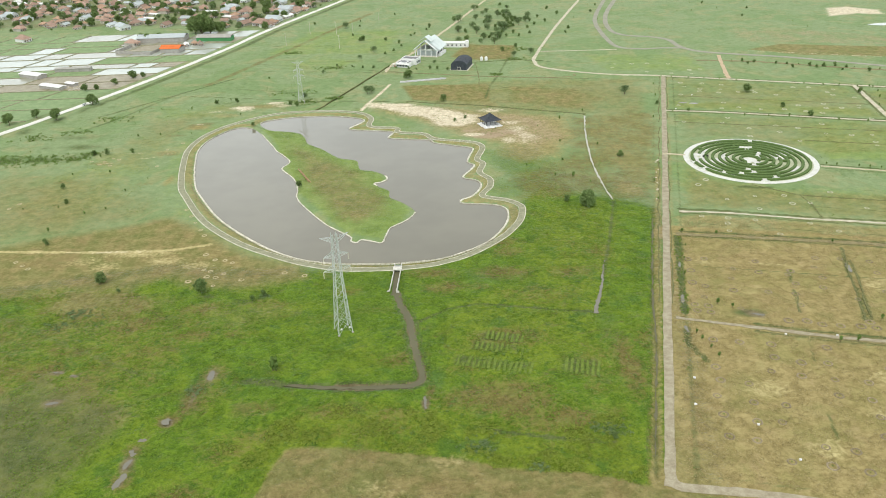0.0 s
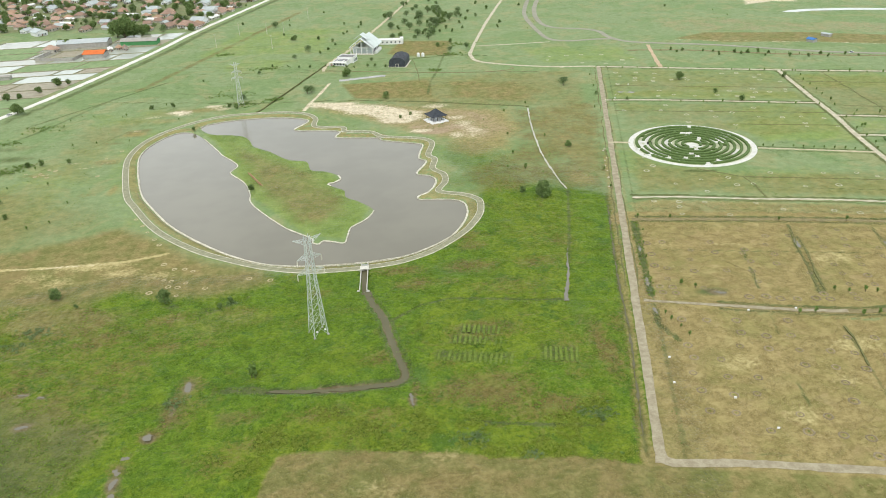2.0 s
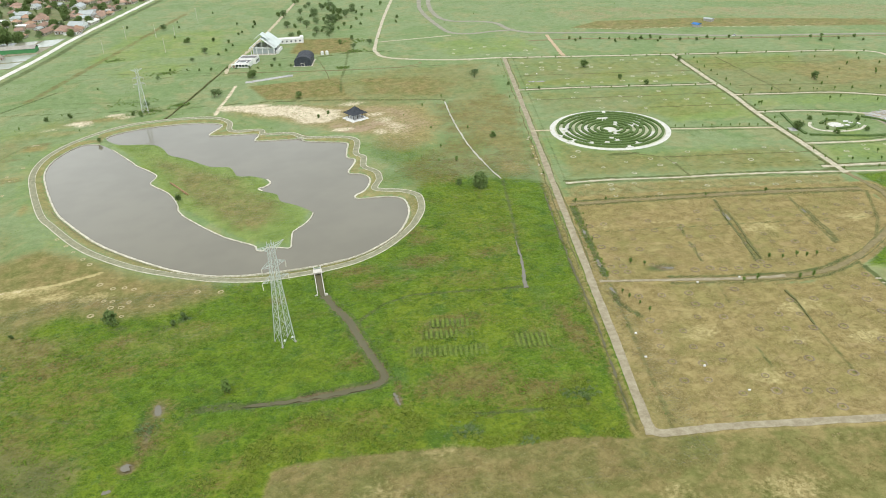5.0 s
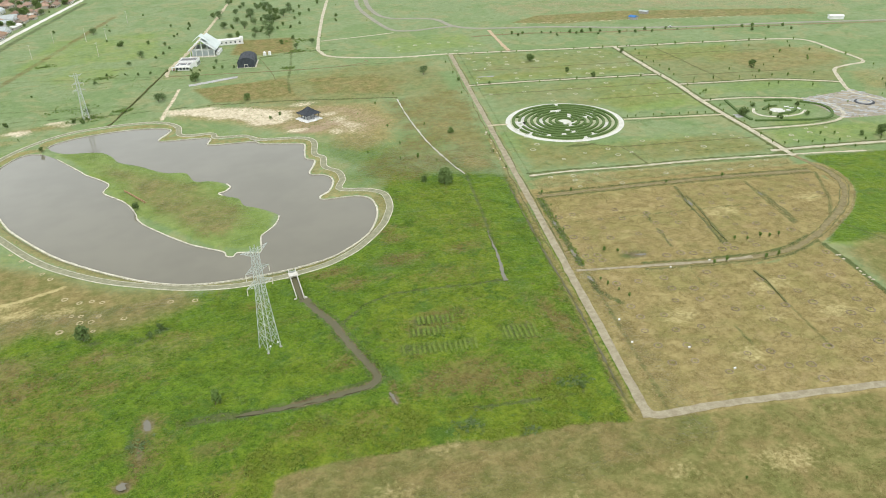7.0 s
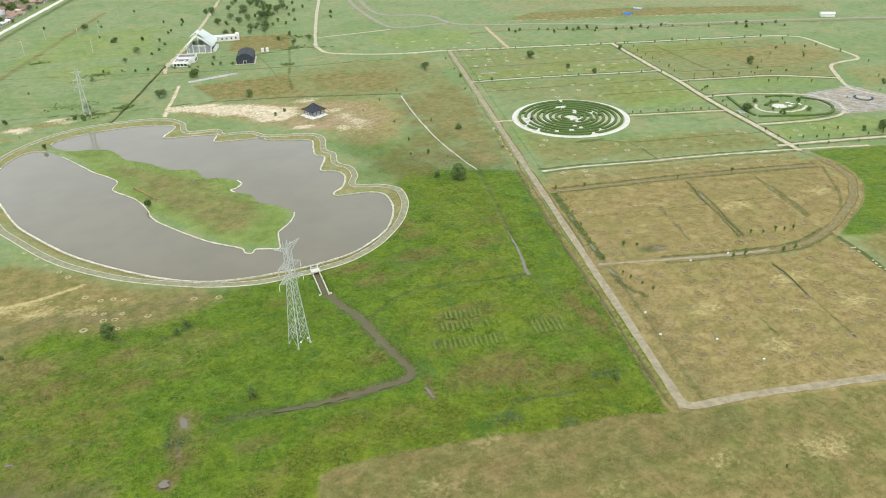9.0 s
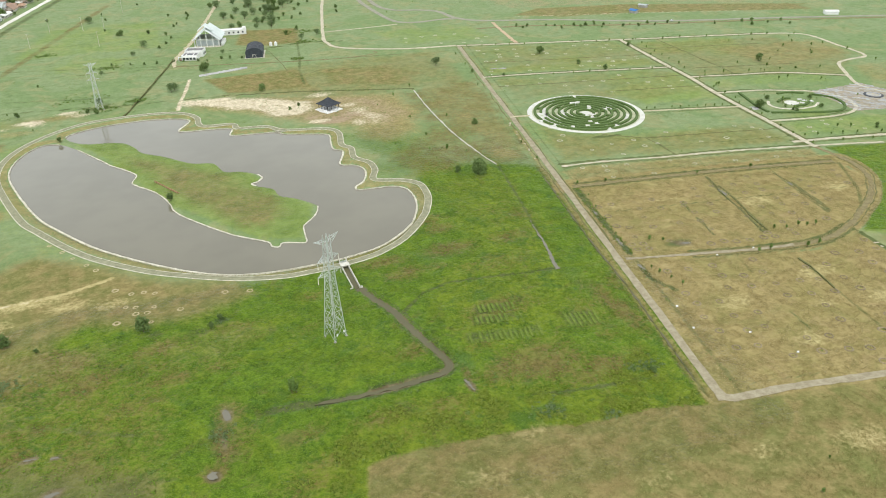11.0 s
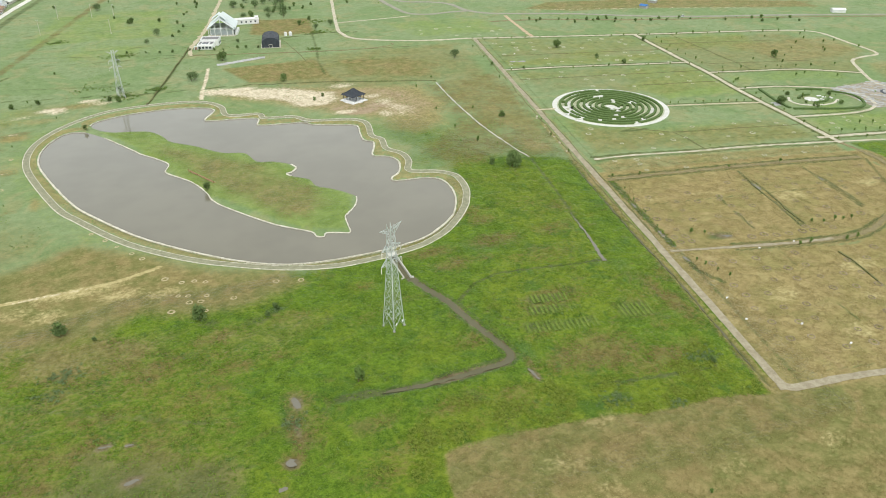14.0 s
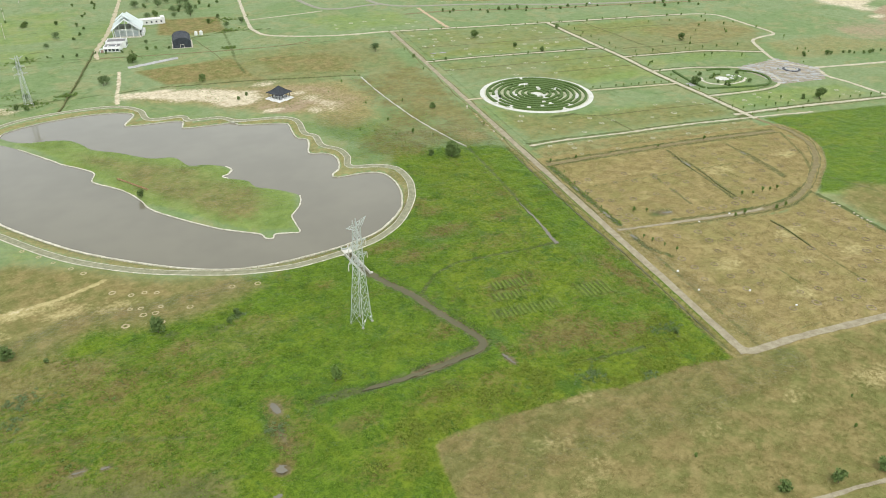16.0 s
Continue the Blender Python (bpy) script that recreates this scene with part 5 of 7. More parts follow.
def join_woods():
    vs, fs, mats, total = [], [], [], 0
    index = {MAT_BARK.name: 0, MAT_LEAF.name: 1, MAT_LEAF_PALE.name: 2, MAT_WEED_DARK.name: 3}
    for ob, m in WOODS:
        for child in ob.children:
            me = child.data
            co = np.empty(len(me.vertices) * 3)
            me.vertices.foreach_get("co", co)
            mm = np.array(m)
            vs.append(co.reshape(-1, 3) @ mm[:3, :3].T + mm[:3, 3])
            for p in me.polygons:
                fs.append([v + total for v in p.vertices])
                mats.append(index[me.materials[0].name])
            total += len(me.vertices)
    me = bpy.data.meshes.new("far_woods")
    me.from_pydata(np.concatenate(vs).tolist(), [], fs)
    for mat in (MAT_BARK, MAT_LEAF, MAT_LEAF_PALE, MAT_WEED_DARK):
        me.materials.append(mat)
    me.polygons.foreach_set("material_index", np.array(mats, np.int32))
    return tagged(new("far_woods", me), "scattered far trees of meadow and village", "trees", "", "stuff")


def row(a, b, step, kinds, lo=0.7, hi=1.3, wander=0.8):
    """Young trees in a line, with gaps."""
    a, b = np.array(a, float), np.array(b, float)
    n = max(1, int(np.linalg.norm(b - a) / step))
    for k in range(n + 1):
        if rng.uniform() < 0.18:
            continue
        p = a + (b - a) * k / n + rng.uniform(-wander, wander, 2)
        stand(kinds[int(rng.integers(len(kinds)))], p[0], p[1], rng.uniform(0, 360), rng.uniform(lo, hi))


for x, y in ((202.6, -6.1), (207, -8.8), (213.5, -9.5), (217.8, -10.6), (221.8, -11.6), (165.9, 70.4), (151, 73.4), (213.7, 57.3), (243.7, 51.2), (180.2, -19.7), (186.6, -20.1), (202.4, -25.1), (208.8, -25.5), (145.8, 9.2), (150.5, 5.8)):
    stand(SEEDLINGS[int(rng.integers(3))], x, y, rng.uniform(0, 360), rng.uniform(1.0, 1.4))
row((133, 8), (148, 60), 12, SEEDLINGS, 0.5, 0.8)
row((132, -10), (134, -26), 5, SEEDLINGS, 0.7, 1.1)
row((225.5, 351), (350, 306), 12, SEEDLINGS, 0.8, 1.3)
row((256, 153.5), (308, 135), 5.5, SEEDLINGS, 0.8, 1.0, 0.3)
row((302, 78), (330, 190), 11, SEEDLINGS, 0.9, 1.3, 1.5)
row((340, 216), (358, 303), 12, SEEDLINGS, 0.9, 1.3, 1.5)
row((305, 72), (405, 43), 8, SEEDLINGS, 0.9, 1.3)
row((300, 62), (345, 50), 9, SEEDLINGS, 0.8, 1.1)
row((200, 262), (330, 221), 14, SEEDLINGS, 0.8, 1.3, 2)
row((290, 398), (520, 300), 8.5, SMALL + SEEDLINGS, 0.5, 0.95, 2.0)
row((300, 385), (520, 290), 17, SMALL, 0.5, 0.8, 3.0)
row((360, 303), (490, 258), 12, SEEDLINGS, 0.8, 1.4, 2)
row((345, 200), (425, 170), 10, SEEDLINGS, 0.8, 1.4, 2)
row((395, 195), (480, 250), 16, SEEDLINGS, 0.8, 1.4, 3)
row((207, 330), (148, 110), 26, SEEDLINGS, 0.7, 1.1, 2.5)
row((60, 400), (-47, 425), 9, SMALL, 0.4, 0.7, 3.0)
row((-5, 470), (40, 600), 14, SMALL, 0.5, 0.8, 4)
row((90, 500), (140, 640), 9, SMALL + AIRY, 0.6, 1.0, 8)
row((428, 128), (560, 80), 7, SMALL, 0.5, 1.0, 3)
for _ in range(20):  # scattered self-sown trees in the northern meadow
    x, y = rng.uniform(-150, 120), rng.uniform(330, 700)
    if x > -140 + (y - 600) * 0.34 + 25 and not (-10 < x < 85 and 390 < y < 500):
        far_tree((SMALL + AIRY)[int(rng.integers(5))], x, y, rng.uniform(0, 360), rng.uniform(0.4, 0.95))
for _ in range(60):  # open woodland
    x, y = rng.normal(115, 26), rng.normal(600, 55)
    far_tree((SMALL + AIRY)[int(rng.integers(5))], x, y, rng.uniform(0, 360), rng.uniform(0.7, 1.3))
for _ in range(26):
    x, y = rng.uniform(170, 420), rng.uniform(500, 700)
    far_tree((SMALL + SEEDLINGS)[int(rng.integers(6))], x, y, rng.uniform(0, 360), rng.uniform(0.6, 1.0))
for _ in range(34):
    x, y = rng.uniform(-190, -20), rng.uniform(120, 330)
    if not inside(np.array([x]), np.array([y]), grow(RING_LINE, 8 if path_turn else -8))[0] and x < -118 + max(0, (y - 240) * 0.9):
        stand(SEEDLINGS[int(rng.integers(3))], x, y, rng.uniform(0, 360), rng.uniform(0.5, 1.1))
for _ in range(16):
    x, y = rng.uniform(75, 160), rng.uniform(130, 290)
    stand(SEEDLINGS[int(rng.integers(3))], x, y, rng.uniform(0, 360), rng.uniform(0.5, 1.2))
for _ in range(30):  # saplings inside the far plots
    x, y = rng.uniform(330, 500), rng.uniform(70, 270)
    stand(SEEDLINGS[int(rng.integers(3))], x, y, rng.uniform(0, 360), rng.uniform(0.8, 1.5))


def weed_field(name, label, mat, places, size, blades=5, seed=3):
    """Tufts of leaves, each a few leaning blades."""
    r = np.random.default_rng(seed)
    n = len(places)
    x, y, z = places[:, 0], places[:, 1], places[:, 2]
    s = size * r.uniform(0.5, 1.5, n)
    vs = []
    for k in range(blades):
        a = r.uniform(0, math.tau, n)
        lean = r.uniform(0.35, 1.0, n)
        tipx, tipy, tipz = x + np.cos(a) * s * lean, y + np.sin(a) * s * lean, z + s * (0.80 - 0.50 * lean)
        sx, sy = -np.sin(a) * s * 0.30, np.cos(a) * s * 0.30
        mx, my = x + np.cos(a) * s * lean * 0.35, y + np.sin(a) * s * lean * 0.35
        vs.append(np.stack([np.stack([mx - sx, my - sy, z - 0.05 + s * 0.25], 1), np.stack([mx + sx, my + sy, z - 0.05 + s * 0.25], 1), np.stack([tipx, tipy, tipz], 1)], 1))
    co = np.concatenate(vs).reshape(-1, 3)
    me = bpy.data.meshes.new(name)
    me.vertices.add(len(co))
    me.vertices.foreach_set("co", co.ravel())
    tri = len(co) // 3
    me.loops.add(len(co))
    me.loops.foreach_set("vertex_index", np.arange(len(co), dtype=np.int32))
    me.polygons.add(tri)
    me.polygons.foreach_set("loop_start", (np.arange(tri) * 3).astype(np.int32))
    me.update()
    me.validate()
    me.materials.append(mat)
    return tagged(new(name, me), label, "weeds", "", "stuff")


def scatter(n, seed, low, mask, box_, clump=8.0, cut=0.0):
    """Places on the ground where a mask is high, gathered in clumps."""
    r = np.random.default_rng(seed)
    x, y = r.uniform(box_[0], box_[1], n), r.uniform(box_[2], box_[3], n)
    i = np.clip(np.searchsorted(GX, x), 1, len(GX) - 1)
    j = np.clip(np.searchsorted(GY, y), 1, len(GY) - 1)
    k = j * len(GX) + i
    ok = (MASKS[mask][k] - (MASKS["dry"][k] + MASKS["olive"][k]) * (mask in ("lush", "gold")) - MASKS["mud"][k] - lanes_near[k] > low) & (np.abs(height[k]) < 0.5)
    x, y, z = x[ok], y[ok], height[k][ok]
    v = np.array([noise.noise((a / clump, b / clump, seed)) for a, b in zip(x, y)])
    keep = v > cut
    return np.stack([x[keep], y[keep], z[keep]], 1)


weed_field("weeds", "lush bright green weeds covering the field", MAT_WEED, scatter(120000, 11, 0.40, "lush", (-200, 150, -150, 120), 7, 0.0), 0.42)
weed_field("weeds", "dark green weed clumps in the wet field", MAT_WEED_DARK, scatter(26000, 12, 0.30, "lush", (-200, 150, -150, 120), 9, 0.12), 0.5, seed=4)
weed_field("weeds", "dark weeds growing along the ditches", MAT_WEED_DARK, scatter(160000, 13, 0.50, "weed", (-200, 150, -150, 430), 4, 0.0), 0.40, seed=6)

def thicket(seed, heaps):
    """Ground places gathered in uneven heaps: x, y, spread, count."""
    r = np.random.default_rng(seed)
    p = np.concatenate([np.column_stack([r.normal(x, w, n), r.normal(y, w * 0.6, n)]) for x, y, w, n in heaps])
    return np.column_stack([p, np.full(len(p), -0.05)])


weed_field("weeds", "dark tussocks scattered over the meadow", MAT_WEED_DARK, np.concatenate([scatter(14000, 15, -1.0, "lush", (-180, 150, 120, 430), 16, 0.16), scatter(6000, 16, -1.0, "lush", (150, 480, 60, 330), 14, 0.2)]), 0.55, seed=8)

weed_field("dry_grass", "thin dry straw-coloured grass on the brown plots", MAT_DRY_GRASS, scatter(150000, 17, 0.55, "dry", (100, 300, -125, 90), 5, -0.1), 0.30, 4, seed=9)
weed_field("dry_grass", "short olive grass on the mown field", MAT_OLIVE_GRASS, scatter(90000, 18, 0.6, "olive", (-40, 240, -190, -60), 5, -0.15), 0.28, 4, seed=10)


def shrubs(name, label, mat, places, seed, big=1.0):
    """Low leafy mounds a metre or two across."""
    r = np.random.default_rng(seed)
    n, leaves = len(places), 22
    c = np.repeat(places, leaves, 0)
    size = np.repeat(big * r.uniform(0.35, 0.9, n) ** 1.3, leaves)[:, None]
    d = r.normal(size=(n * leaves, 3))
    d[:, 2] = np.abs(d[:, 2]) + 0.7
    d /= np.linalg.norm(d, axis=1)[:, None]
    p = c + d * size * np.array((1.3, 1.3, 0.8)) * r.uniform(0.6, 1.1, (n * leaves, 1))
    u = np.cross(d, r.normal(size=(n * leaves, 3)))
    u /= np.linalg.norm(u, axis=1)[:, None] + 1e-9
    w = np.cross(d, u)
    s = size * r.uniform(0.36, 0.62, (n * leaves, 1))
    co = np.stack([p - u * s * 0.6, p + w * s * 0.4 - d * s * 0.15, p + u * s * 0.6, p - w * s * 0.4 - d * s * 0.15], 1).reshape(-1, 3)
    me = bpy.data.meshes.new(name)
    me.from_pydata(co.tolist(), [], np.arange(len(co)).reshape(-1, 4).tolist())
    me.materials.append(mat)
    return tagged(new(name, me), label, "shrubs", "", "stuff")


shrubs("low_shrubs", "low bright yellow-green shrubs in the wet field", MAT_WEED, scatter(15000, 21, 0.45, "lush", (-140, 128, -95, 112), 13, 0.08), 22, 0.8)
shrubs("low_shrubs", "rounded yellow-green bushes at the edge of the wet field", MAT_WEED_GOLD, scatter(9000, 27, 0.5, "gold", (-40, 100, -88, -40), 9, 0.04), 28, 0.95)
shrubs("low_shrubs", "dark rank shrubs in uneven clumps on the meadow", MAT_WEED_DARK, thicket(33, ((-228, 209, 8, 120), (-205, 207, 9, 130), (-185, 208, 4, 60), (-178, 216, 3, 30), (-36, 325, 3, 60), (-60, 318, 6, 70), (-50, 423, 7, 60), (-93, 486, 4, 40),
                                                                                                                                   (-230, 252, 7, 50), (-205, 262, 6, 40), (-190, 290, 6, 40), (-70, 345, 10, 50), (120, 470, 8, 70), (110, 432, 6, 60), (90, 380, 3, 50))), 34, 1.5)
shrubs("low_shrubs", "pale bluish-green bushes in the wet field", MAT_LEAF_PALE, thicket(35, ((88, -62, 3.2, 60), (47, -68, 3.0, 60), (-108, 20, 4.5, 70), (-113, 11, 3, 36), (-35.6, 28.4, 1.4, 24), (-47, -34, 2.6, 30), (64, -77.5, 1.8, 24))), 36, 1.0)
side_ditch = smooth([(147.7, 70.3), (141.4, 44.9), (133.5, 12.4), (131.4, 3.8)], 0.8)
side_ditch = np.concatenate([side_ditch + sides(side_ditch) * k for k in (-1.3, 0.9, 1.6)])
side_ditch = side_ditch + rng.uniform(-0.6, 0.6, side_ditch.shape)
shrubs("low_shrubs", "rank green weeds lining a roadside ditch", MAT_WEED, np.column_stack([side_ditch, np.full(len(side_ditch), -0.05)])[rng.uniform(size=len(side_ditch)) < 0.4], 29, 0.7)
shrubs("low_shrubs", "low deep green shrubs in the wet field", MAT_WEED_DARK, scatter(2400, 24, 0.45, "lush", (-140, 128, -95, 112), 11, 0.18), 25)

# ---- transmission towers ----
def lattice_tower(m):
    top = thing("pylon", "tall galvanised steel lattice pylon standing in the field", "power pylon", "power pylons", "", m)
    H0, W0, WAIST, ZW = 41.0, 5.5, 2.7, 24.0

    def half(z):
        if z < ZW:
            return (W0 + (WAIST - W0) * z / ZW) / 2
        return (WAIST + (1.7 - WAIST) * (z - ZW) / (H0 - ZW)) / 2
    for sx, sy in ((1, 1), (1, -1), (-1, 1), (-1, -1)):
        bm = bmesh.new()
        for a, b in ((0, ZW), (ZW, H0)):
            beam(bm, (sx * half(a), sy * half(a), a - (0.3 if a == 0 else 0)), (sx * half(b), sy * half(b), b), 0.20)
        part("leg", bm, MAT_STEEL, top)
        bm = bmesh.new()
        box(bm, sx * W0 / 2 - 0.4, sy * W0 / 2 - 0.4, -0.4, sx * W0 / 2 + 0.4, sy * W0 / 2 + 0.4, 0.2)
        part("footing", bm, MAT_WALL_GREY, top, "concrete footing")
    levels = [0, 6.2, 11.4, 15.8, 19.4, 22.4, 24.8, 27.2, 29.6, 32, 34.4, 37, 40.4]
    for face in range(4):
        c, s = math.cos(face * math.pi / 2), math.sin(face * math.pi / 2)

        def at(u, z):
            h = half(z)
            return (c * h - s * u * h, s * h + c * u * h, z)

        def brace(a, b, w):
            bm = bmesh.new()
            beam(bm, a, b, w)
            part("brace", bm, MAT_STEEL, top)
        for a, b in zip(levels, levels[1:]):
            w = 0.085 if a < 24 else 0.075
            brace(at(-1, a), at(1, b), w), brace(at(1, a), at(-1, b), w)
            if a >= 5:
                brace(at(-1, a), at(1, a), w)
            if a < 10:
                mid = (a + b) / 2
                brace(at(-1, mid), at(0, a if a else b), 0.07), brace(at(1, mid), at(0, a if a else b), 0.07)
    for z, reach in ((26.2, 5.2), (31.8, 4.7), (37.6, 5.4)):
        for side in (-1, 1):
            bm = bmesh.new()
            h, h2 = half(z), half(z + 1.7)
            tip = (side * reach, 0, z + (0.3 if z < 37 else 2.6))
            for sy in (-1, 1):
                beam(bm, (side * h, sy * h, z), tip, 0.11)
                beam(bm, (side * h2, sy * h2, z + 1.7), tip, 0.11)
                for f in (0.3, 0.6):
                    p = [h + (reach - h) * f, h * (1 - f)]
                    q = z + 1.7 + (tip[2] - z - 1.7) * f
                    beam(bm, (side * p[0], sy * p[1], z + (tip[2] - z) * f), (side * p[0], sy * p[1], q), 0.09)
                    beam(bm, (side * p[0], sy * p[1], z + (tip[2] - z) * f), (side * (h + (reach - h) * (f - 0.3)), sy * h2 * (1.3 - f), z + 1.7 + (tip[2] - z - 1.7) * (f - 0.3)), 0.09)
            arm = part("crossarm", bm, MAT_STEEL, top)
            if z < 37:
                bm = bmesh.new()
                taper(bm, (tip[0], 0, tip[2]), (tip[0], 0, tip[2] - 2.6), 0.11, 0.11, 6)
                for k in range(6):
                    taper(bm, (tip[0], 0, tip[2] - 0.5 - k * 0.33), (tip[0], 0, tip[2] - 0.62 - k * 0.33), 0.09, 0.2, 8)
                part("insulator", bm, MAT_STONE, arm, "pale hanging insulator string")
    for k in (-1, 1):
        bm = bmesh.new()
        box(bm, k * 1.6 - 0.35, -2.95, 2.2, k * 1.6 + 0.35, -2.88, 3.0)
        beam(bm, (k * 1.6, -2.86, 2.6), (k * 3.0, -3.2, 2.4), 0.06)
        part("sign_plate", bm, MAT_WHITE, top, "small white sign plate")
    return top


pylon = lattice_tower(pose(0, 0, 0, 0, 0, 11 + 14))
far_pylon = copy_thing(pylon, pose(-60.5, 316.5, 0, 0, 0, 11))
far_pylon.scale = (0.76, 0.76, 0.76)


# ---- lake outlet ----
def outlet():
    top = thing("lake_outlet", "white concrete outlet sluice with side walls and a small bridge", "sluice", "", "", pose(18.6, 40, 0, 0, 0, -4))
    for s in (-1, 1):
        bm = bmesh.new()
        box(bm, s * 1.45 - 0.15, -11.5, -1.5, s * 1.45 + 0.15, 10.5, 0.5)
        part("side_wall", bm, MAT_PALE_WALL, top)
        bm = bmesh.new()
        box(bm, 0, -0.15, -1.5, 1.2, 0.15, 0.35, Matrix.Translation((s * 1.45, -11.4, 0)) @ Matrix.Rotation(radians(-20 if s > 0 else 200), 4, "Z"))
        part("wing_wall", bm, MAT_PALE_WALL, top)
        bm = bmesh.new()
        box(bm, s * 1.45 - 0.22, 10.1, -1.2, s * 1.45 + 0.22, 10.6, 1.5)
        part("post", bm, MAT_PALE_WALL, top)
    bm = bmesh.new()
    box(bm, -1.25, -11.5, -1.45, 1.25, 12.5, -1.28)
    part("channel_floor", bm, MAT_WALL_GREY, top, "dark wet concrete floor")
    bm = bmesh.new()
    box(bm, -1.9, 6.0, 0.56, 1.9, 8.8, 0.8)
    part("bridge_deck", bm, MAT_PALE_WALL, top)
    bm = bmesh.new()
    box(bm, -1.25, 9.9, -1.3, 1.25, 10.1, 0.9)
    part("gate", bm, MAT_STEEL, top, "steel sluice gate")
    bm = bmesh.new()
    box(bm, -1.24, -11.4, -0.85, 1.24, 9.8, -0.8)
    part("outflow_water", bm, MAT_CANAL, top, "thin brown outflow water")
    return top


outlet()


# ---- hedge maze ----
def hedge_arc(r, a0, a1, width, tall, r2=None):
    """A clipped hedge along an arc (or from r to r2 along one angle), with an uneven skin."""
    bm = bmesh.new()
    if r2 is None:
        n = max(2, int(abs(a1 - a0) * r / 1.1))
        pts = [(r * math.cos(a0 + (a1 - a0) * k / n), r * math.sin(a0 + (a1 - a0) * k / n), a0 + (a1 - a0) * k / n) for k in range(n + 1)]
    else:
        n = max(2, int(abs(r2 - r) / 1.1))
        pts = [((r + (r2 - r) * k / n) * math.cos(a0), (r + (r2 - r) * k / n) * math.sin(a0), a0 + math.pi / 2) for k in range(n + 1)]
    rows = []
    for x, y, a in pts:
        ring = []
        for off, z in ((-0.5, -0.1), (-0.52, tall * 0.8), (-0.3, tall), (0.3, tall), (0.52, tall * 0.8), (0.5, -0.1)):
            p = Vector((x + off * width * math.cos(a), y + off * width * math.sin(a), z))
            if z > 0:
                p += Vector((noise.noise(p * 1.3), noise.noise(p * 1.3 + Vector((9, 0, 0))), noise.noise(p * 1.1 + Vector((0, 7, 0))))) * 0.16
            ring.append(bm.verts.new(p))
        rows.append(ring)
    for u, v in zip(rows, rows[1:]):
        for j in range(5):
            bm.faces.new((u[j], u[j + 1], v[j + 1], v[j]))
    bm.faces.new(rows[0]), bm.faces.new(rows[-1][::-1])
    bmesh.ops.recalc_face_normals(bm, faces=bm.faces[:])
    return bm


def disc(r0, r1, z, base=-0.2, n=96, a0=0.0, a1=math.tau):
    bm = bmesh.new()
    full = abs(a1 - a0 - math.tau) < 1e-6
    k = n if full else n + 1
    rows = []
    for i in range(k):
        a = a0 + (a1 - a0) * i / n
        rows.append([bm.verts.new((r * math.cos(a), r * math.sin(a), h)) for r, h in ((r0, base), (r0, z), (r1, z), (r1, base))])
    for i in range(k if full else k - 1):
        u, v = rows[i], rows[(i + 1) % k]
        for j in range(3):
            bm.faces.new((u[j], u[j + 1], v[j + 1], v[j]))
    bmesh.ops.recalc_face_normals(bm, faces=bm.faces[:])
    return bm


def maze():
    r = np.random.default_rng(21)
    top = thing("hedge_maze", "round clipped green hedge maze on white paving", "hedge maze", "", "", pose(217.4, 165.0, 0))
    part("paving", disc(0.4, 33.6, 0.03), MAT_MAZE_FLOOR, top, "trodden grass floor between the hedges")
    part("outer_path", disc(33.6, 36.6, 0.09), MAT_WHITE_PAVE, top, "white paved ring path")
    part("centre_plaza", disc(0.01, 3.4, 0.14, n=40), MAT_WHITE_PAVE, top, "white paved centre circle")
    radii = [5.2, 9.0, 12.8, 16.6, 20.4, 24.2, 28.0, 31.8]
    for k, rad in enumerate(radii):
        gaps = sorted(r.uniform(0, math.tau, 2 + (k > 2) + (k > 5)))
        for i, g in enumerate(gaps):
            nxt = gaps[(i + 1) % len(gaps)] + (math.tau if i == len(gaps) - 1 else 0)
            gap = 2.6 / rad
            if nxt - g > 3 * gap:
                pieces = max(1, int((nxt - g) * rad / 45))
                for q in range(pieces):
                    b0, b1 = g + gap + (nxt - g - gap) * q / pieces, g + gap + (nxt - g - gap) * (q + 1) / pieces
                    part("hedge", hedge_arc(rad, b0, b1, 1.6, 1.2), MAT_HEDGE, top)
            a = g + gap / 2  # white pad in the gap
            part("gap_paving", disc(rad - 1.6, rad + 1.6, 0.36, 0, 6, a - 2.2 / rad, a + 2.2 / rad), MAT_WHITE_PAVE, top, "white paving slab at a gap")
        if k:
            for _ in range(2):
                a = r.uniform(0, math.tau)
                part("hedge", hedge_arc(radii[k - 1] + 0.7, a, a, 1.6, 1.35, rad - 0.7), MAT_HEDGE, top)
    walks = 0
    for k in range(len(radii) - 1):  # paved stretches of the walks
        for _ in range(2 + k):
            a, w = r.choice((0.0, math.pi)) + r.normal(0.1, 0.55), r.uniform(0.25, 0.8)
            walks += 1
            part("walk_paving", disc(radii[k] + 0.8, radii[k + 1] - 0.8, 0.12 + 0.004 * walks, 0, 24, a, a + w), MAT_WHITE_PAVE, top, "white paved walk between hedges")
    return top


MAT_MAZE_FLOOR = simple("maze_floor", (0.38, 0.42, 0.25), (0.60, 0.62, 0.46), 4, 0.4)
maze()


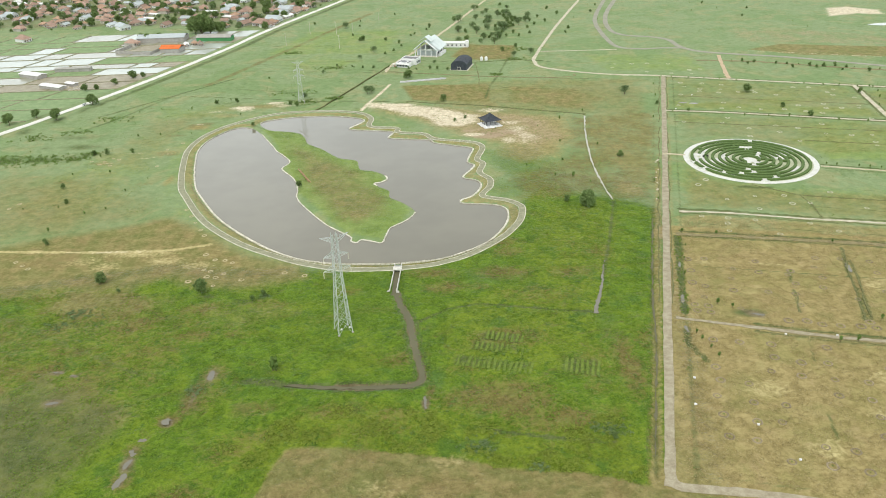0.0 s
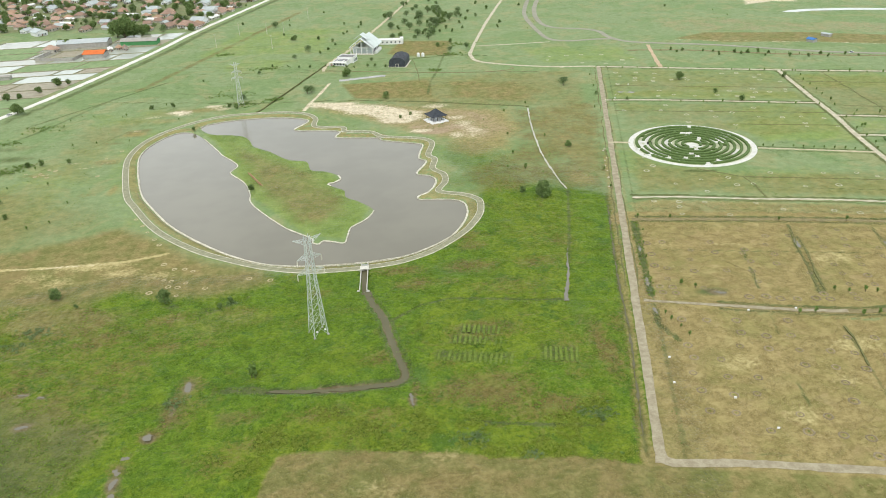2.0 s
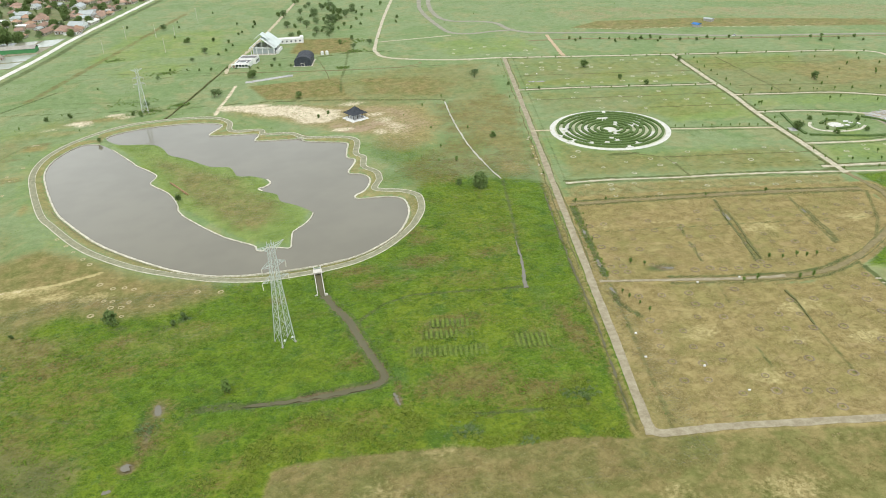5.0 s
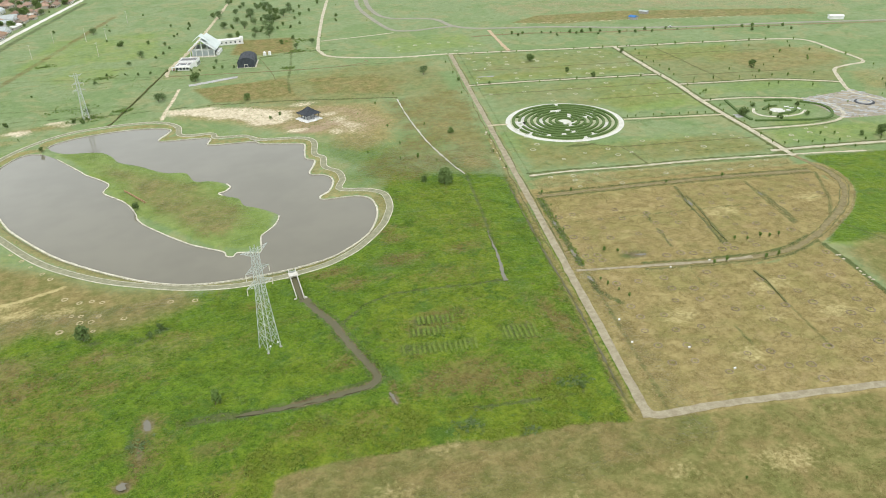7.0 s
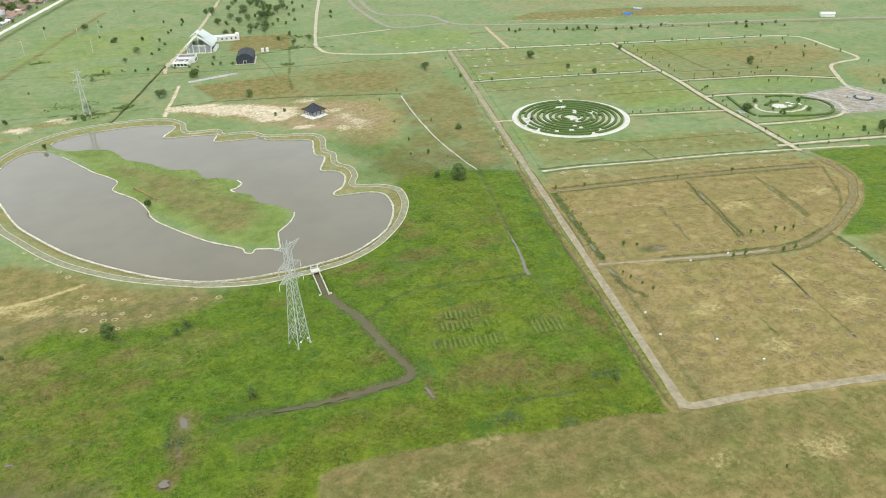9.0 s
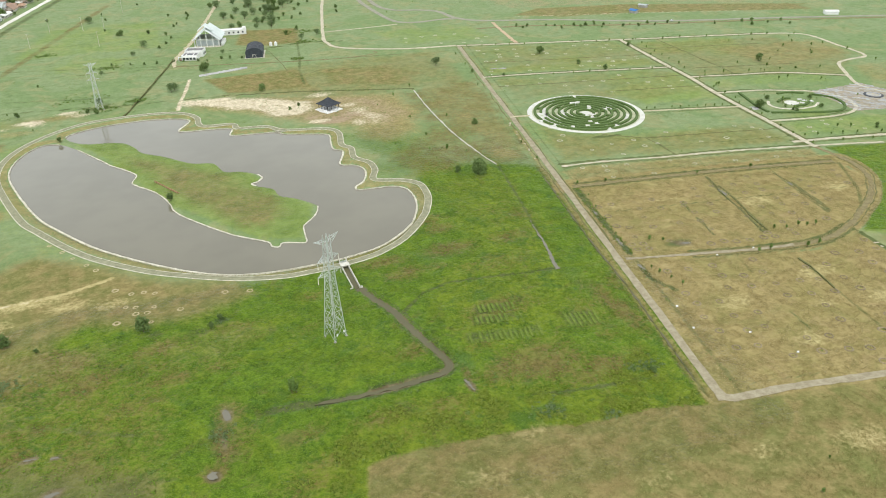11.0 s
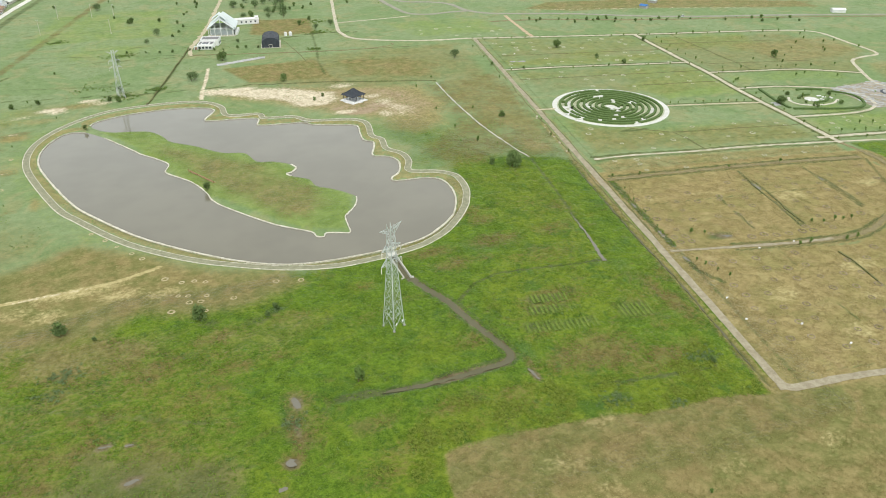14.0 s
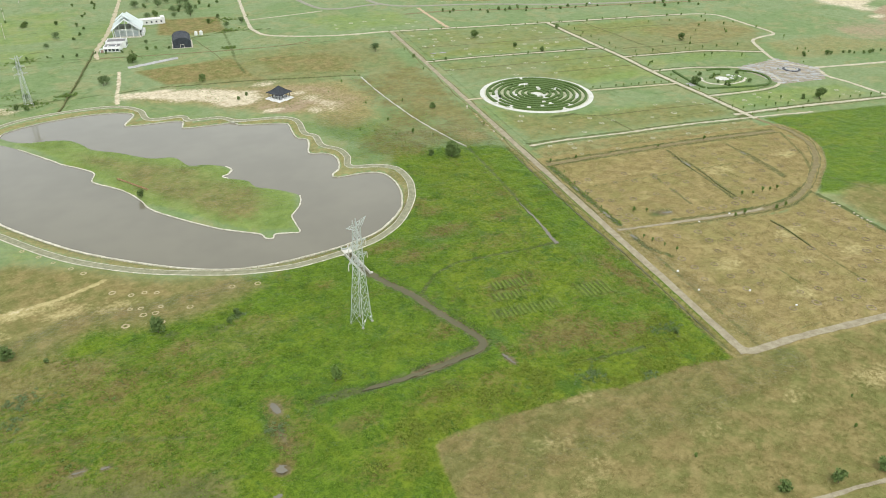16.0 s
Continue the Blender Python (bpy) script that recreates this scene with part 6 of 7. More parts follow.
# ---- pavilion ----
def pavilion():
    top = thing("pavilion", "open square pavilion with a dark tiered roof on a white base", "pavilion", "", "", pose(74.6, 246.8, 0, 0, 0, 22) @ Matrix.Scale(0.84, 4))
    bm = bmesh.new()
    box(bm, -7.6, -7.6, -0.2, 7.6, 7.6, 0.35)
    part("lower_step", bm, MAT_WHITE, top, "white plinth")
    bm = bmesh.new()
    box(bm, -7.0, -7.0, 0.35, 7.0, 7.0, 0.75)
    part("platform", bm, MAT_WHITE, top)
    for x in (-5.4, -1.8, 1.8, 5.4):
        for y in (-5.4, -1.8, 1.8, 5.4):
            if abs(x) > 5 or abs(y) > 5:
                bm = bmesh.new()
                taper(bm, (x, y, 1.5), (x, y, 5.6), 0.24, 0.2, 8)
                column = part("column", bm, MAT_DARK_TIMBER, top, "dark timber column")
                bm = bmesh.new()
                box(bm, x - 0.36, y - 0.36, 0.75, x + 0.36, y + 0.36, 1.5)
                part("column_base", bm, MAT_WHITE, column, "white column base")
    bm = bmesh.new()
    rows = []
    for h, z in ((6.9, 5.0), (5.0, 5.8), (3.5, 6.8), (3.3, 7.0), (1.6, 8.6), (0.3, 9.6)):
        rows.append([bm.verts.new((sx * h, sy * h, z)) for sx, sy in ((-1, -1), (1, -1), (1, 1), (-1, 1))])
    for u, v in zip(rows, rows[1:]):
        for i in range(4):
            bm.faces.new((u[i], u[(i + 1) % 4], v[(i + 1) % 4], v[i]))
    bm.faces.new(rows[-1])
    low = [bm.verts.new((sx * 6.8, sy * 6.8, 4.8)) for sx, sy in ((-1, -1), (1, -1), (1, 1), (-1, 1))]
    for i in range(4):
        bm.faces.new((low[i], low[(i + 1) % 4], rows[0][(i + 1) % 4], rows[0][i]))
    bm.faces.new(low[::-1])
    roof = part("roof", bm, MAT_ROOF_DARK, top, "dark grey tiered hip roof")
    bm = bmesh.new()
    taper(bm, (0, 0, 9.5), (0, 0, 10.6), 0.25, 0.04, 8)
    part("finial", bm, MAT_ROOF_DARK, roof)
    for sx, sy in ((-1, -1), (1, -1), (1, 1), (-1, 1)):
        bm = bmesh.new()
        beam(bm, (sx * 6.85, sy * 6.85, 5.05), (sx * 3.4, sy * 3.4, 6.95), 0.28)
        beam(bm, (sx * 3.3, sy * 3.3, 7.05), (sx * 0.3, sy * 0.3, 9.65), 0.28)
        part("hip_ridge", bm, MAT_ROOF_DARK, roof)
    for s, ax in ((1, 0), (-1, 0), (1, 1), (-1, 1)):
        bm = bmesh.new()
        if ax:
            box(bm, -2.0, s * 7.6, -0.2, 2.0, s * 8.2, 0.18)
        else:
            box(bm, s * 7.6, -2.0, -0.2, s * 8.2, 2.0, 0.18)
        part("entry_step", bm, MAT_WHITE, top)
    for k in range(4):
        bm = bmesh.new()
        box(bm, -5.2, 5.2, 0.75, 5.2, 5.45, 1.35, Matrix.Rotation(k * math.pi / 2, 4, "Z"))
        if k % 2:
            part("bench_wall", bm, MAT_WHITE, top)
        else:
            bm.free()
    return top


pavilion()


# ---- buildings of the park ----
def gable(bm, w, d, eave, ridge, over=0.6, thick=0.25):
    """A gable roof with its ridge along y, over a w x d plan centred at the origin."""
    for s in (-1, 1):
        x0, x1 = 0.0, s * (w / 2 + over)
        z1 = eave - over * (ridge - eave) / (w / 2)
        vs = [bm.verts.new(p) for p in ((x0, -d / 2 - over, ridge), (x1, -d / 2 - over, z1), (x1, d / 2 + over, z1), (x0, d / 2 + over, ridge))]
        lo = [bm.verts.new(v.co - Vector((0, 0, thick))) for v in vs]
        bm.faces.new(vs if s < 0 else vs[::-1]), bm.faces.new(lo[::-1] if s < 0 else lo)
        for i in range(4):
            bm.faces.new((vs[i], vs[(i + 1) % 4], lo[(i + 1) % 4], lo[i]))
    bmesh.ops.recalc_face_normals(bm, faces=bm.faces[:])


def walls(bm, w, d, tall, thick=0.25):
    box(bm, -w / 2, -d / 2, -0.2, w / 2, -d / 2 + thick, tall)
    box(bm, -w / 2, d / 2 - thick, -0.2, w / 2, d / 2, tall)
    box(bm, -w / 2, -d / 2 + thick, -0.2, -w / 2 + thick, d / 2 - thick, tall)
    box(bm, w / 2 - thick, -d / 2 + thick, -0.2, w / 2, d / 2 - thick, tall)


def great_hall():
    top = thing("assembly_hall", "white hall with a pale grey gable roof and open front", "hall", "", "", pose(37, 467, 0, 0, 0, -18))
    bm = bmesh.new()
    walls(bm, 19, 22, 5.2)
    part("wall", bm, MAT_WHITE, top)
    bm = bmesh.new()
    gable(bm, 22, 25, 6.2, 14.5, 0.8)
    part("main_roof", bm, MAT_ROOF_PALE, top, "pale grey-green metal gable roof")
    bm = bmesh.new()
    gable(bm, 11, 10, 13.0, 17.0, 0.5)
    for v in bm.verts:
        v.co += Vector((-1.5, -6.0, 0))
    part("upper_roof", bm, MAT_ROOF_PALE, top, "raised pale roof section")
    for k in range(5):
        x = -10 + k * 5.0
        bm = bmesh.new()
        zt = 14.0 - abs(x) * 0.72
        box(bm, x - 0.3, -15.0, -0.2, x + 0.3, -14.4, zt)
        part("front_post", bm, MAT_WHITE, top)
    bm = bmesh.new()
    for s in (-1, 1):
        beam(bm, (0, -14.7, 14.6), (s * 11.4, -14.7, 6.0), 0.55)
    beam(bm, (-10.5, -14.7, 6.6), (10.5, -14.7, 6.6), 0.4)
    part("front_truss", bm, MAT_WHITE, top)
    bm = bmesh.new()
    gable(bm, 22, 5, 6.2, 14.5, 0.4)
    for v in bm.verts:
        v.co += Vector((0, -14.0, 0))
    part("porch_roof", bm, MAT_ROOF_PALE, top, "pale porch roof")
    bm = bmesh.new()
    box(bm, -8.5, -11.15, 0.2, 8.5, -11.02, 4.6)
    part("glass_front", bm, MAT_ROOF_GREY, top, "grey shuttered front")
    bm = bmesh.new()
    box(bm, -11.5, -16, -0.3, 11.5, -11, 0.25)
    part("terrace", bm, MAT_STONE, top)
    bm = bmesh.new()
    box(bm, 10.8, -11, -0.2, 13.0, 6, 2.6)
    part("side_parapet", bm, MAT_WHITE, top)
    for k in range(4):
        bm = bmesh.new()
        box(bm, 9.52, -8 + k * 5, 1.2, 9.6, -5.6 + k * 5, 3.8)
        part("window", bm, MAT_GLASS, top, "dark side window")
    return top


def long_wing():
    top = thing("service_wing", "long low white service wing with a flat roof", "building", "", "", pose(58, 491, 0, 0, 0, -8))
    bm = bmesh.new()
    walls(bm, 30, 7, 4.0)
    part("wall", bm, MAT_WHITE, top)
    bm = bmesh.new()
    box(bm, -15.3, -3.8, 4.0, 15.3, 3.8, 4.3)
    part("roof", bm, MAT_WHITE, top)
    for k in range(7):
        bm = bmesh.new()
        box(bm, -12.8 + k * 4, -3.58, 1.4, -11.4 + k * 4, -3.5, 2.8)
        part("window", bm, MAT_GLASS, top)
    bm = bmesh.new()
    box(bm, 12, -3.2, 4.3, 15, 3.2, 5.6)
    part("roof_box", bm, MAT_WHITE, top)
    return top


def office():
    top = thing("office_building", "low modern white office with flat grey roofs and parapets", "building", "", "", pose(17.0, 424.5, 0, 0, 0, -22) @ Matrix.Scale(0.8, 4))
    for (x0, y0, x1, y1, z), mat, nm in (((-9, -13, 6, 1, 4.2), MAT_WHITE, "front_block"), ((-9, 1, 9, 14, 5.6), MAT_WHITE, "rear_block")):
        bm = bmesh.new()
        box(bm, x0, y0, -0.2, x1, y1, z)
        blk = part(nm, bm, mat, top)
        bm = bmesh.new()
        box(bm, x0 + 0.7, y0 + 0.7, z, x1 - 0.7, y1 - 0.7, z + 0.12)
        part("roof_deck", bm, MAT_ROOF_FLAT, blk, "dark grey flat roof deck")
        for a, b, c, e in ((x0, y0, x1, y0 + 0.5), (x0, y1 - 0.5, x1, y1), (x0, y0 + 0.5, x0 + 0.5, y1 - 0.5), (x1 - 0.5, y0 + 0.5, x1, y1 - 0.5)):
            bm = bmesh.new()
            box(bm, a, b, z, c, e, z + 0.8)
            part("parapet", bm, MAT_WHITE, blk)
    bm = bmesh.new()
    box(bm, -6, -10, 4.35, 2, -3, 4.55)
    part("skylight_frame", bm, MAT_WHITE, top)
    bm = bmesh.new()
    box(bm, -5, -9, 4.56, 1, -4, 4.7)
    part("skylight", bm, MAT_GLASS, top, "dark skylight")
    bm = bmesh.new()
    box(bm, -12, -14.5, 3.3, 8, -12.9, 3.8)
    box(bm, -12, -14.5, -0.2, -11.4, -13.6, 3.3)
    box(bm, 7.4, -14.5, -0.2, 8, -13.6, 3.3)
    part("canopy", bm, MAT_WHITE, top, "white entrance canopy")
    for k in range(4):
        bm = bmesh.new()
        box(bm, -8 + k * 3.4, -13.08, 0.9, -5.6 + k * 3.4, -13.0, 3.0)
        part("window", bm, MAT_GLASS, top)
    for k in range(3):
        bm = bmesh.new()
        box(bm, 9.0, 3 + k * 3.6, 1.2, 9.08, 5.2 + k * 3.6, 3.6)
        part("window", bm, MAT_GLASS, top)
    bm = bmesh.new()
    box(bm, -11.5, -13, -0.2, -9.3, -9, 1.4)
    part("planter", bm, MAT_TILE_RED, top, "red-brown planter wall")
    return top


MAT_ROOF_FLAT = simple("flat_roof_felt", (0.16, 0.16, 0.16), (0.27, 0.27, 0.27), 2.5, 0.3)
great_hall()
long_wing()
office()


def dark_hall():
    top = thing("storage_hall", "black barrel-roofed storage hall with a small pale door", "hall", "", "", pose(63, 409.5, 0, 0, 0, -15.2) @ Matrix.Scale(0.9, 4))
    n, w, d, eave = 14, 15.0, 25.0, 4.2
    prof = [(-w / 2, -0.2), (-w / 2, eave)] + [(-w / 2 * math.cos(a), eave + 4.6 * math.sin(a)) for a in np.linspace(0.12, math.pi - 0.12, n)] + [(w / 2, eave), (w / 2, -0.2)]
    bm = bmesh.new()
    rows = [[bm.verts.new((x, y, z)) for x, z in prof] for y in np.linspace(-d / 2, d / 2, 9)]
    for u, v in zip(rows, rows[1:]):
        for j in range(len(prof) - 1):
            bm.faces.new((u[j], v[j], v[j + 1], u[j + 1]))
    bmesh.ops.recalc_face_normals(bm, faces=bm.faces[:])
    shell = part("shell", bm, MAT_ROOF_DARK, top, "black ribbed barrel roof")
    for y in (-d / 2 + 0.05, d / 2 - 0.05):
        bm = bmesh.new()
        bm.faces.new([bm.verts.new((x * 0.995, y, z)) for x, z in prof])
        part("end_wall", bm, MAT_ROOF_DARK, top)
    for y in np.linspace(-d / 2, d / 2, 9):
        bm = bmesh.new()
        for (x0, z0), (x1, z1) in zip(prof[1:-2], prof[2:-1]):
            beam(bm, (x0 * 1.005, y, z0 + 0.03), (x1 * 1.005, y, z1 + 0.03), 0.14)
        part("rib", bm, MAT_ROOF_DARK, shell)
    bm = bmesh.new()
    box(bm, -1.6, -d / 2 - 0.12, -0.1, 1.6, -d / 2 - 0.02, 3.0)
    dr = part("door_frame", bm, MAT_STONE, top, "pale door frame")
    bm = bmesh.new()
    box(bm, -1.3, -d / 2 - 0.17, -0.05, 1.3, -d / 2 - 0.13, 2.7)
    part("door", bm, MAT_ROOF_DARK, dr)
    bm = bmesh.new()
    box(bm, -8.4, -d / 2 - 0.8, -0.3, 8.8, d / 2 + 0.6, 0.22)
    part("plinth", bm, MAT_STONE, top, "pale concrete plinth")
    return top


dark_hall()


def water_tank(x, y):
    top = thing("water_tank", "white dome-topped water tank on the grass", "water tank", "pair of water tanks", "", pose(x, y, 0))
    bm = bmesh.new()
    taper(bm, (0, 0, -0.1), (0, 0, 2.6), 1.35, 1.35, 16)
    taper(bm, (0, 0, 2.6), (0, 0, 3.2), 1.35, 0.6, 16)
    part("body", bm, MAT_WHITE, top)
    bm = bmesh.new()
    taper(bm, (0, 0, 3.2), (0, 0, 3.45), 0.45, 0.4, 12)
    part("lid", bm, MAT_WHITE, top)


water_tank(81.3, 431.6)
water_tank(85.4, 431.2)
r5 = np.random.default_rng(8)
for k in range(9):  # broken concrete pads
    bm = bmesh.new()
    p = np.array((14, 367)) + np.array((32, 6)) * k / 8.0
    box(bm, -2.6, -2.4, -0.1, 2.6, 2.4, 0.16)
    solo("concrete_pad", bm, MAT_SLAB, "loose pale concrete pad lying in the grass", "slab", "pads by the meadow lane", "", pose(p[0], p[1], 0.006 * k, 0, 0, r5.uniform(-20, 30)))


# ---- planting rings and markers on the plots ----
def ring_mesh(seed, r0, r1, tall):
    r = np.random.default_rng(seed)
    bm = bmesh.new()
    n = 24
    rows = []
    for k in range(n):
        a = k * math.tau / n
        j = r.uniform(0.92, 1.08)
        rows.append([bm.verts.new((q * j * math.cos(a), q * j * math.sin(a), z)) for q, z in ((r0, -0.08), ((r0 * 2 + r1) / 3, tall), ((r0 + 2 * r1) / 3, tall * r.uniform(0.6, 1)), (r1, -0.08))])
    for i in range(n):
        u, v = rows[i], rows[(i + 1) % n]
        for j in range(3):
            bm.faces.new((u[j], v[j], v[j + 1], u[j + 1]))
    bmesh.ops.recalc_face_normals(bm, faces=bm.faces[:])
    return bm


def planting(seed, mat, plant, label, ring_label, group, r0=0.7, r1=1.5):
    top = thing("planting_ring", label, "planting ring", group)
    part("soil_ring", ring_mesh(seed, r0, r1, 0.12), mat, top, ring_label)
    if plant:
        r = np.random.default_rng(seed)
        me = leaf_cloud(r, [(0, 0, 0.15, 0.4, 0.4, 0.2)], 12, 0.25)
        me.materials.append(MAT_WEED_DARK)
        c = new("plant", me)
        c.parent = top
    return top


MAT_RING = simple("dry_soil_ring", (0.195, 0.155, 0.088), (0.37, 0.310, 0.200), 1.2, 0.3, per=0.3)
MAT_RING_PALE = simple("pale_sand_ring", (0.30, 0.31, 0.19), (0.62, 0.60, 0.46), 1.4, 0.3)
DULL = [planting(s, MAT_RING, True, "low ring of dry soil round a small plant", "pale dry soil ring", "planting rings in the dry plots", 1.0, 1.75) for s in (1, 2)]
PALE = [planting(s, MAT_RING_PALE, False, "low pale ring of sandy soil in the grass", "pale sand ring", "sand rings in the grass plots", 1.05, 1.7) for s in (3, 4)]


SPOTS = [planting(s, simple("sand_spot", (0.33, 0.28, 0.15), (0.54, 0.47, 0.30), 1.4, 0.3), False, "flat spot of bare pale sand in the grass", "pale sand spot", "bare sand spots", 0.7, 1.5) for s in (5, 6)]


def settle(model, places, lo=0.8, hi=1.2):
    """Put the model pieces at the places, in turn."""
    for k, (x, y) in enumerate(places):
        ob = model[k % len(model)]
        m = pose(x, y, 0, 0, 0, rng.uniform(0, 360))
        if "stood" not in ob:
            ob["stood"] = 1
            ob.matrix_basis = m
        else:
            s = rng.uniform(lo, hi)
            stand(ob, x, y, rng.uniform(0, 360), s, 0)


def rows_in(poly, origin, du, dv, nu, nv, wander, drop):
    """Places on a grid along the park's axes, those inside a plot, some left out."""
    out = []
    for i in range(nu):
        for j in range(nv):
            p = np.array(origin) + U * du * i + V * dv * j + rng.uniform(-wander, wander, 2)
            if rng.uniform() > drop and inside(np.array([p[0]]), np.array([p[1]]), np.array(poly, float))[0]:
                out.append((float(p[0]), float(p[1])))
    return out


PLOT_A = [(115, -79), (131, -9), (152, -16), (205, -33), (230, -28), (224, -62), (210, -106), (160, -96)]
PLOT_B = [(133, 6), (149, 63), (186, 54), (234, 45), (286, 30), (279, 14), (263, 4), (243, -3), (229, -12), (190, -9)]
settle(DULL, rows_in(PLOT_A, (106, -90), 9.5, 9.0, 14, 13, 1.3, 0.30), 0.8, 1.15)
settle(DULL, rows_in(PLOT_B, (128, 2), 11.5, 8.5, 16, 9, 1.3, 0.32), 0.7, 1.05)
settle(DULL, [(146, 47.3), (144, 37.1), (141.5, 26.9), (137.1, 9.6), (136.6, 4.9), (141.4, 3.5), (168.1, -4.6), (174.7, -5.4), (179.2, -8), (185.4, -9.4), (192.6, -10.3), (197.6, -11.9), (207.9, -13.6), (231.6, -9), (184.9, 33.4)], 0.9, 1.2)
settle(PALE, rows_in([(160, 103), (178, 165), (190, 140), (215, 122), (300, 105), (296, 66)], (158, 100), 13, 9, 12, 9, 3.0, 0.62), 0.6, 1.05)
settle(PALE, rows_in([(200, 262), (330, 221), (318, 165), (262, 168), (250, 190), (225, 205), (190, 205)], (190, 200), 14, 10, 11, 8, 3.0, 0.72), 0.6, 1.05)
settle(PALE, rows_in([(200, 270), (224, 352), (345, 308), (333, 228)], (197, 268), 13, 10, 11, 10, 3.0, 0.68), 0.6, 1.15)
settle(PALE, rows_in([(152, 78), (157, 95), (295, 57), (290, 44)], (150, 80), 12, 8, 13, 4, 1.5, 0.5), 0.6, 0.95)
settle(PALE, rows_in([(305, 75), (312, 97), (345, 88), (400, 72), (400, 45)], (303, 72), 14, 8, 8, 5, 2.0, 0.55), 0.6, 1.0)
settle(PALE, rows_in([(170, 365), (262, 344), (262, 395), (180, 430)], (165, 368), 15, 14, 8, 6, 4.0, 0.5), 0.7, 1.2)
settle(SPOTS, rows_in([(-70, 80), (-44, 56), (-14, 46), (-30, 34), (-56, 30), (-72, 44)], (-78, 34), 5.2, 5.2, 12, 12, 1.2, 0.66), 0.6, 1.0)
settle(SPOTS, [(-75.6, 89.6), (-79, 96), (-84, 105), (-88, 113), (-93, 122), (-172.9, 201.7), (-164.6, 200.9), (-158.7, 193.5), (-156.8, 203.8), (-129.2, 189.6), (-131.6, 218.8), (-125, 230.7), (-189.8, 131.7), (-187.1, 137.8), (-147.6, 60.9), (-156.3, 67.9), (-151.6, 64.2), (-166, 196), (-161, 206)], 0.6, 0.9)
for x, y in ((118, -52), (122, -38), (140, -79), (163, -14), (181, -16), (134, -63), (226, 300), (205, 268)):
    bm = bmesh.new()
    box(bm, -0.4, -0.25, -0.05, 0.4, 0.25, 0.55)
    bmesh.ops.bevel(bm, geom=bm.edges[:], offset=0.06, segments=1, affect="EDGES")
    solo("marker_stone", bm, MAT_WHITE, "small white marker stone in the dry grass", "marker", "white marker stones", "", pose(x, y, 0, 0, 0, -15))


# ---- vegetable beds in the green field ----
def bed(length):
    bm = bmesh.new()
    n = max(2, int(length / 1.1))
    rows = []
    for k in range(n + 1):
        y = -length / 2 + length * k / n
        rows.append([bm.verts.new((x + 0.08 * noise.noise((x, y, 2)), y, z)) for x, z in ((-0.78, -0.3), (-0.42, 0.24), (0.42, 0.24), (0.78, -0.3))])
    for u, v in zip(rows, rows[1:]):
        for j in range(3):
            bm.faces.new((u[j], u[j + 1], v[j + 1], v[j]))
    bmesh.ops.recalc_face_normals(bm, faces=bm.faces[:])
    return bm


MAT_BED = simple("bed_weeds", (0.082, 0.138, 0.018), (0.185, 0.240, 0.038), 1.6, 0.5)
for a, n, length in (((43, -22.4), 15, 6.6), ((50, -13.6), 10, 5.4), ((54.4, -7), 8, 5.6), ((80.4, -27.8), 7, 8.6)):
    first = None
    for k in range(n):
        p = np.array(a) + np.array((0.962, -0.272)) * 1.85 * k
        if first is None:
            first = solo("vegetable_bed", bed(length), MAT_BED, "low overgrown raised bed in the green field", "raised bed", "raised beds in the field", "", pose(p[0], p[1], 0.0, 0, 0, -14))
        else:
            copy_thing(first, pose(p[0], p[1] + rng.uniform(-0.5, 0.5), rng.uniform(-0.12, 0.02), 0, 0, -14 + rng.uniform(-4, 4)))


# ---- island rail, poles, rocks ----
MAT_RAIL = simple("red_brown_timber", (0.30, 0.16, 0.08), (0.52, 0.36, 0.22), 1.6, 0.1)


def rail():
    top = thing("timber_rail", "long reddish-brown timber rail on the island", "rail", "", "", pose(-37.9, 164.0, 0, 0, 0, 0))
    a, b = Vector((-4.4, 10.2, 0)), Vector((4.4, -10.2, 0))
    for k in range(12):
        p = a.lerp(b, k / 11)
        bm = bmesh.new()
        box(bm, p.x - 0.14, p.y - 0.14, -0.2, p.x + 0.14, p.y + 0.14, 1.15)
        part("post", bm, MAT_WOOD, top)
    for z in (0.45, 0.95):
        bm = bmesh.new()
        beam(bm, a + Vector((0, 0, z)), b + Vector((0, 0, z)), 0.22)
        part("bar", bm, MAT_RAIL, top)
    bm = bmesh.new()
    beam(bm, a + Vector((0.9, 0.4, 0.1)), b + Vector((0.9, 0.4, 0.1)), 0.3)
    part("base_board", bm, MAT_RAIL, top)
    return top


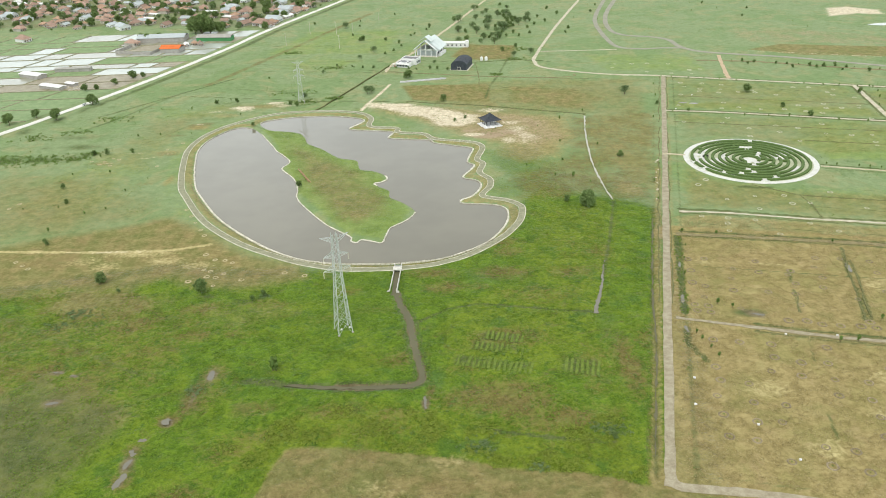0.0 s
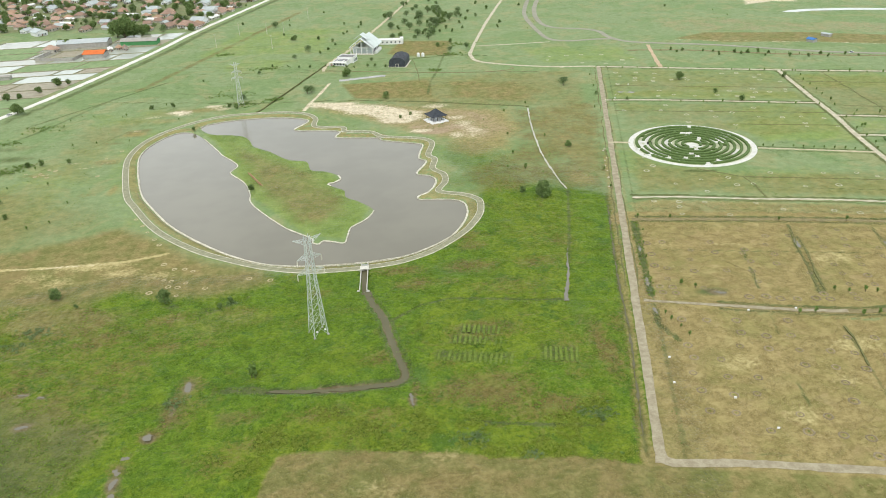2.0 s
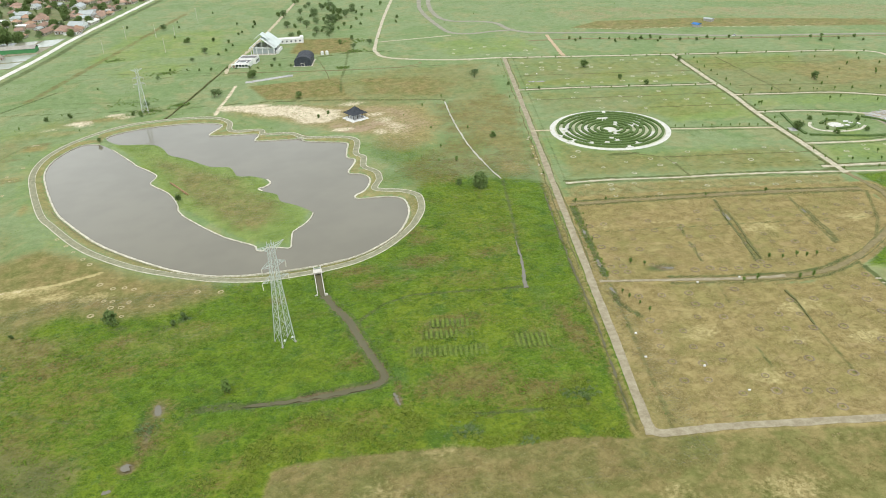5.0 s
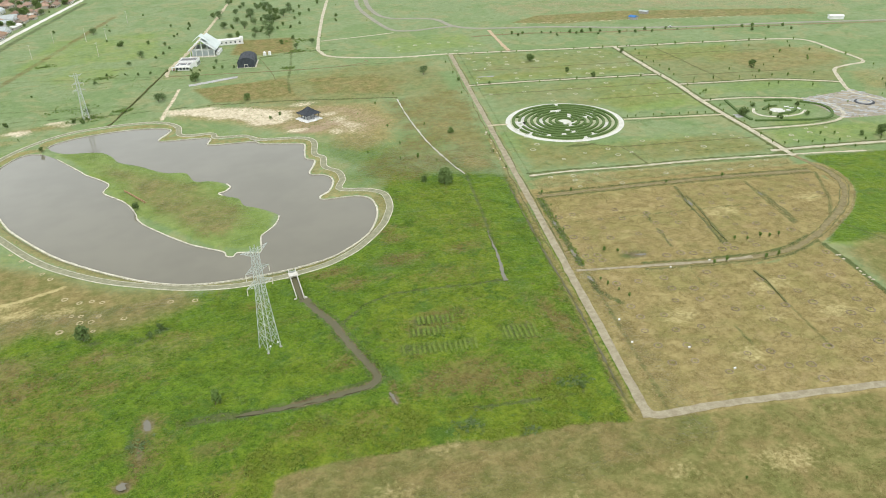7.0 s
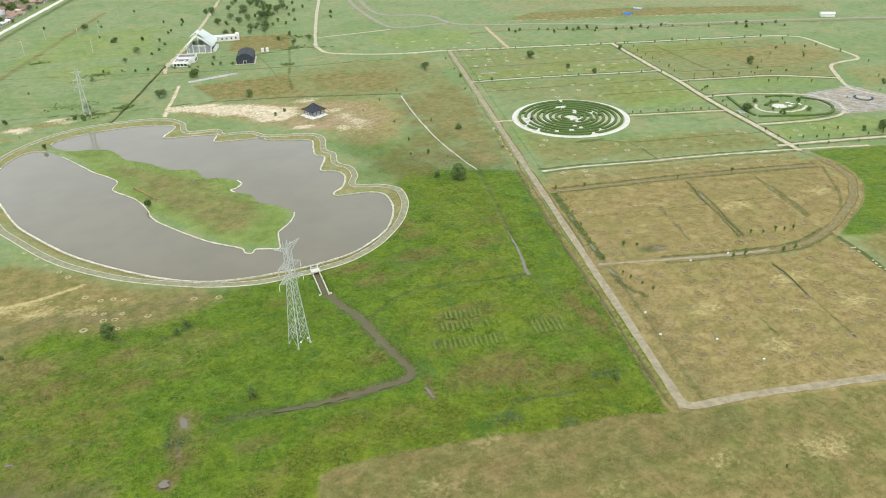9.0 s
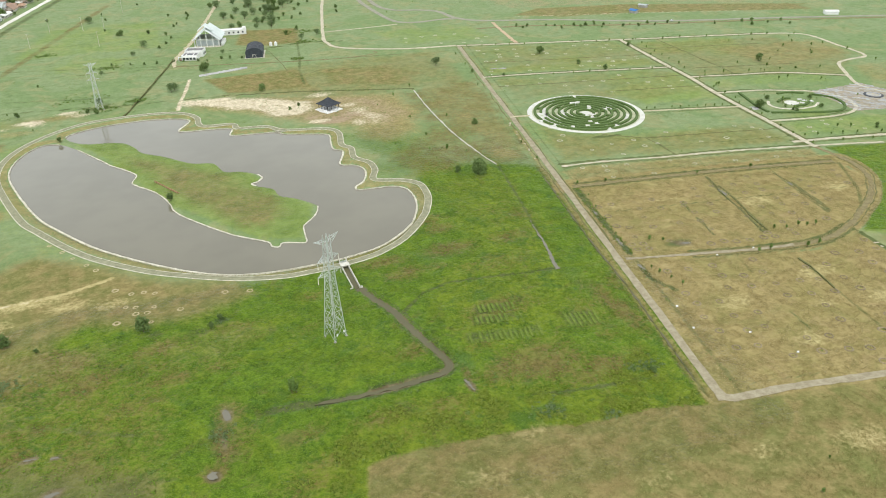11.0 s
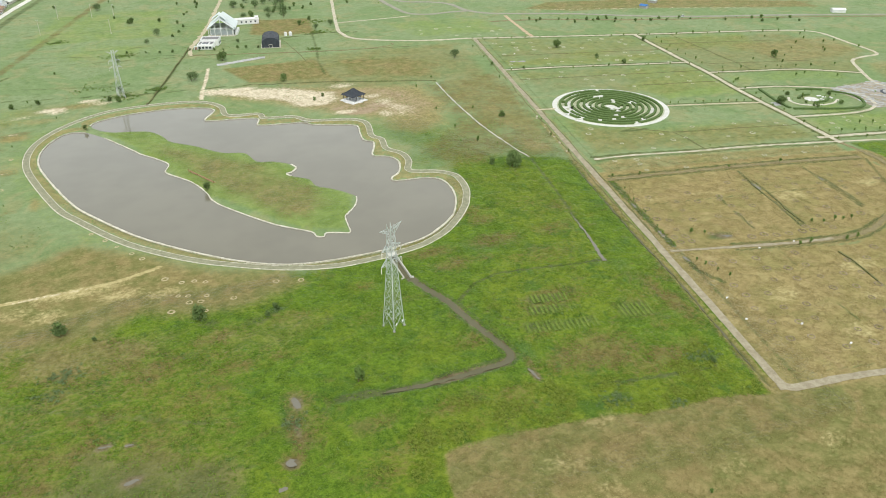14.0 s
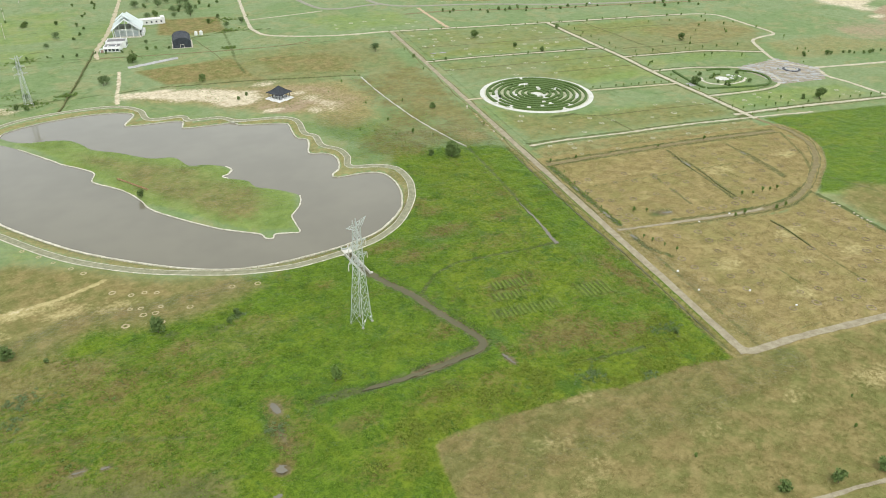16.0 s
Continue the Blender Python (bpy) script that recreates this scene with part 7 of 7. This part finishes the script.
rail()
for x, y in ((-88, 575), (-60, 570), (-42, 560), (-104, 520), (-50, 500), (-20, 640)):
    top = thing("utility_pole", "slim pale concrete pole standing in the meadow", "pole", "poles in the meadow", "", pose(x, y, 0))
    bm = bmesh.new()
    taper(bm, (0, 0, -0.4), (0, 0, 12), 0.2, 0.13, 8)
    part("shaft", bm, MAT_STONE, top)
    bm = bmesh.new()
    beam(bm, (-1.0, 0, 12.3), (1.0, 0, 12.3), 0.14)
    part("arm", bm, MAT_STEEL, top)
for k in range(22):  # pale stones beside the ditches
    a, b = (((150, 112), (166, 172)), ((233, -27), (227, -58)), ((137, -2), (131, 4)))[0 if k < 12 else (1 if k < 22 else 2)]
    p = np.array(a) + (np.array(b) - np.array(a)) * rng.uniform() + rng.uniform(-0.8, 0.8, 2)
    bm = bmesh.new()
    bmesh.ops.create_icosphere(bm, subdivisions=1, radius=1.0)
    for v in bm.verts:
        v.co = Vector((v.co.x * 0.8, v.co.y * 0.5, v.co.z * 0.25)) * (1 + 0.3 * noise.noise(v.co + Vector((k, 0, 0))))
    solo("boulder", bm, MAT_DUSTY, "flat pale boulder lying beside the ditch", "boulder", "boulders by the ditches", "", pose(p[0], p[1], 0.05, 0, 0, rng.uniform(0, 360)))


# ---- round garden and paved square ----
def garden():
    c = np.array((345.0, 122.0))
    solo("oval_plaza", disc(0.01, 4.5, 0.1, n=32), MAT_WHITE_PAVE, "pale round paved spot in the garden", "plaza", "", "", pose(346.5, 121.5, 0))
    line = smooth([(336, 131), (331, 125), (331, 118), (336, 113), (344, 110), (354, 110), (362, 114)], 1.5)
    solo("garden_path", ribbon(line, 0.9, -0.9, 0.07, 0.07, False, 0.2), MAT_STONE, "pale curved garden path", "footpath")
    for pts in ([(331, 152), (322, 128), (319, 114)], [(320, 112), (345, 100), (362, 96), (373, 104), (377, 116), (371, 128)], [(339, 126), (346, 129), (352, 128)],
                [(342, 115), (350, 114), (357, 117)], [(368, 132), (360, 138), (352, 139)]):
        ln = smooth(pts, 1.3)
        bm = ribbon(ln, 0.7, -0.7, 1.0, 1.0, False, 0.5)
        solo("hedge", bm, MAT_HEDGE, "low clipped hedge in the garden", "hedge", "garden hedges")
    for _ in range(26):
        a, q = rng.uniform(0, math.tau), rng.uniform(0.2, 0.95)
        stand((SEEDLINGS + SMALL[:1])[int(rng.integers(4))], c[0] + 24 * q * math.cos(a), c[1] + 20 * q * math.sin(a), rng.uniform(0, 360), rng.uniform(0.4, 0.8))
    for x, y in ((357, 121), (360, 118), (356, 124), (352, 118)):
        bm = bmesh.new()
        box(bm, -1.4, -0.7, -0.1, 1.4, 0.7, 0.5)
        bmesh.ops.bevel(bm, geom=bm.edges[:], offset=0.12, segments=2, affect="EDGES")
        solo("garden_bench", bm, MAT_WHITE, "white stone bench in the garden", "bench", "garden benches", "", pose(x, y, 0, 0, 0, rng.uniform(0, 180)))
    bm = bmesh.new()
    box(bm, -2, -3, -0.1, 2, 3, 0.12)
    solo("parking_pad", bm, MAT_SLAB, "small paved pad beside the lane", "slab", "", "", pose(317.5, 124, 0, 0, 0, -15))


garden()


def square():
    """The unfinished paved square: many strips of grey slabs with gaps, and a round basin."""
    corners = np.array(((377, 133), (421, 132), (426, 100), (406, 82), (370, 91)), float)
    bm = bmesh.new()
    f = bm.faces.new([bm.verts.new((x, y, 0.04)) for x, y in corners])
    f.normal_update()
    if f.normal.z < 0:
        f.normal_flip()
    solo("sand_bed", bm, simple("square_bed", (0.24, 0.21, 0.15), (0.44, 0.39, 0.30), 5, 0.5), "sandy bed of the unfinished square", "ground", "", "structure")
    strip_mesh = {}
    d = np.array((0.62, -0.785))
    n = np.array((0.785, 0.62))
    for i in range(-26, 27):
        for j in range(-8, 9):
            p = np.array((399, 110)) + n * i * 1.25 + d * (j * 5.4 + (i * 2.3) % 5.4)
            if rng.uniform() < 0.36 or not inside(np.array([p[0]]), np.array([p[1]]), corners)[0]:
                continue
            kind = int(rng.integers(3))
            mat = (MAT_SLAB, MAT_STONE_BLUE, MAT_WALL_GREY)[kind]
            key = (kind, int(rng.integers(2)))
            if key not in strip_mesh:
                b2 = bmesh.new()
                ln = (2.2, 4.6)[key[1]] / 2
                box(b2, -ln, -0.5, -0.1, ln, 0.5, 0.16)
                strip_mesh[key] = mesh_of("paving_strip", b2, mat)
            ob = new("paving_strip", strip_mesh[key])
            ob.matrix_basis = pose(p[0], p[1], 0, 0, 0, math.degrees(math.atan2(d[1], d[0])))
            tagged(ob, "grey paving strip laid on the sandy square", "paving slab", "paving strips of the square")
    basin = thing("round_basin", "round grey basin with a raised rim", "basin", "", "", pose(406, 109, 0))
    part("rim", disc(3.6, 4.6, 0.7, n=40), MAT_SLAB, basin)
    part("step", disc(4.6, 6.2, 0.25, n=40), MAT_ROOF_DARK, basin, "dark stone step")
    part("floor", disc(0.01, 3.6, 0.12, n=40), MAT_DIRT, basin)


square()


# ---- village side ----
def road_x(y):
    return float(np.interp(y, (190, 264.4, 312, 391.5, 513, 609.4, 792.7, 1000), (-300, -259, -236.7, -204, -162, -135, -72, 0)))


MAT_PADDY = [water_material("paddy_water", (0.38, 0.41, 0.35), 0.2, 0.1, 0.32), water_material("muddy_paddy_water", (0.31, 0.31, 0.24), 0.2, 0.1, 0.3),
             simple("rice_seedlings", (0.16, 0.25, 0.10), (0.28, 0.36, 0.18), 6, 0.6), simple("wet_mud", (0.24, 0.21, 0.14), (0.38, 0.34, 0.24), 5, 0.5, 0.5)]
bm_bund = bmesh.new()
ys = [292, 322, 350, 376, 400, 424, 448, 466, 494, 518, 546, 572, 606]
r9 = np.random.default_rng(14)
for y0, y1 in zip(ys, ys[1:]):
    off = 9.0
    while off < 250:
        wide_ = r9.uniform(20, 62)
        xa, xb = road_x(y0), road_x(y1)
        quad = [(xa - off - wide_ + 0.7, y0 + 0.6), (xa - off - 0.7, y0 + 0.6), (xb - off - 0.7, y1 - 0.6), (xb - off - wide_ + 0.7, y1 - 0.6)]
        pale = 0.5 if 440 < y0 < 530 else 0.34
        u = r9.uniform()
        k = 0 if u < pale else (1 if u < pale + 0.22 else (2 if u < 0.9 else 3))
        if y0 < 376:
            k = 2 if u < 0.8 else 1
        elif y0 < 424:
            k = 3 if off < 90 else (1 if u < 0.6 else 0)
        elif y0 > 510 and off > 110:
            k = 2 if u < 0.6 else (0 if u < 0.8 else 1)
        solo("paddy", sheet(quad, 0.10), MAT_PADDY[k], ("pale flooded rice paddy", "muddy flooded rice paddy", "rice paddy with green seedlings", "bare wet mud paddy")[k] + " between low bunds", "rice paddy", "rice paddies", "structure")
        bm2 = ribbon(np.array([quad[0], quad[3]]) - np.array((0.7, 0)), 0.55, -0.55, 0.45, 0.45)
        me_ = bpy.data.meshes.new("t")
        bm2.to_mesh(me_)
        bm2.free()
        bm_bund.from_mesh(me_)
        bpy.data.meshes.remove(me_)
        off += wide_
    bm2 = ribbon(np.array([(road_x(y0) - 8.5, y0), (road_x(y0) - 270, y0)]), 0.5, -0.5, 0.45, 0.45)
    me_ = bpy.data.meshes.new("t")
    bm2.to_mesh(me_)
    bm2.free()
    bm_bund.from_mesh(me_)
    bpy.data.meshes.remove(me_)
solo("paddy_bunds", bm_bund, simple("bund_grass", (0.20, 0.205, 0.115), (0.36, 0.34, 0.22), 3, 0.4), "low grassy mud bunds between the rice paddies", "bund", "", "structure")


def house(seed, w, d, tall, ridge, roof_mat, wall_mat, hip, label, porch=True):
    """A small village house with doors and windows on two sides."""
    r = np.random.default_rng(seed)
    top = thing("house", label, "house", "village houses")
    bm = bmesh.new()
    walls(bm, w, d, tall)
    if not hip:
        for y in (-d / 2, d / 2):
            f = bm.faces.new([bm.verts.new(p) for p in ((-w / 2, y, tall), (w / 2, y, tall), (0, y, ridge - 0.1))])
    part("wall", bm, wall_mat, top)
    bm = bmesh.new()
    if hip:
        o = 0.8
        lo = [bm.verts.new(p) for p in ((-w / 2 - o, -d / 2 - o, tall - 0.2), (w / 2 + o, -d / 2 - o, tall - 0.2), (w / 2 + o, d / 2 + o, tall - 0.2), (-w / 2 - o, d / 2 + o, tall - 0.2))]
        hi = [bm.verts.new((0, -d / 2 + w * 0.42, ridge)), bm.verts.new((0, d / 2 - w * 0.42, ridge))]
        bm.faces.new((lo[0], lo[1], hi[0])), bm.faces.new((lo[1], lo[2], hi[1], hi[0]))
        bm.faces.new((lo[2], lo[3], hi[1])), bm.faces.new((lo[3], lo[0], hi[0], hi[1])), bm.faces.new(lo[::-1])
        bmesh.ops.recalc_face_normals(bm, faces=bm.faces[:])
    else:
        gable(bm, w, d, tall, ridge, 0.7)
    rf = part("roof", bm, roof_mat, top)
    bm = bmesh.new()
    beam(bm, (0, -d / 2 + (w * 0.42 if hip else 0), ridge + 0.05), (0, d / 2 - (w * 0.42 if hip else 0), ridge + 0.05), 0.3)
    part("ridge_cap", bm, roof_mat, rf)
    bm = bmesh.new()
    box(bm, -0.5, -d / 2 - 0.06, 0, 0.5, -d / 2 + 0.02, 2.05)
    part("door", bm, MAT_WOOD, top, "brown door")
    for x in (-w * 0.3, w * 0.3):
        bm = bmesh.new()
        box(bm, x - 0.7, -d / 2 - 0.05, 0.9, x + 0.7, -d / 2 + 0.02, 2.1)
        part("window", bm, MAT_GLASS, top)
    for y in (-d * 0.25, d * 0.25):
        bm = bmesh.new()
        box(bm, w / 2 - 0.02, y - 0.6, 0.9, w / 2 + 0.05, y + 0.6, 2.1)
        part("window", bm, MAT_GLASS, top)
    if porch:
        bm = bmesh.new()
        box(bm, -w * 0.35, -d / 2 - 2.4, 2.5, w * 0.35, -d / 2 - 0.1, 2.65)
        pr = part("porch_roof", bm, roof_mat, top)
        for x in (-w * 0.33, w * 0.33):
            bm = bmesh.new()
            box(bm, x - 0.1, -d / 2 - 2.3, -0.2, x + 0.1, -d / 2 - 2.1, 2.5)
            part("porch_post", bm, wall_mat, pr)
    return top


HOUSES = [house(1, 9, 12, 3.4, 6.4, MAT_TILE_RED, MAT_WALL, True, "village house with a red-brown hipped tile roof"),
          house(2, 8, 13, 3.2, 6.0, MAT_TILE_RED, MAT_WALL, False, "village house with a red-brown gabled tile roof"),
          house(3, 10, 14, 3.6, 7.2, MAT_TILE_RED, MAT_WHITE, True, "white village house with a steep clay tile roof"),
          house(4, 8, 11, 3.0, 5.0, MAT_ROOF_GREY, MAT_WALL, False, "village house with a grey metal gable roof"),
          house(5, 12, 16, 4.2, 7.0, MAT_ROOF_GREY, MAT_WHITE, False, "large white house with a grey roof"),
          house(6, 9, 10, 3.2, 5.8, simple("pale_roof_tile", (0.42, 0.26, 0.17), (0.55, 0.38, 0.27), 2, 0.4, per=0.4), MAT_WALL, True, "village house with a faded orange tile roof"),
          house(7, 7, 18, 3.0, 4.2, MAT_WHITE, MAT_WALL, False, "long low shed with a bright white metal roof", False)]
spots = []
for i in range(34):
    for j in range(24):
        y = 612 + j * 15 + r9.uniform(-6, 6) + (i * 7) % 9
        x = road_x(y) - 16 - i * 15 + r9.uniform(-6, 6)
        # the front of the village draws back from the road side fields
        front = 640 + 0.05 * (-x - 200) if x < -235 else (615 if x > -190 else 628)
        if y < front or x < -620 or r9.uniform() < 0.44 or (x < -330 and y > 900 + (x + 330) * -0.1):
            continue
        spots.append((x, y))
pick = r9.choice(7, len(spots), p=(0.24, 0.2, 0.14, 0.12, 0.07, 0.16, 0.07))
used = set()
for (x, y), k in zip(spots, pick):
    m = pose(x, y, 0, 0, 0, (-20 + r9.uniform(-8, 8)) + (90 if r9.uniform() < 0.4 else 0))
    if k not in used:
        used.add(k)
        HOUSES[k].matrix_basis = m
    else:
        c_ = copy_thing(HOUSES[k], m)
        s_ = r9.uniform(0.62, 1.0)
        c_.scale = (s_, s_ * r9.uniform(0.9, 1.1), s_)
for _ in range(520):  # village trees
    y = r9.uniform(606, 960)
    x = road_x(y) - r9.uniform(9, 470)
    if x < -235 and y < 645:
        continue
    far_tree((BROAD + AIRY + SMALL)[int(r9.integers(8))], x, y, r9.uniform(0, 360), r9.uniform(0.6, 1.2))
copy_thing(HOUSES[2], pose(-392, 588, 0, 0, 0, 60))
copy_thing(HOUSES[4], pose(-305, 640, 0, 0, 0, 40))
copy_thing(HOUSES[0], pose(-264, 548, 0, 0, 0, 70))
for x, y, k in ((-206, 536, 6), (-199, 540, 5), (-192, 536, 1)):
    copy_thing(HOUSES[k], pose(x, y, 0, 0, 0, 20)).scale = (0.6, 0.6, 0.8)


def shed(x, y, turn, w, d, tall, roof_mat, wall_mat, label, slope=0.8):
    top = thing("shed", label, "shed", "", "", pose(x, y, 0, 0, 0, turn))
    bm = bmesh.new()
    walls(bm, w, d, tall)
    part("wall", bm, wall_mat, top)
    bm = bmesh.new()
    gable(bm, w, d, tall, tall + slope, 0.5)
    part("roof", bm, roof_mat, top)
    for k in range(max(2, int(d / 6))):
        bm = bmesh.new()
        y_ = -d / 2 + (k + 0.5) * d / max(2, int(d / 6))
        box(bm, w / 2 - 0.02, y_ - 0.8, 0.8, w / 2 + 0.05, y_ + 0.8, 2.0)
        part("opening", bm, MAT_GLASS, top)
    return top


shed(-213, 512, 84, 14, 19, 4.5, MAT_TILE_ORANGE, MAT_WALL_GREY, "workshop with a bright orange roof", 2.2)
shed(-238, 566, 90, 18, 48, 5, MAT_ROOF_GREY, MAT_WALL_GREY, "long warehouse with a blue-grey roof", 2.2)
shed(-183, 560, 82, 11, 36, 4.2, MAT_WALL_GREY, MAT_GREEN_PAINT, "long hall with green painted walls", 2.0)
shed(-281, 444, 90, 6, 31, 3.2, MAT_WALL_GREY, MAT_WALL_GREY, "low dark block-walled shed", 0.6)
shed(-309, 426, 62, 9, 24, 3.4, MAT_WHITE, MAT_WALL_GREY, "shed with a white metal roof among paddies", 0.9)
shed(-274, 384, 62, 7, 24, 3.0, MAT_WHITE, MAT_WALL_GREY, "open shed with a pale corrugated roof", 0.8)
shed(-262, 392, 62, 5, 10, 2.6, MAT_WHITE, MAT_WALL_GREY, "small shed with a white roof", 0.6)
for a, b in (((-268, 512), (-231, 500)), ((-231, 500), (-225, 530)), ((-268, 512), (-262, 540))):
    bm = ribbon(np.array((a, b), float), 0.15, -0.15, 2.8, 2.8)
    solo("compound_wall", bm, MAT_WALL_GREY, "raw grey block wall round a compound", "wall", "compound walls", "structure")
for k in range(22):  # timber heaps by the sheds
    bm = bmesh.new()
    box(bm, -1.6, -0.5, -0.1, 1.6, 0.5, 0.5)
    bmesh.ops.bevel(bm, geom=bm.edges[:], offset=0.1, segments=1, affect="EDGES")
    solo("timber_heap", bm, MAT_DIRT if k % 2 else MAT_WALL, "heap of weathered timber beside the sheds", "timber heap", "timber heaps", "",
         pose(-258 + r9.uniform(-9, 9), 384 + r9.uniform(-9, 9), 0.1, 0, 0, r9.uniform(0, 180)))
for x, y, s in ((-243, 372, 0.7), (-236, 377, 0.5), (-226, 392, 0.6), (-250, 300, 0.8), (-290, 300, 0.9), (-210, 414, 0.5)):
    stand(BROAD[int(r9.integers(3))], x, y, r9.uniform(0, 360), s)


def car(x, y, turn, mat, label):
    top = thing("car", label, "car", "", "", pose(x, y, 0.12, 0, 0, turn))
    bm = bmesh.new()
    box(bm, -0.85, -2.1, 0.3, 0.85, 2.1, 0.95)
    bmesh.ops.bevel(bm, geom=bm.edges[:], offset=0.12, segments=2, affect="EDGES")
    part("body", bm, mat, top)
    bm = bmesh.new()
    lo = [bm.verts.new(p) for p in ((-0.78, -1.6, 0.95), (0.78, -1.6, 0.95), (0.78, 1.1, 0.95), (-0.78, 1.1, 0.95))]
    hi = [bm.verts.new(p) for p in ((-0.62, -1.3, 1.5), (0.62, -1.3, 1.5), (0.62, 0.5, 1.5), (-0.62, 0.5, 1.5))]
    for i in range(4):
        bm.faces.new((lo[i], lo[(i + 1) % 4], hi[(i + 1) % 4], hi[i]))
    part("windows", bm, MAT_GLASS, top, "dark car windows")
    bm = bmesh.new()
    box(bm, -0.64, -1.32, 1.5, 0.64, 0.52, 1.56)
    part("roof", bm, mat, top)
    for sx in (-0.8, 0.8):
        for sy in (-1.3, 1.3):
            bm = bmesh.new()
            taper(bm, (sx - 0.1, sy, 0.32), (sx + 0.1, sy, 0.32), 0.32, 0.32, 12)
            part("wheel", bm, MAT_ROOF_DARK, top, "black tyre")


car(-227, 330, -25, MAT_WHITE, "white car parked beside the village road")
car(433, 346, -60, MAT_WHITE, "white car standing on the park edge road")

# ---- far side of the asphalt road ----
shed(425, 392, 20, 5, 7, 2.8, MAT_BLUE, MAT_WALL_GREY, "hut with a blue tarpaulin roof", 1.0)
shed(582, 300, 60, 7, 12, 3.0, MAT_WHITE, MAT_WHITE, "white site hut beside the road", 0.8)
shed(449, 409, 30, 5, 8, 2.6, MAT_ROOF_GREY, MAT_WALL_GREY, "small grey hut beside the road", 0.6)
solo("quarry_pond", sheet([(469, 524), (482, 519), (500, 521), (540, 512), (590, 498), (592, 504), (545, 524), (500, 532), (480, 531)], 0.1), MAT_PADDY[0], "pale flooded pit beyond the road", "pond", "", "structure")

join_woods()
